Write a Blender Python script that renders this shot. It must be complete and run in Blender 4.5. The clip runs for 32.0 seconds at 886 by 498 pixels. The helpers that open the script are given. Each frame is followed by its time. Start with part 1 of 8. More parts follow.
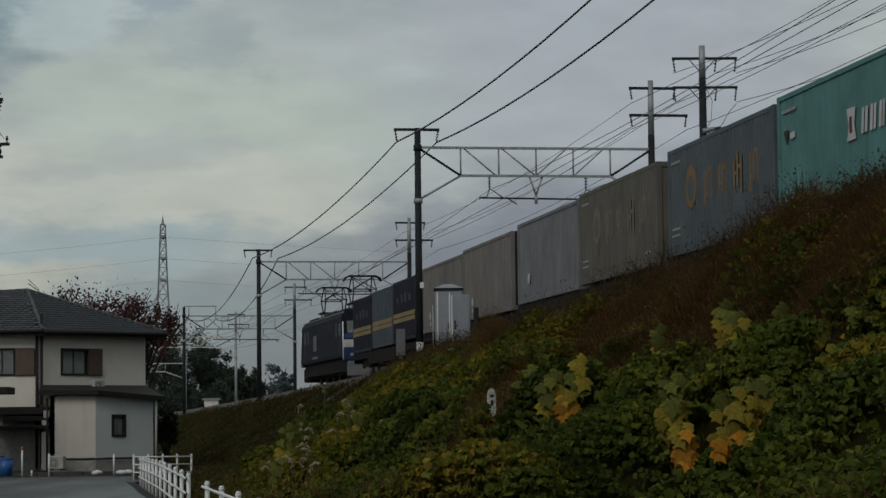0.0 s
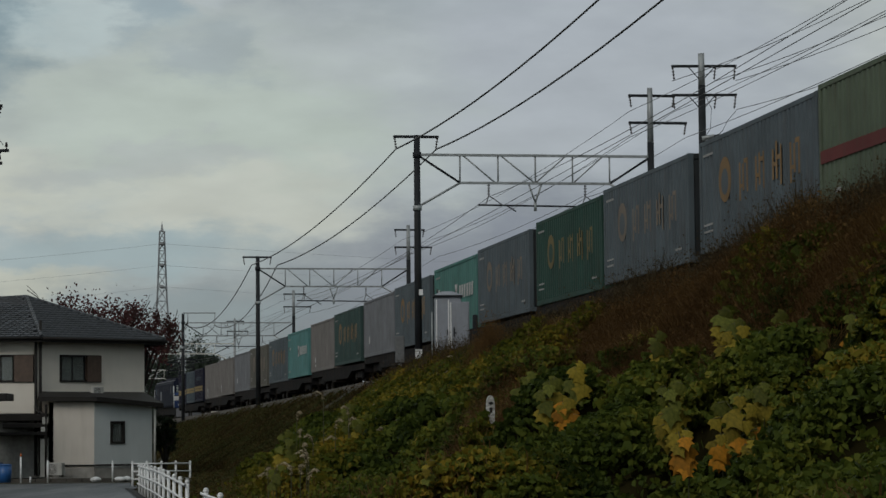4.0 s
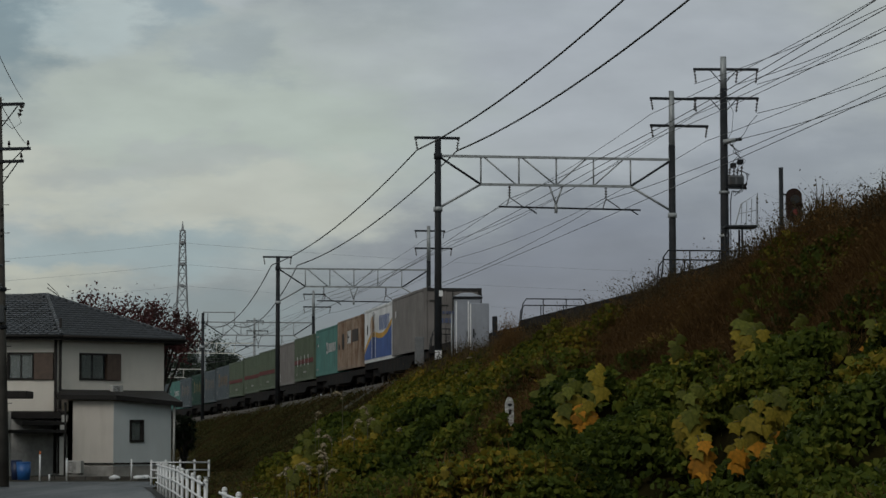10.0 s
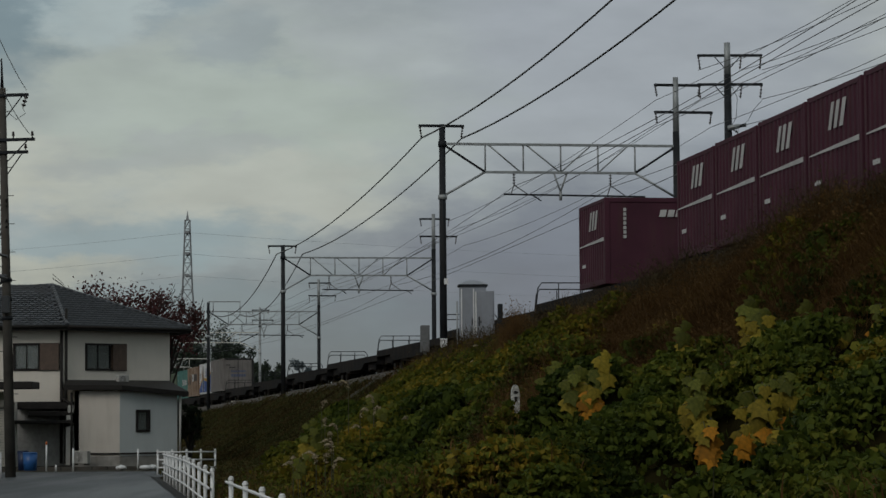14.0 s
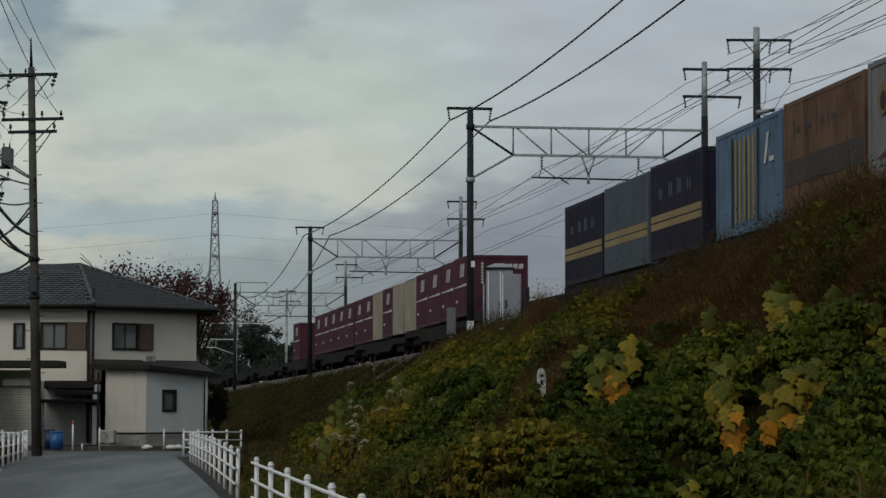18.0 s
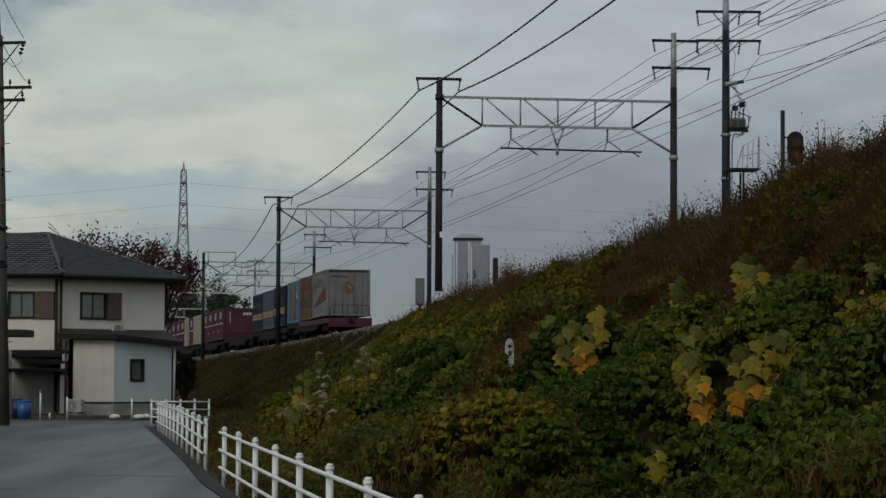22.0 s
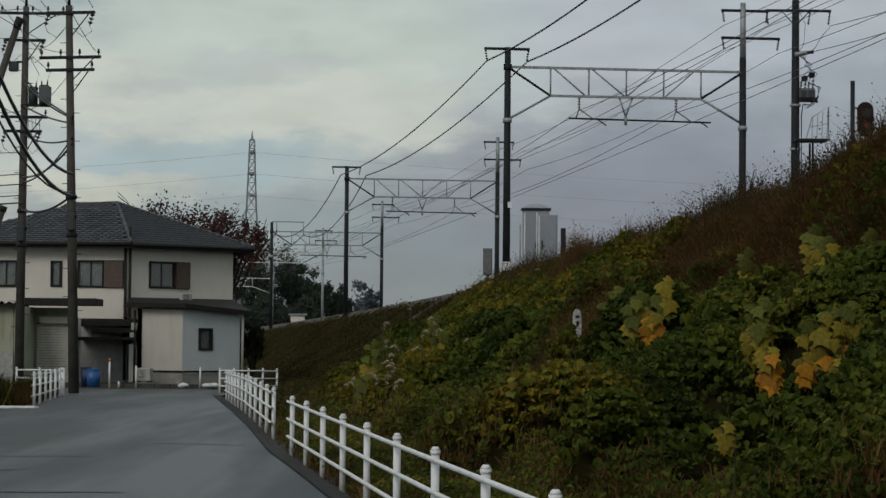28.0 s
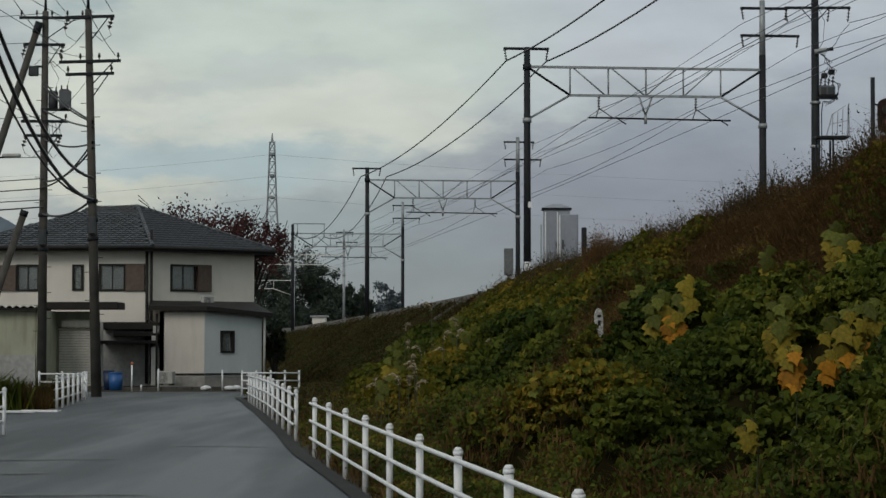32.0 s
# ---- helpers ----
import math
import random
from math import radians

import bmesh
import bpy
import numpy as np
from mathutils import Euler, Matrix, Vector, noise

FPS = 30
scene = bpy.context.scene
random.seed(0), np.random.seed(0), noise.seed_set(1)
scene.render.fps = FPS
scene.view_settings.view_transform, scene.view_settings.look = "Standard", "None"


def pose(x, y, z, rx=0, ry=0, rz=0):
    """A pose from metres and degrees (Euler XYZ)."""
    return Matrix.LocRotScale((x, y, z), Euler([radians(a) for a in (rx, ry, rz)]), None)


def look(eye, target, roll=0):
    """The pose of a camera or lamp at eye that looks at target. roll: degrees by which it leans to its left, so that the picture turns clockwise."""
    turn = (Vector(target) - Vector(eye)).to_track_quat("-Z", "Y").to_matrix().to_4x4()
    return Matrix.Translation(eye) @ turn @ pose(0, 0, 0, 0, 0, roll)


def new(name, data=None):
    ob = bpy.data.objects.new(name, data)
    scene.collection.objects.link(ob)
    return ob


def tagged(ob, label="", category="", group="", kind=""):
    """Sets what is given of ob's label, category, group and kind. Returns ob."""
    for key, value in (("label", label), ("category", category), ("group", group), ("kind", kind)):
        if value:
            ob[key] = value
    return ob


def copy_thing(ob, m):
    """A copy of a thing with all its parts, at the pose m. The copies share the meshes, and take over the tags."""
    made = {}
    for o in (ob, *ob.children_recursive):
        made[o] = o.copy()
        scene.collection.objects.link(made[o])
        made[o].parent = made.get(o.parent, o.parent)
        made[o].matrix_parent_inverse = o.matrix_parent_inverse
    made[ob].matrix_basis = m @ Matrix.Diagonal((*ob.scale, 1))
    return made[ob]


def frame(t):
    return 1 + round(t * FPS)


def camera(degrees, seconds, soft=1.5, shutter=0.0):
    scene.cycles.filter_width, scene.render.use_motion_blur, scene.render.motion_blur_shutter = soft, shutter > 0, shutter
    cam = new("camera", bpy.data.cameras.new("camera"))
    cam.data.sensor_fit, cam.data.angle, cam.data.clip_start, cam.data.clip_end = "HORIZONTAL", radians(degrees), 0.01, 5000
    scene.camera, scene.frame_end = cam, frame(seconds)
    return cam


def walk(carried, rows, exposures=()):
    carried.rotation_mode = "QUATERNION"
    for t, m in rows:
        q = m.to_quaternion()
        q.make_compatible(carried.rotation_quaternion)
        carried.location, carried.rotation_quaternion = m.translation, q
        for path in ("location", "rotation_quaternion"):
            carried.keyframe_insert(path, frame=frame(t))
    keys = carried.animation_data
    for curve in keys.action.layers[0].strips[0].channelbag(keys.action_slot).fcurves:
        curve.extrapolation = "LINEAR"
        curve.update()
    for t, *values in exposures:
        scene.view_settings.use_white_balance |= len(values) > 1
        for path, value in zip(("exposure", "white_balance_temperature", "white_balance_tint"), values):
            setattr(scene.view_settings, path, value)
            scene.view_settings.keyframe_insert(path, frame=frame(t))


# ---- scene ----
EYE = 1.65
cam = camera(20.0, 32.0, soft=1.5)
# seconds, and the turn, tilt and lean of the camera in degrees; it stands on one spot
PATH = [
    (0, -2.479, 4.031, -0.633),
    (0.5, -2.551, 4.248, -0.828),
    (1, -2.301, 4.291, -0.879),
    (1.5, -2.610, 4.167, -0.777),
    (2, -2.861, 4.261, -0.689),
    (2.5, -2.895, 4.127, -0.672),
    (3, -2.743, 4.249, -0.838),
    (3.5, -2.610, 4.178, -0.666),
    (5.5, -2.423, 4.264, -0.453),
    (6, -2.455, 4.171, -0.393),
    (6.5, -2.302, 4.312, -0.287),
    (7, -2.344, 4.485, -0.270),
    (7.5, -2.122, 4.676, -0.236),
    (8, -2.366, 4.507, -0.029),
    (8.5, -2.125, 4.467, -0.097),
    (9, -2.161, 4.340, -0.144),
    (9.5, -1.871, 4.289, -0.163),
    (10, -2.036, 4.225, -0.049),
    (10.5, -1.909, 4.171, -0.082),
    (11, -2.126, 4.272, -0.037),
    (11.5, -1.671, 4.189, -0.105),
    (12, -1.443, 4.121, 0.029),
    (12.5, -1.585, 4.135, 0.012),
    (13, -1.739, 4.147, 0.098),
    (13.5, -1.777, 4.224, -0.203),
    (14, -1.923, 3.952, -0.410),
    (14.5, -1.941, 4.008, -0.293),
    (16.5, -1.661, 3.773, -0.019),
    (17, -1.498, 3.341, -0.002),
    (17.5, -1.507, 3.384, 0.022),
    (18, -1.301, 3.556, 0.099),
    (18.5, -1.110, 3.481, 0.102),
    (19, -1.081, 3.442, 0.190),
    (19.5, -1.144, 3.489, 0.213),
    (20, -1.414, 3.451, 0.234),
    (20.5, -1.660, 3.118, 0.138),
    (21, -1.719, 3.040, 0.097),
    (21.5, -1.898, 2.829, 0.120),
    (22, -2.020, 2.883, 0.269),
    (22.5, -1.735, 2.804, 0.111),
    (23, -1.461, 2.842, 0.027),
    (23.5, -1.239, 2.952, 0.229),
    (24, -1.252, 2.987, 0.424),
    (24.5, -1.107, 3.004, 0.310),
    (25, -0.936, 3.103, 0.279),
    (25.5, -0.750, 3.117, 0.409),
    (27.5, -0.900, 2.301, 0.402),
    (28, -0.477, 2.192, 0.493),
    (28.5, -0.409, 2.250, 0.503),
    (29, -0.455, 2.324, 0.450),
    (29.5, -0.338, 2.427, 0.337),
    (30, 0.018, 2.366, 0.258),
    (30.5, -0.255, 2.294, 0.166),
    (31, -0.304, 2.282, 0.023),
    (31.5, -0.220, 2.152, 0.115),
    (32, 0.000, 2.203, 0.000),
]


def camera_rows():
    for t, turn, tilt, lean in PATH:
        aim = Matrix.Rotation(radians(turn), 4, "Z") @ Matrix.Rotation(radians(90 + tilt), 4, "X") @ Matrix.Rotation(radians(lean), 4, "Z")
        yield t, Matrix.Translation((0, 0, EYE)) @ aim


walk(cam, list(camera_rows()), exposures=((0, -0.37), (5, -0.24), (8, -0.24), (10, -0.32), (12, -0.30), (13, -0.46), (15, -0.48), (17, -0.46), (18.5, -0.07), (20, -0.13), (22, -0.16), (25, -0.06), (28, -0.1), (29.5, -0.02), (32, 0.0)))

# ---- sky and sun ----
world = bpy.data.worlds.new("world")
scene.world = world
world.use_nodes = True


CLOUDS = (
    (0.0, 0.10, 0.26, 0.16, (175, 185, 187), 0.9),
    (-0.05, 0.122, 0.14, 0.055, (185, 198, 188), 0.85),
    (0.12, 0.14, 0.14, 0.08, (175, 182, 191), 0.8),
    (0.02, 0.028, 0.26, 0.060, (104, 123, 137), 0.95),
    (0.10, 0.064, 0.15, 0.052, (113, 121, 140), 0.85),
    (0.17, 0.092, 0.07, 0.05, (138, 146, 160), 0.6),
    (-0.040, 0.092, 0.090, 0.023, (198, 202, 192), 0.75),
    (-0.135, 0.100, 0.06, 0.020, (199, 204, 192), 0.8),
    (-0.105, 0.103, 0.045, 0.011, (165, 175, 178), 0.6),
    (-0.060, 0.110, 0.05, 0.010, (174, 181, 184), 0.5),
    (-0.095, 0.073, 0.085, 0.016, (146, 169, 178), 0.85),
    (-0.130, 0.060, 0.055, 0.010, (188, 193, 181), 0.7),
    (-0.085, 0.045, 0.10, 0.018, (130, 149, 159), 0.75),
    (-0.140, 0.158, 0.038, 0.036, (110, 138, 150), 0.85),
    (-0.108, 0.163, 0.034, 0.022, (184, 202, 204), 0.7),
    (-0.076, 0.175, 0.022, 0.026, (140, 162, 172), 0.7),
    (-0.047, 0.152, 0.030, 0.017, (156, 169, 174), 0.7),
    (-0.015, 0.180, 0.045, 0.014, (150, 162, 168), 0.6),
    (-0.045, 0.178, 0.020, 0.014, (190, 200, 203), 0.5),
    (0.005, 0.150, 0.04, 0.02, (188, 196, 199), 0.5),
)


def build_sky():
    nt = world.node_tree
    nt.nodes.clear()
    N, L = nt.nodes.new, nt.links.new
    out, bg = N("ShaderNodeOutputWorld"), N("ShaderNodeBackground")
    sky = N("ShaderNodeTexSky")
    sky.sky_type, sky.sun_disc, sky.sun_elevation, sky.sun_rotation = "NISHITA", False, radians(32), radians(-25)
    dim = N("ShaderNodeVectorMath")
    dim.operation = "SCALE"
    dim.inputs["Scale"].default_value = 0.075
    L(sky.outputs[0], dim.inputs[0])
    tc, sep = N("ShaderNodeTexCoord"), N("ShaderNodeSeparateXYZ")
    L(tc.outputs["Generated"], sep.inputs[0])
    # flatten the clouds towards the horizon
    mp = N("ShaderNodeMapping")
    mp.inputs["Scale"].default_value = (1.0, 1.0, 2.6)
    L(tc.outputs["Generated"], mp.inputs[0])
    big, small = N("ShaderNodeTexNoise"), N("ShaderNodeTexNoise")
    big.inputs["Scale"].default_value, big.inputs["Detail"].default_value, big.inputs["Roughness"].default_value = 7.5, 5.0, 0.5
    small.inputs["Scale"].default_value, small.inputs["Detail"].default_value = 16.0, 4.0
    L(mp.outputs[0], big.inputs[0])
    L(mp.outputs[0], small.inputs[0])
    mix = N("ShaderNodeMix")
    mix.inputs[0].default_value = 0.3
    L(big.outputs["Fac"], mix.inputs[2])
    L(small.outputs["Fac"], mix.inputs[3])
    ramp = N("ShaderNodeValToRGB")
    ramp.color_ramp.interpolation = "B_SPLINE"
    el = ramp.color_ramp.elements
    el[0].position, el[0].color = 0.33, (0.185, 0.235, 0.285, 1)
    el[1].position, el[1].color = 0.65, (0.64, 0.68, 0.61, 1)
    mid = el.new(0.46)
    mid.color = (0.345, 0.385, 0.40, 1)
    L(mix.outputs[0], ramp.inputs[0])
    # ragged edges for the banks of cloud
    rag, cen, amp, warp = N("ShaderNodeTexNoise"), N("ShaderNodeVectorMath"), N("ShaderNodeVectorMath"), N("ShaderNodeVectorMath")
    rag.inputs["Scale"].default_value, rag.inputs["Detail"].default_value, rag.inputs["Roughness"].default_value = 26.0, 6.0, 0.58
    L(mp.outputs[0], rag.inputs[0])
    cen.operation, amp.operation, warp.operation = "SUBTRACT", "MULTIPLY", "ADD"
    cen.inputs[1].default_value = (0.5, 0.5, 0.5)
    amp.inputs[1].default_value = (0.085, 0.085, 0.040)
    L(rag.outputs["Color"], cen.inputs[0])
    L(cen.outputs[0], amp.inputs[0])
    L(amp.outputs[0], warp.inputs[0])
    L(tc.outputs["Generated"], warp.inputs[1])
    # banks of cloud over the line: direction, half width and height, tone, density
    tone = ramp.outputs[0]
    for x, z, wide, high, rgb, amount in CLOUDS:
        off, squash, far, mr, mc = N("ShaderNodeVectorMath"), N("ShaderNodeVectorMath"), N("ShaderNodeVectorMath"), N("ShaderNodeMapRange"), N("ShaderNodeMix")
        off.operation, squash.operation, far.operation, mc.data_type = "SUBTRACT", "MULTIPLY", "LENGTH", "RGBA"
        off.inputs[1].default_value = (x, 0.99, z)
        squash.inputs[1].default_value = (1 / wide, 1.0, 1 / high)
        L(warp.outputs[0], off.inputs[0])
        L(off.outputs[0], squash.inputs[0])
        L(squash.outputs[0], far.inputs[0])
        mr.interpolation_type = "SMOOTHSTEP"
        mr.inputs["From Min"].default_value, mr.inputs["From Max"].default_value = 0.28, 1.0
        mr.inputs["To Min"].default_value, mr.inputs["To Max"].default_value = amount, 0.0
        L(far.outputs["Value"], mr.inputs[0])
        L(mr.outputs[0], mc.inputs[0])
        L(tone, mc.inputs[6])
        mc.inputs[7].default_value = (*[(c / 255) ** 2.2 for c in rgb], 1)
        tone = mc.outputs[2]
    # fine wisps
    wisp, faint, grain = N("ShaderNodeTexNoise"), N("ShaderNodeMapRange"), N("ShaderNodeVectorMath")
    wisp.inputs["Scale"].default_value, wisp.inputs["Detail"].default_value = 30.0, 5.0
    L(mp.outputs[0], wisp.inputs[0])
    faint.inputs["From Min"].default_value, faint.inputs["From Max"].default_value = 0.3, 0.7
    faint.inputs["To Min"].default_value, faint.inputs["To Max"].default_value = 0.93, 1.07
    L(wisp.outputs["Fac"], faint.inputs[0])
    grain.operation = "SCALE"
    L(tone, grain.inputs[0])
    L(faint.outputs[0], grain.inputs["Scale"])
    tone = grain.outputs[0]
    # an overcast sky grows brighter towards the zenith
    up = N("ShaderNodeMapRange")
    up.inputs["From Min"].default_value, up.inputs["From Max"].default_value = 0.05, 0.9
    up.inputs["To Min"].default_value, up.inputs["To Max"].default_value = 1.0, 1.05
    L(sep.outputs["Z"], up.inputs[0])
    lift = N("ShaderNodeVectorMath")
    lift.operation = "SCALE"
    L(tone, lift.inputs[0])
    L(up.outputs[0], lift.inputs["Scale"])
    both = N("ShaderNodeMix")
    both.data_type = "RGBA"
    both.inputs[0].default_value = 0.88
    L(dim.outputs[0], both.inputs[6])
    L(lift.outputs[0], both.inputs[7])
    L(both.outputs[2], bg.inputs["Color"])
    bg.inputs["Strength"].default_value = 1.0
    L(bg.outputs[0], out.inputs["Surface"])


build_sky()
sun = new("sun", bpy.data.lights.new("sun", "SUN"))
sun.data.energy, sun.data.angle, sun.data.color = 1.0, radians(25), (1.0, 0.95, 0.88)
sun.matrix_world = look((-25, -40, 32), (0, 0, 0))

# ---- materials ----
def material(name, rgb, rough=0.7, metal=0.0, vary=0.25, scale=6.0, bump=0.15, bump_scale=40.0, tint=None, per_object=0.0, per_island=0.0, stain=0.0, stain_rgb=(0.08, 0.05, 0.03), spec=0.5):
    """A surface with two scales of variation, an optional second tint, stains and fine relief."""
    m = bpy.data.materials.new(name)
    m.use_nodes = True
    nt = m.node_tree
    N, L = nt.nodes.new, nt.links.new
    b = nt.nodes["Principled BSDF"]
    b.inputs["Roughness"].default_value, b.inputs["Metallic"].default_value = rough, metal
    b.inputs["Specular IOR Level"].default_value = spec
    tc = N("ShaderNodeTexCoord")
    n1, n2 = N("ShaderNodeTexNoise"), N("ShaderNodeTexNoise")
    n1.inputs["Scale"].default_value, n1.inputs["Detail"].default_value = scale, 4.0
    n2.inputs["Scale"].default_value, n2.inputs["Detail"].default_value = bump_scale, 3.0
    for n in (n1, n2):
        L(tc.outputs["Object"], n.inputs["Vector"])
    mix = N("ShaderNodeMix")
    mix.data_type = "RGBA"
    dark = [c * (1 - vary) for c in rgb]
    light = tint or [min(1, c * (1 + vary)) for c in rgb]
    mix.inputs[6].default_value, mix.inputs[7].default_value = (*dark, 1), (*light, 1)
    mr = N("ShaderNodeMapRange")
    mr.inputs["From Min"].default_value, mr.inputs["From Max"].default_value = 0.3, 0.7
    L(n1.outputs["Fac"], mr.inputs[0])
    L(mr.outputs[0], mix.inputs[0])
    col = mix.outputs[2]
    if stain:
        st, ramp, mix2, mp = N("ShaderNodeTexNoise"), N("ShaderNodeMapRange"), N("ShaderNodeMix"), N("ShaderNodeMapping")
        mp.inputs["Scale"].default_value = (3.0, 3.0, 0.5)
        L(tc.outputs["Object"], mp.inputs[0])
        L(mp.outputs[0], st.inputs["Vector"])
        st.inputs["Scale"].default_value, st.inputs["Detail"].default_value = 1.4, 6.0
        ramp.inputs["From Min"].default_value, ramp.inputs["From Max"].default_value = 0.5, 0.78
        ramp.inputs["To Max"].default_value = stain
        L(st.outputs["Fac"], ramp.inputs[0])
        mix2.data_type = "RGBA"
        mix2.inputs[7].default_value = (*stain_rgb, 1)
        L(ramp.outputs[0], mix2.inputs[0])
        L(col, mix2.inputs[6])
        col = mix2.outputs[2]
    if per_object or per_island:
        if per_object:
            src = N("ShaderNodeObjectInfo").outputs["Random"]
        else:
            src = N("ShaderNodeNewGeometry").outputs["Random Per Island"]
        amt = per_object or per_island
        hsv, r2 = N("ShaderNodeHueSaturation"), N("ShaderNodeMapRange")
        r2.inputs["To Min"].default_value, r2.inputs["To Max"].default_value = 1 - amt, 1 + amt
        L(src, r2.inputs[0])
        L(r2.outputs[0], hsv.inputs["Value"])
        L(col, hsv.inputs["Color"])
        col = hsv.outputs[0]
    L(col, b.inputs["Base Color"])
    if bump:
        bp = N("ShaderNodeBump")
        bp.inputs["Strength"].default_value, bp.inputs["Distance"].default_value = bump, 0.02
        L(n2.outputs["Fac"], bp.inputs["Height"])
        L(bp.outputs[0], b.inputs["Normal"])
    return m


def leaf_material(name, stops, rough=0.6, grain=0.42, patch=0.6):
    """Leaves: the colour runs over the given stops, leaf by leaf and patch by patch."""
    m = bpy.data.materials.new(name)
    m.use_nodes = True
    nt = m.node_tree
    N, L = nt.nodes.new, nt.links.new
    b = nt.nodes["Principled BSDF"]
    b.inputs["Roughness"].default_value = rough
    b.inputs["Specular IOR Level"].default_value = 0.06
    geo, tc, n1 = N("ShaderNodeNewGeometry"), N("ShaderNodeTexCoord"), N("ShaderNodeTexNoise")
    n1.inputs["Scale"].default_value, n1.inputs["Detail"].default_value = patch, 5.0
    L(tc.outputs["Object"], n1.inputs["Vector"])
    mx = N("ShaderNodeMath")
    mx.operation = "MULTIPLY_ADD"
    L(geo.outputs["Random Per Island"], mx.inputs[0])
    mx.inputs[1].default_value = grain
    off = N("ShaderNodeMapRange")
    off.inputs["From Min"].default_value, off.inputs["From Max"].default_value = 0.34, 0.68
    off.inputs["To Min"].default_value, off.inputs["To Max"].default_value = -0.05, 0.62
    L(n1.outputs["Fac"], off.inputs[0])
    L(off.outputs[0], mx.inputs[2])
    ramp = N("ShaderNodeValToRGB")
    el = ramp.color_ramp.elements
    while len(el) < len(stops):
        el.new(0.5)
    for e, (pos, rgb) in zip(el, stops):
        e.position, e.color = pos, (*rgb, 1)
    L(mx.outputs[0], ramp.inputs[0])
    L(ramp.outputs[0], b.inputs["Base Color"])
    # some light comes through the blades
    thin, both = N("ShaderNodeBsdfTranslucent"), N("ShaderNodeMixShader")
    both.inputs[0].default_value = 0.3
    L(ramp.outputs[0], thin.inputs["Color"])
    L(b.outputs[0], both.inputs[1])
    L(thin.outputs[0], both.inputs[2])
    L(both.outputs[0], nt.nodes["Material Output"].inputs["Surface"])
    return m


def wet_asphalt():
    """Dark asphalt, partly wet: the puddled streaks are smoother and darker."""
    m = material("asphalt", (0.026, 0.034, 0.042), rough=0.5, vary=0.22, scale=0.35, bump=0.3, bump_scale=70)
    nt = m.node_tree
    b = nt.nodes["Principled BSDF"]
    N, L = nt.nodes.new, nt.links.new
    tc, mp, n1, mr = N("ShaderNodeTexCoord"), N("ShaderNodeMapping"), N("ShaderNodeTexNoise"), N("ShaderNodeMapRange")
    mp.inputs["Scale"].default_value = (0.5, 0.035, 1.0)
    L(tc.outputs["Object"], mp.inputs[0])
    L(mp.outputs[0], n1.inputs["Vector"])
    n1.inputs["Scale"].default_value, n1.inputs["Detail"].default_value = 1.6, 5.0
    mr.inputs["From Min"].default_value, mr.inputs["From Max"].default_value = 0.38, 0.62
    mr.inputs["To Min"].default_value, mr.inputs["To Max"].default_value = 0.56, 0.38
    L(n1.outputs["Fac"], mr.inputs[0])
    L(mr.outputs[0], b.inputs["Roughness"])
    return m


ASPHALT = wet_asphalt()
SOIL = material("soil", (0.030, 0.024, 0.015), rough=0.95, vary=0.4, scale=0.8, bump=0.6, bump_scale=12, tint=(0.040, 0.036, 0.018))
BALLAST = material("ballast", (0.062, 0.053, 0.045), rough=0.9, vary=0.35, scale=5, bump=1.0, bump_scale=14)
STEEL_DARK = material("dark_painted_steel", (0.017, 0.020, 0.024), rough=0.65, vary=0.3, scale=3, stain=0.3, stain_rgb=(0.04, 0.03, 0.022), spec=0.22)
STEEL_GREY = material("galvanised_steel", (0.30, 0.32, 0.33), rough=0.5, metal=0.3, vary=0.2, scale=4, stain=0.25)
RAIL = material("rail_steel", (0.12, 0.09, 0.07), rough=0.5, metal=0.7, vary=0.3)
CONCRETE = material("concrete", (0.30, 0.29, 0.27), rough=0.85, vary=0.2, scale=3, stain=0.35, bump=0.3)
POLE_CONCRETE = material("weathered_pole_concrete", (0.069, 0.065, 0.058), rough=0.85, vary=0.3, scale=2, stain=0.4, spec=0.2)
WHITE_PAINT = material("white_paint", (0.74, 0.75, 0.76), rough=0.5, vary=0.08, scale=5, stain=0.3, stain_rgb=(0.3, 0.27, 0.22))
WALL_CREAM = material("cream_render", (0.68, 0.64, 0.575), rough=0.9, vary=0.04, scale=1.2, stain=0.12, stain_rgb=(0.4, 0.38, 0.34), bump=0.2, bump_scale=60)
ROOF_TILE = material("dark_roof_tile", (0.043, 0.049, 0.058), rough=0.5, vary=0.3, scale=3, per_object=0.45, spec=0.45)
ROOF_BASE = material("roof_underlay", (0.02, 0.022, 0.025), rough=0.8)
ANNEX_CREAM = material("pinkish_cream_siding", (0.58, 0.54, 0.49), rough=0.9, vary=0.04, scale=1.2, stain=0.12)
DARK_TRIM = material("dark_brown_trim", (0.020, 0.018, 0.017), rough=0.65, vary=0.2, spec=0.2)
BROWN_SHUTTER = material("brown_shutter", (0.09, 0.06, 0.045), rough=0.6, vary=0.2)
BLACK = material("black_rubber", (0.012, 0.012, 0.013), rough=0.6)
WIRE = material("wire", (0.02, 0.021, 0.023), rough=0.5, bump=0)
PORCELAIN = material("brown_porcelain", (0.03, 0.022, 0.02), rough=0.3)


def glass_material():
    m = material("window_glass", (0.55, 0.60, 0.60), rough=0.04, vary=0.05, scale=1, bump=0.0)
    m.node_tree.nodes["Principled BSDF"].inputs["Transmission Weight"].default_value = 0.85
    return m


GLASS = glass_material()

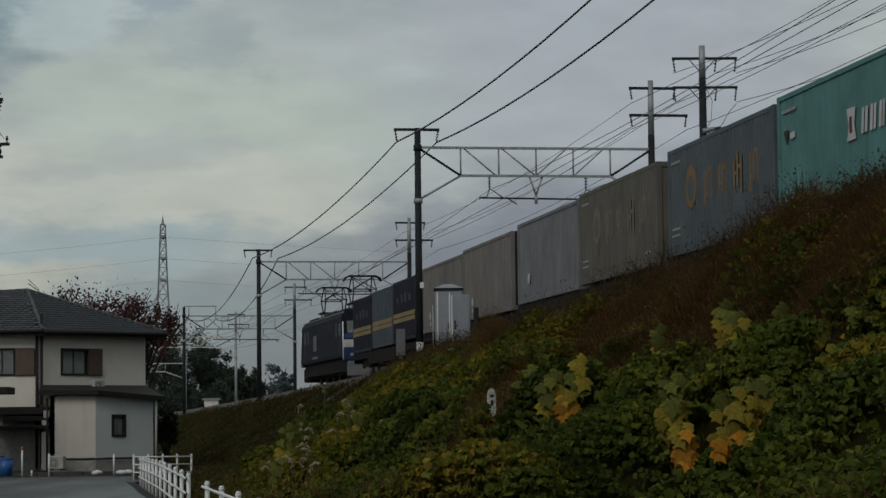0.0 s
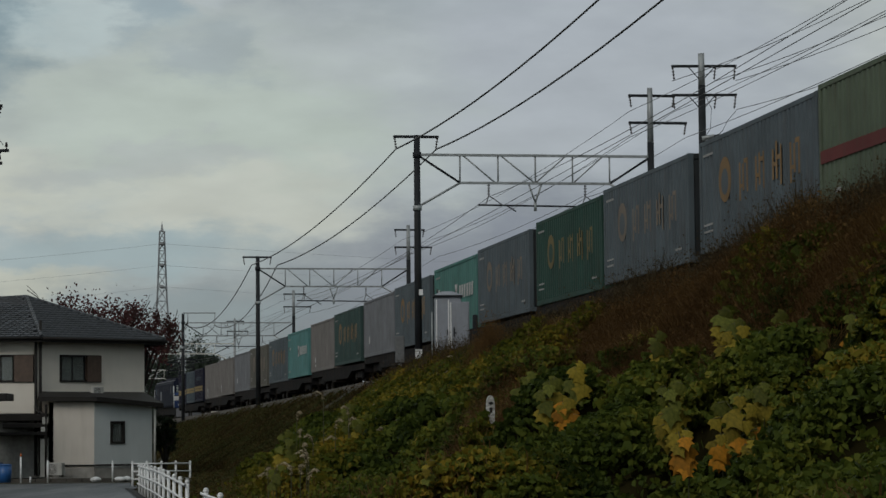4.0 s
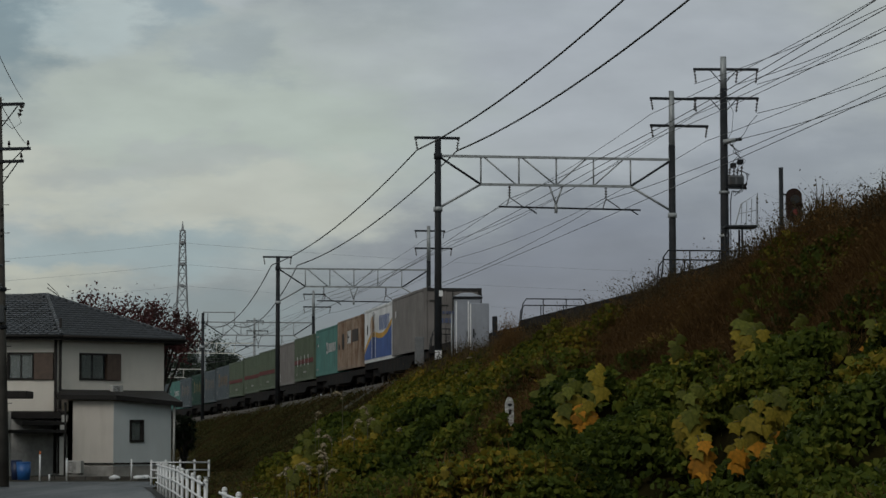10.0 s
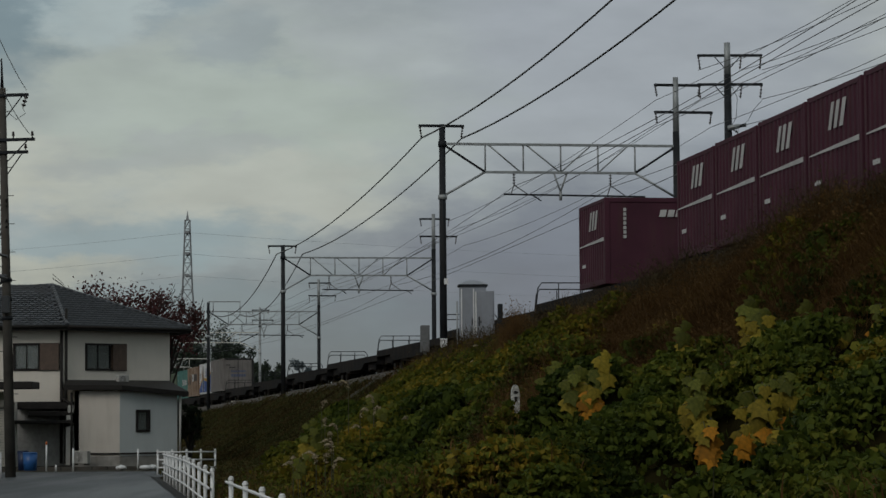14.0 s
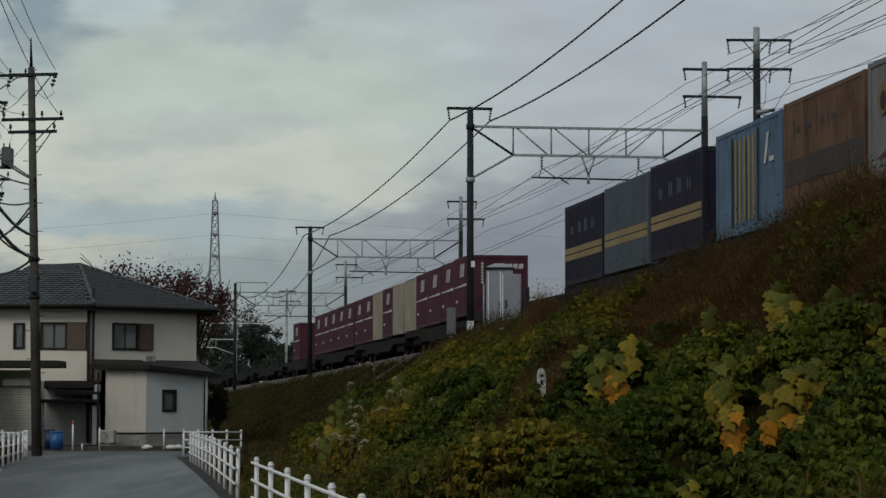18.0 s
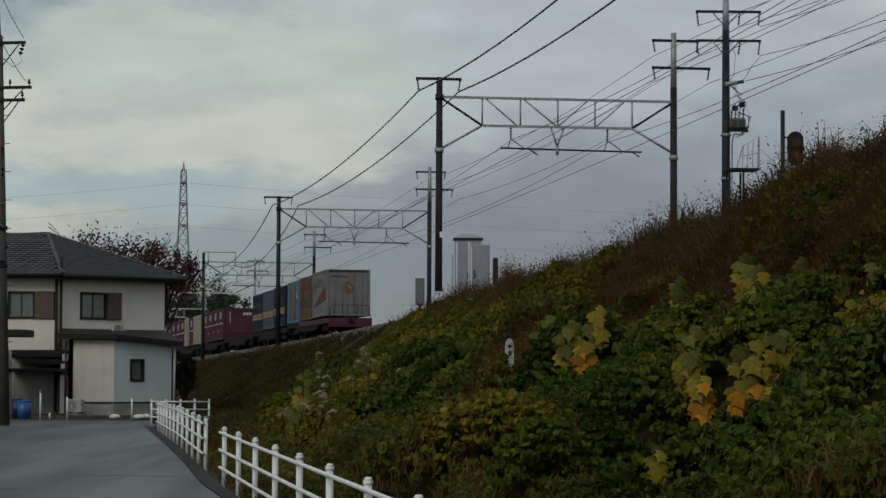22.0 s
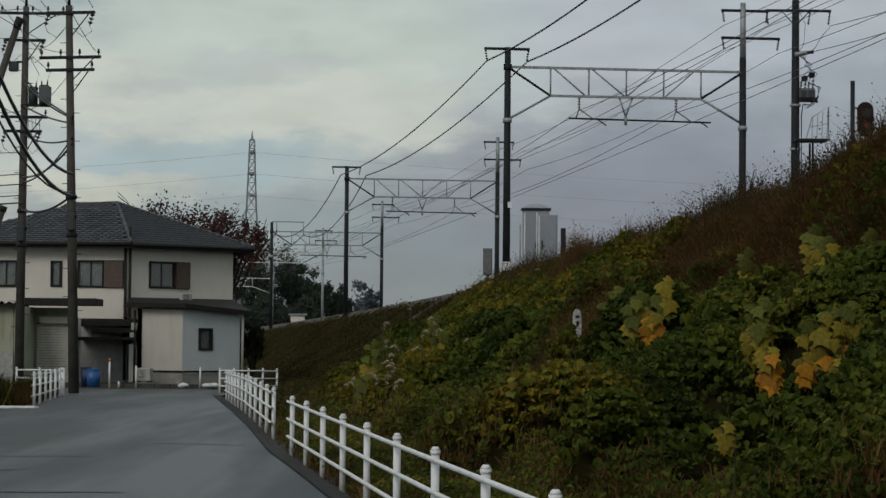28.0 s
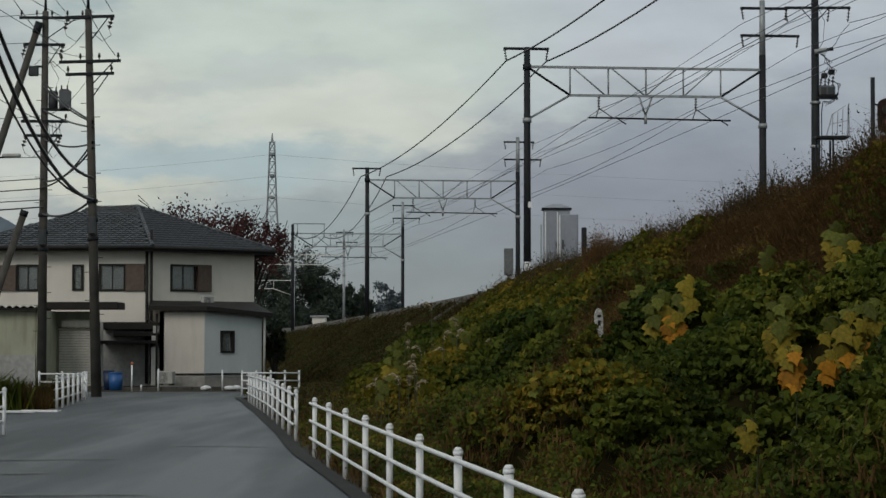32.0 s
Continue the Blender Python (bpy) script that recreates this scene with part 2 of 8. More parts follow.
# ---- mesh helpers ----
def mesh_object(name, bm, mat, parent=None, label="", smooth=False):
    me = bpy.data.meshes.new(name)
    bm.to_mesh(me)
    bm.free()
    for m in mat if isinstance(mat, (list, tuple)) else [mat]:
        me.materials.append(m)
    if smooth:
        me.polygons.foreach_set("use_smooth", [True] * len(me.polygons))
    ob = new(name, me)
    if parent is not None:
        ob.parent = parent
    if label:
        ob["label"] = label
    return ob


def part(name, bm, mat, parent, label="", smooth=False):
    return mesh_object(name, bm, mat, parent, label, smooth)


def shared(name, me, parent, m):
    """Another object on a mesh that exists already."""
    ob = new(name, me)
    ob.parent = parent
    ob.matrix_local = m
    return ob


def thing(name, m, label, category, group="", kind=""):
    ob = new(name)
    ob.empty_display_size = 0.2
    ob.matrix_world = m
    return tagged(ob, label, category, group, kind)


def add_box(bm, x0, x1, y0, y1, z0, z1, bevel=0.0, m=None, mat=0):
    v = [bm.verts.new((x, y, z)) for z in (z0, z1) for x, y in ((x0, y0), (x1, y0), (x1, y1), (x0, y1))]
    if m is not None:
        for w in v:
            w.co = m @ w.co
    fs = [bm.faces.new([v[i] for i in q]) for q in ((3, 2, 1, 0), (4, 5, 6, 7), (0, 1, 5, 4), (1, 2, 6, 5), (2, 3, 7, 6), (3, 0, 4, 7))]
    for f in fs:
        f.material_index = mat
    if bevel:
        es = list({e for f in fs for e in f.edges})
        bmesh.ops.bevel(bm, geom=es, offset=bevel, segments=1, affect="EDGES")
    return fs


def box(x0, x1, y0, y1, z0, z1, bevel=0.0):
    bm = bmesh.new()
    add_box(bm, x0, x1, y0, y1, z0, z1, bevel)
    return bm


def add_tube(bm, a, b, r0, r1=None, n=8, caps=True):
    a, b = Vector(a), Vector(b)
    r1 = r0 if r1 is None else r1
    w = (b - a).normalized()
    u = w.orthogonal().normalized()
    v = w.cross(u)
    rings = []
    for p, r in ((a, r0), (b, r1)):
        rings.append([bm.verts.new(p + r * (math.cos(2 * math.pi * i / n) * u + math.sin(2 * math.pi * i / n) * v)) for i in range(n)])
    for i in range(n):
        f = bm.faces.new((rings[0][i], rings[0][(i + 1) % n], rings[1][(i + 1) % n], rings[1][i]))
        f.smooth = n > 5
    if caps:
        bm.faces.new(rings[0][::-1])
        bm.faces.new(rings[1])


def tube(a, b, r0, r1=None, n=8):
    bm = bmesh.new()
    add_tube(bm, a, b, r0, r1, n)
    return bm


def add_line(bm, pts, r, n=5):
    """A bent tube through the points."""
    pts = [Vector(p) for p in pts]
    last = None
    for i, p in enumerate(pts):
        w = (pts[min(i + 1, len(pts) - 1)] - pts[max(i - 1, 0)]).normalized()
        u = w.cross(Vector((0, 0, 1)))
        u = u.normalized() if u.length > 0.01 else Vector((1, 0, 0))
        v = w.cross(u)
        ring = [bm.verts.new(p + r * (math.cos(2 * math.pi * k / n) * u + math.sin(2 * math.pi * k / n) * v)) for k in range(n)]
        if last:
            for k in range(n):
                f = bm.faces.new((last[k], last[(k + 1) % n], ring[(k + 1) % n], ring[k]))
                f.smooth = True
        last = ring


def sag_points(a, b, sag, n=14):
    a, b = Vector(a), Vector(b)
    return [a.lerp(b, i / n) - Vector((0, 0, 4 * sag * (i / n) * (1 - i / n))) for i in range(n + 1)]


# ---- the railway line: a wide curve that falls gently with distance ----
HEAD, BEND, X0, Y0 = -0.11513, -0.00034, 6.80 + 1.22, 75.0
RAIL0, GRADE = 4.62, 0.0092


def on_line(s, d=0.0):
    """Place on the near track at s metres along it, d metres to its right, at rail height."""
    if s < -80:
        a = HEAD - 80 * BEND
        bx, by = X0 + (math.cos(HEAD) - math.cos(a)) / BEND, Y0 + (math.sin(a) - math.sin(HEAD)) / BEND
        x, y = bx + (s + 80) * math.sin(a), by + (s + 80) * math.cos(a)
    else:
        a = HEAD + s * BEND
        x, y = X0 + (math.cos(HEAD) - math.cos(a)) / BEND, Y0 + (math.sin(a) - math.sin(HEAD)) / BEND
    return Vector((x + d * math.cos(a), y - d * math.sin(a), RAIL0 - GRADE * (min(y, 390.0) - 75.0))), a


def line_pose(s, d=0.0, up=0.0):
    p, a = on_line(s, d)
    return Matrix.Translation(p + Vector((0, 0, up))) @ Matrix.Rotation(-a, 4, "Z")


def beside_line(x, y):
    """Metres along the near track and to its right, for a place on the plan."""
    s = y - 75.0
    for _ in range(4):
        p, a = on_line(s)
        s += (x - p.x) * math.sin(a) + (y - p.y) * math.cos(a)
    p, a = on_line(s)
    return s, (x - p.x) * math.cos(a) - (y - p.y) * math.sin(a)


def lane_z(y):
    """The lane rises a little, then dips towards the house."""
    return 0.0033 * max(-10.0, min(33.0, y - 22.0)) - 0.0045 * max(0.0, min(45.0, y - 55.0))


def ground_z(x, y):
    s, d = beside_line(x, y)
    bench = on_line(s)[0].z - 0.6
    low = lane_z(y)
    if d < -3.3:
        z = bench - (-3.3 - d) * 0.66
    elif d > 7.4:
        z = bench - (d - 7.4) * 0.66
    else:
        return bench
    return max(z, low)

# ---- ground, road and line ----
def build_ground():
    xs = [-1600, -900, -500, -260, -140, -80, -55] + list(np.arange(-40, 32, 0.8)) + list(np.arange(34, 76, 2.0)) + [90, 150, 300, 700, 1600]
    ys = [-900, -600, -500, -400, -300, -200, -100, -50, -25] + list(np.arange(-10, 130, 1.25)) + list(np.arange(130, 420, 8)) + [450, 520, 640, 800, 1100, 1500, 2400]
    bm = bmesh.new()
    rows = []
    for y in ys:
        row = []
        for x in xs:
            z = ground_z(float(x), float(y)) if -550 < y < 900 else 0.0
            z += 0.10 * (noise.noise((x * 0.35, y * 0.35, 0.0))) if x > -1 else 0.0
            row.append(bm.verts.new((x, y, z - 0.02)))
        rows.append(row)
    for a, b in zip(rows, rows[1:]):
        for i in range(len(xs) - 1):
            bm.faces.new((a[i], a[i + 1], b[i + 1], b[i]))
    return tagged(mesh_object("ground", bm, SOIL), "dark earth and low grass with a railway embankment", "ground", kind="structure")


build_ground()


def road_edge(y):
    """The lane's two edges at y."""
    r = -2.05 - (0.120 if y < 36.1 else 0.1035) * (y - 36.1)
    return r - 5.1, r + 0.14


def build_road():
    bm = bmesh.new()
    rows = []
    for y in np.arange(-30, 79, 2.0):
        l, r = road_edge(y)
        rows.append([bm.verts.new((l + (r - l) * i / 6, y, lane_z(y) + 0.03 + 0.03 * math.sin(math.pi * i / 6))) for i in range(7)])
    for y in np.arange(79, 92, 1.5):
        l, r = road_edge(y)
        sp = min(1.0, (y - 78) / 5.0)
        l2, r2 = l - 26 * sp, r + 1.2
        rows.append([bm.verts.new((l2 + (r2 - l2) * i / 6, y, 0.03 + ground_z(-12, y))) for i in range(7)])
    for a, b in zip(rows, rows[1:]):
        for i in range(6):
            bm.faces.new((a[i], a[i + 1], b[i + 1], b[i]))
    return tagged(mesh_object("road", bm, ASPHALT), "wet grey asphalt lane", "road", kind="structure")


build_road()


def gutter():
    """A dark damp strip along the lane's edge under the fence."""
    bm = bmesh.new()
    last = None
    for i, y in enumerate(np.arange(8, 78.5, 0.5)):
        r = road_edge(y)[1]
        w = 0.22 + 0.05 * noise.noise((y * 0.12, 2.0, 0.0))
        pair = [bm.verts.new((r - w, y, lane_z(y) + 0.052)), bm.verts.new((r + 0.01, y, lane_z(y) + 0.036))]
        if last:
            bm.faces.new((last[0], last[1], pair[1], pair[0]))
        last = pair
    tagged(mesh_object("gutter", bm, DAMP), "dark damp strip along the lane edge", "gutter", kind="structure")


DAMP = material("damp_silt", (0.026, 0.026, 0.026), rough=0.75, vary=0.35, scale=1.5, bump=0.4, bump_scale=30, spec=0.2)
gutter()


def driveway():
    """The paved opening on the lane's far side, and the tar seams across the lane."""
    bm = bmesh.new()
    v = [bm.verts.new(p) for p in ((-7.3, 42.0, 0.09), (-8.9, 58.0, 0.12), (-30.0, 60.0, 0.12), (-30.0, 40.0, 0.09))]
    bm.faces.new(v)
    tagged(mesh_object("pavement", bm, ASPHALT), "grey paved driveway beside the lane", "pavement", kind="structure")
    for y, x0, x1 in ((34.3, -6.6, -4.3), (30.8, -6.3, -4.8), (38.6, -4.2, -2.6), (26.5, -5.6, -3.0)):
        bm = bmesh.new()
        n = 12
        a = [bm.verts.new((x0 + (x1 - x0) * i / n, y + 0.10 * noise.noise((i * 0.5, y, 0)) - 0.07 * (0 < i < n), lane_z(y) + 0.068)) for i in range(n + 1)]
        b = [bm.verts.new((x0 + (x1 - x0) * i / n, y + 0.10 * noise.noise((i * 0.5, y, 0)) + 0.07 * (0 < i < n), lane_z(y) + 0.068)) for i in range(n + 1)]
        for i in range(n):
            bm.faces.new((a[i], a[i + 1], b[i + 1], b[i]))
        bmesh.ops.remove_doubles(bm, verts=bm.verts, dist=0.001)
        tagged(mesh_object("tar_seam", bm, TAR), "dark tar seam on the asphalt", "tar seam", "tar seams", "structure")


TAR = material("tar", (0.018, 0.018, 0.019), rough=0.4, vary=0.2)
driveway()


def build_track(d, label):
    root = thing("railway_track", Matrix.Identity(4), label, "track", "pair of tracks", "structure")
    bm = bmesh.new()
    prof = ((-2.3, -0.55), (-1.6, -0.2), (1.6, -0.2), (2.3, -0.55))
    last = None
    for s in range(-520, 900, 4):
        ring = [bm.verts.new(on_line(s, d + o)[0] + Vector((0, 0, z))) for o, z in prof]
        if last:
            for i in range(3):
                bm.faces.new((last[i], last[i + 1], ring[i + 1], ring[i]))
        last = ring
    part("ballast", bm, BALLAST, root)
    for side in (-0.535, 0.535):
        bm = bmesh.new()
        last = None
        sec = ((-0.06, -0.15), (-0.035, -0.02), (-0.035, 0.0), (0.035, 0.0), (0.035, -0.02), (0.06, -0.15))
        for s in range(-520, 900, 5):
            ring = [bm.verts.new(on_line(s, d + side + o)[0] + Vector((0, 0, z))) for o, z in sec]
            if last:
                for i in range(5):
                    bm.faces.new((last[i], last[i + 1], ring[i + 1], ring[i]))
            last = ring
        part("rail", bm, RAIL, root)
    bm = bmesh.new()
    for s in np.arange(-40, 230, 0.62):
        m = line_pose(s, d)
        add_box(bm, -1.0, 1.0, -0.12, 0.12, -0.3, -0.155, m=m)
    ob = part("sleepers", bm, CONCRETE, root)
    ob["kind"] = "stuff"
    return root


build_track(0.0, "ballasted railway track with concrete sleepers")
build_track(3.8, "ballasted railway track with concrete sleepers")

# ---- overhead line masts ----
def insulator(bm, a, b, r=0.055, n=4):
    a, b = Vector(a), Vector(b)
    add_tube(bm, a, b, 0.02, n=5)
    for i in range(n):
        p, q = a.lerp(b, (i + 0.25) / n), a.lerp(b, (i + 0.65) / n)
        add_tube(bm, p, q, r, r * 0.5, n=7)


def arm(root, x, z, x0, x1, drop=0.45, mids=()):
    """A crossarm on a mast, with an insulator string at each end."""
    a = part("crossarm", box(x0, x1, -0.05, 0.05, z - 0.05, z + 0.05, 0.01), STEEL_DARK, root)
    for xe in (x0 + 0.05, x1 - 0.05, *mids):
        bm = bmesh.new()
        insulator(bm, (xe, 0, z - 0.04), (xe - 0.06 if xe > x else xe + 0.06, 0, z - drop), 0.06, 4)
        part("insulator", bm, PORCELAIN, a)


LEFT = -2.5
STEEL_PALE = material("pale_galvanised_steel", (0.62, 0.61, 0.56), rough=0.6, vary=0.15, scale=4, stain=0.2)


def lower(s):
    """The far portals stand a little lower against the rail."""
    return float(np.interp(s, (20.0, 75.5, 132.0, 190.0, 248.0), (0.0, 0.15, 0.33, -0.6, 0.1)))


def portal(s, shift=0.0, RIGHT=6.6, base_drop=1.2):
    BEAM = STEEL_PALE if s > 150 else STEEL_GREY
    root = thing("catenary_portal", line_pose(s, shift, -lower(s)), "dark steel overhead line portal with a grey lattice beam", "railway mast", "portals over the tracks")
    bm = bmesh.new()
    add_tube(bm, (LEFT, 0, -base_drop), (LEFT, 0, 8.48), 0.148, 0.118, n=12)
    mast = part("mast", bm, STEEL_DARK, root, "dark round steel mast")
    part("collar", tube((LEFT, 0, 7.62), (LEFT, 0, 7.84), 0.158, n=12), STEEL_DARK, mast)
    part("collar", tube((LEFT, 0, 5.62), (LEFT, 0, 5.80), 0.172, n=12), STEEL_GREY, mast)
    bm = bmesh.new()
    add_tube(bm, (RIGHT, 0, -base_drop), (RIGHT, 0, 8.3), 0.15, 0.128, n=12)
    rmast = part("mast", bm, STEEL_GREY if s > 150 else STEEL_DARK, root, "dark round steel mast")
    part("mast_head", tube((RIGHT, 0, 8.3), (RIGHT, 0, 10.40), 0.122, 0.105, n=12), STEEL_GREY, root, "grey galvanised mast extension")
    part("collar", tube((RIGHT, 0, 5.5), (RIGHT, 0, 5.68), 0.172, n=12), STEEL_GREY, rmast)
    if s > 100:
        # a bracket frame on the track side carries the feeders
        a = part("bracket_frame", box(LEFT, LEFT + 2.65, -0.04, 0.04, 8.50, 8.58), BEAM, root)
        for x in (LEFT + 0.40, LEFT + 2.60):
            part("hanger", tube((x, 0, 8.5), (x, 0, 7.9), 0.035, n=6), BEAM, a)
            bm = bmesh.new()
            insulator(bm, (x, 0, 7.9), (x, 0, 7.5), 0.06, 4)
            part("insulator", bm, PORCELAIN, a)
    else:
        arm(root, LEFT, 8.42, LEFT - 0.9, LEFT + 0.84)
    arm(root, RIGHT, 10.10, RIGHT - 0.85, RIGHT + 1.0)
    arm(root, RIGHT, 9.05, RIGHT - 0.85, RIGHT + 1.45)
    # lattice beam
    top, low = 7.74, 6.68
    xs = [LEFT + k * (RIGHT - LEFT) / 8.85 for k in (1.6, 3.03, 4.44, 5.85, 7.26)]
    bm = bmesh.new()
    add_box(bm, LEFT, RIGHT, -0.06, 0.06, top - 0.045, top + 0.045)
    part("top_chord", bm, BEAM, root)
    part("bottom_chord", box(xs[0], xs[-1], -0.06, 0.06, low - 0.045, low + 0.045), BEAM, root)
    for x in xs:
        part("strut", tube((x, 0, low), (x, 0, top), 0.032, n=6), BEAM, root)
    c = (LEFT + RIGHT) / 2
    for a, b in (((xs[0] + 0.1, top), (xs[1] - 0.1, low)), ((xs[1] + 0.1, top), (c, low)), ((c, low), (xs[3] - 0.25, top)), ((xs[3], low), (xs[4] - 0.25, top))):
        part("diagonal", tube((a[0], 0, a[1]), (b[0], 0, b[1]), 0.03, n=6), BEAM, root)
    for xm, xb in ((LEFT, xs[0]), (RIGHT, xs[-1])):
        part("diagonal", tube((xm, 0, top), (xb, 0, low), 0.045, n=6), STEEL_DARK, root)
        part("knee_brace", tube((xm, 0, 5.74), (xb, 0, low), 0.045, n=6), BEAM, root)
    # drop bracket and registration pipe
    for dx in (-0.26, 0.26):
        part("drop_bracket", tube((c + dx, 0, low), (c, 0, 5.95), 0.035, n=6), STEEL_GREY, root)
    part("drop_foot", tube((c, 0, 5.95), (c, 0, 5.62), 0.06, n=8), STEEL_GREY, root)
    part("registration_pipe", tube((c - 2.2, 0, 5.84), (c + 3.3, 0, 5.78), 0.035, n=6), STEEL_DARK, root)
    for x in (0.25, 4.0):
        bm = bmesh.new()
        insulator(bm, (x, 0, low - 0.05), (x, 0, 6.2), 0.07, 4)
        add_tube(bm, (x, 0, 6.2), (x - 0.12, 0, 5.83), 0.02, n=5)
        add_tube(bm, (x, 0, 6.2), (x + 0.55, 0, 5.83), 0.02, n=5)
        part("insulator", bm, PORCELAIN, root)
    for x, sg in ((0.95, 1), (4.9, -1)):
        part("steady_arm", tube((x, 0, 5.82), (x + 0.35, 0, 5.6), 0.025, n=5), STEEL_DARK, root)
    return root


RIGHT = 6.6
PORTALS = [-37.0, 20.0, 75.5, 132.0, 190.0, 248.0]
for s, shift, right in zip(PORTALS, (0, 0, -0.43, 0.25, 0.3, 0), (6.6, 6.6, 6.6, 6.6, 9.3, 11.9)):
    portal(s, shift, right)


def line_wires():
    def run(name, d, up, sag, r, mat, label):
        for a, b in zip([-95.0] + PORTALS, PORTALS + [306.0]):
            bm = bmesh.new()
            ends = []
            for s in (a, b):
                feeder = name == "feeder_wire" and s > 100
                side = (LEFT + 0.65 if d < LEFT else LEFT + 2.85) if feeder else d
                ends.append(on_line(s, side)[0] + Vector((0, 0, (7.5 if feeder else up) - lower(s))))
            pa, pb = ends
            add_line(bm, sag_points(pa, pb, sag * ((0.55 if a < 0 else 0.41 if a < 50 else 0.92) if sag > 1.2 else 1.0), 16), r, 4)
            tagged(mesh_object(name, bm, mat), label, "wire", "wires along the line")
    run("feeder_wire", LEFT - 0.8, 7.95, 1.5, 0.034, WIRE, "thick black feeder cable slung between masts")
    run("feeder_wire", LEFT + 0.74, 7.95, 1.5, 0.034, WIRE, "thick black feeder cable slung between masts")
    for d in (0.0, 3.8):
        run("messenger_wire", d + 0.25, 6.15, 0.5, 0.012, WIRE, "thin messenger wire above the track")
        run("contact_wire", d + 0.2, 5.5, 0.03, 0.012, WIRE, "thin contact wire above the track")
    for d, up in ((RIGHT - 0.8, 9.5), (RIGHT + 0.95, 9.5), (RIGHT - 0.8, 8.5), (RIGHT + 1.4, 8.5)):
        run("supply_wire", d, up, 0.5, 0.012, WIRE, "thin supply wire on the taller masts")


line_wires()

# ---- white guard fences ----
def fence_post_mesh():
    bm = bmesh.new()
    add_tube(bm, (0, 0, -0.1), (0, 0, 0.80), 0.034, n=10)
    add_tube(bm, (0, 0, 0.80), (0, 0, 0.83), 0.041, n=10)
    add_tube(bm, (0, 0, 0.83), (0, 0, 0.86), 0.041, 0.022, n=10)
    me = bpy.data.meshes.new("post")
    bm.to_mesh(me)
    bm.free()
    me.materials.append(WHITE_PAINT)
    return me


POST = fence_post_mesh()


def fence(ys, xf, label):
    y0 = ys[0]
    root = thing("guard_fence", pose(xf(y0), y0, ground_z(xf(y0), y0)), label, "fence", "guard fences along the lane")
    base = root.matrix_world.translation.copy()
    for y in ys:
        shared("post", POST, root, Matrix.Translation(Vector((xf(y), y, ground_z(xf(y), y))) - base))
    ext = 0.35
    for h in (0.77, 0.52, 0.27):
        bm = bmesh.new()
        pts = [Vector((xf(y), y, ground_z(xf(y), y) + h)) - base for y in (ys[0] - ext, *ys, ys[-1] + ext)]
        off = Vector((-0.05, 0, 0))
        add_line(bm, [p + off for p in pts], 0.021, 7)
        part("rail", bm, WHITE_PAINT, root)
    return root


def right_line(y):
    return -1.84 - (0.120 if y < 36.1 else 0.1035) * (y - 36.1)


def left_line(y):
    return -7.6 - 0.097 * (y - 43.6)


fence([36.1 - 2.72 * i for i in range(12)][::-1], right_line, "white-painted steel pipe fence with three rails")
fence([42.0 + 2.72 * i for i in range(12)], right_line, "white-painted steel pipe fence with three rails")
fence([59.7 + 2.6 * i for i in range(7)], left_line, "white-painted steel pipe fence with three rails")
fence([43.6 - 2.6 * i for i in range(4)][::-1], left_line, "white-painted steel pipe fence with three rails")


# ---- house across the end of the lane ----
def wall(parent, a, b, z0, z1, mat, openings=(), thick=0.18, name="wall", label="", out=0.0):
    """An upright wall on the plan from a to b, its outer face on that line; openings as (from, to, low, high) go through it."""
    a, b = Vector((*a, 0)), Vector((*b, 0))
    along_wall = (b - a).normalized()
    length = (b - a).length
    m = Matrix.Translation(a) @ Matrix.Rotation(math.atan2(along_wall.y, along_wall.x), 4, "Z")
    bm = bmesh.new()
    cuts = sorted({0.0, length, *(o[0] for o in openings), *(o[1] for o in openings)})
    for u0, u1 in zip(cuts, cuts[1:]):
        mid = (u0 + u1) / 2
        zs = [z0]
        for o in sorted((o for o in openings if o[0] < mid < o[1]), key=lambda o: o[2]):
            zs += [o[2], o[3]]
        zs.append(z1)
        for k in range(0, len(zs), 2):
            if zs[k + 1] - zs[k] > 0.001:
                add_box(bm, u0, u1, -out, thick, zs[k], zs[k + 1], m=m)
    bmesh.ops.remove_doubles(bm, verts=bm.verts, dist=0.0005)
    part(name, bm, mat, parent, label)
    return m


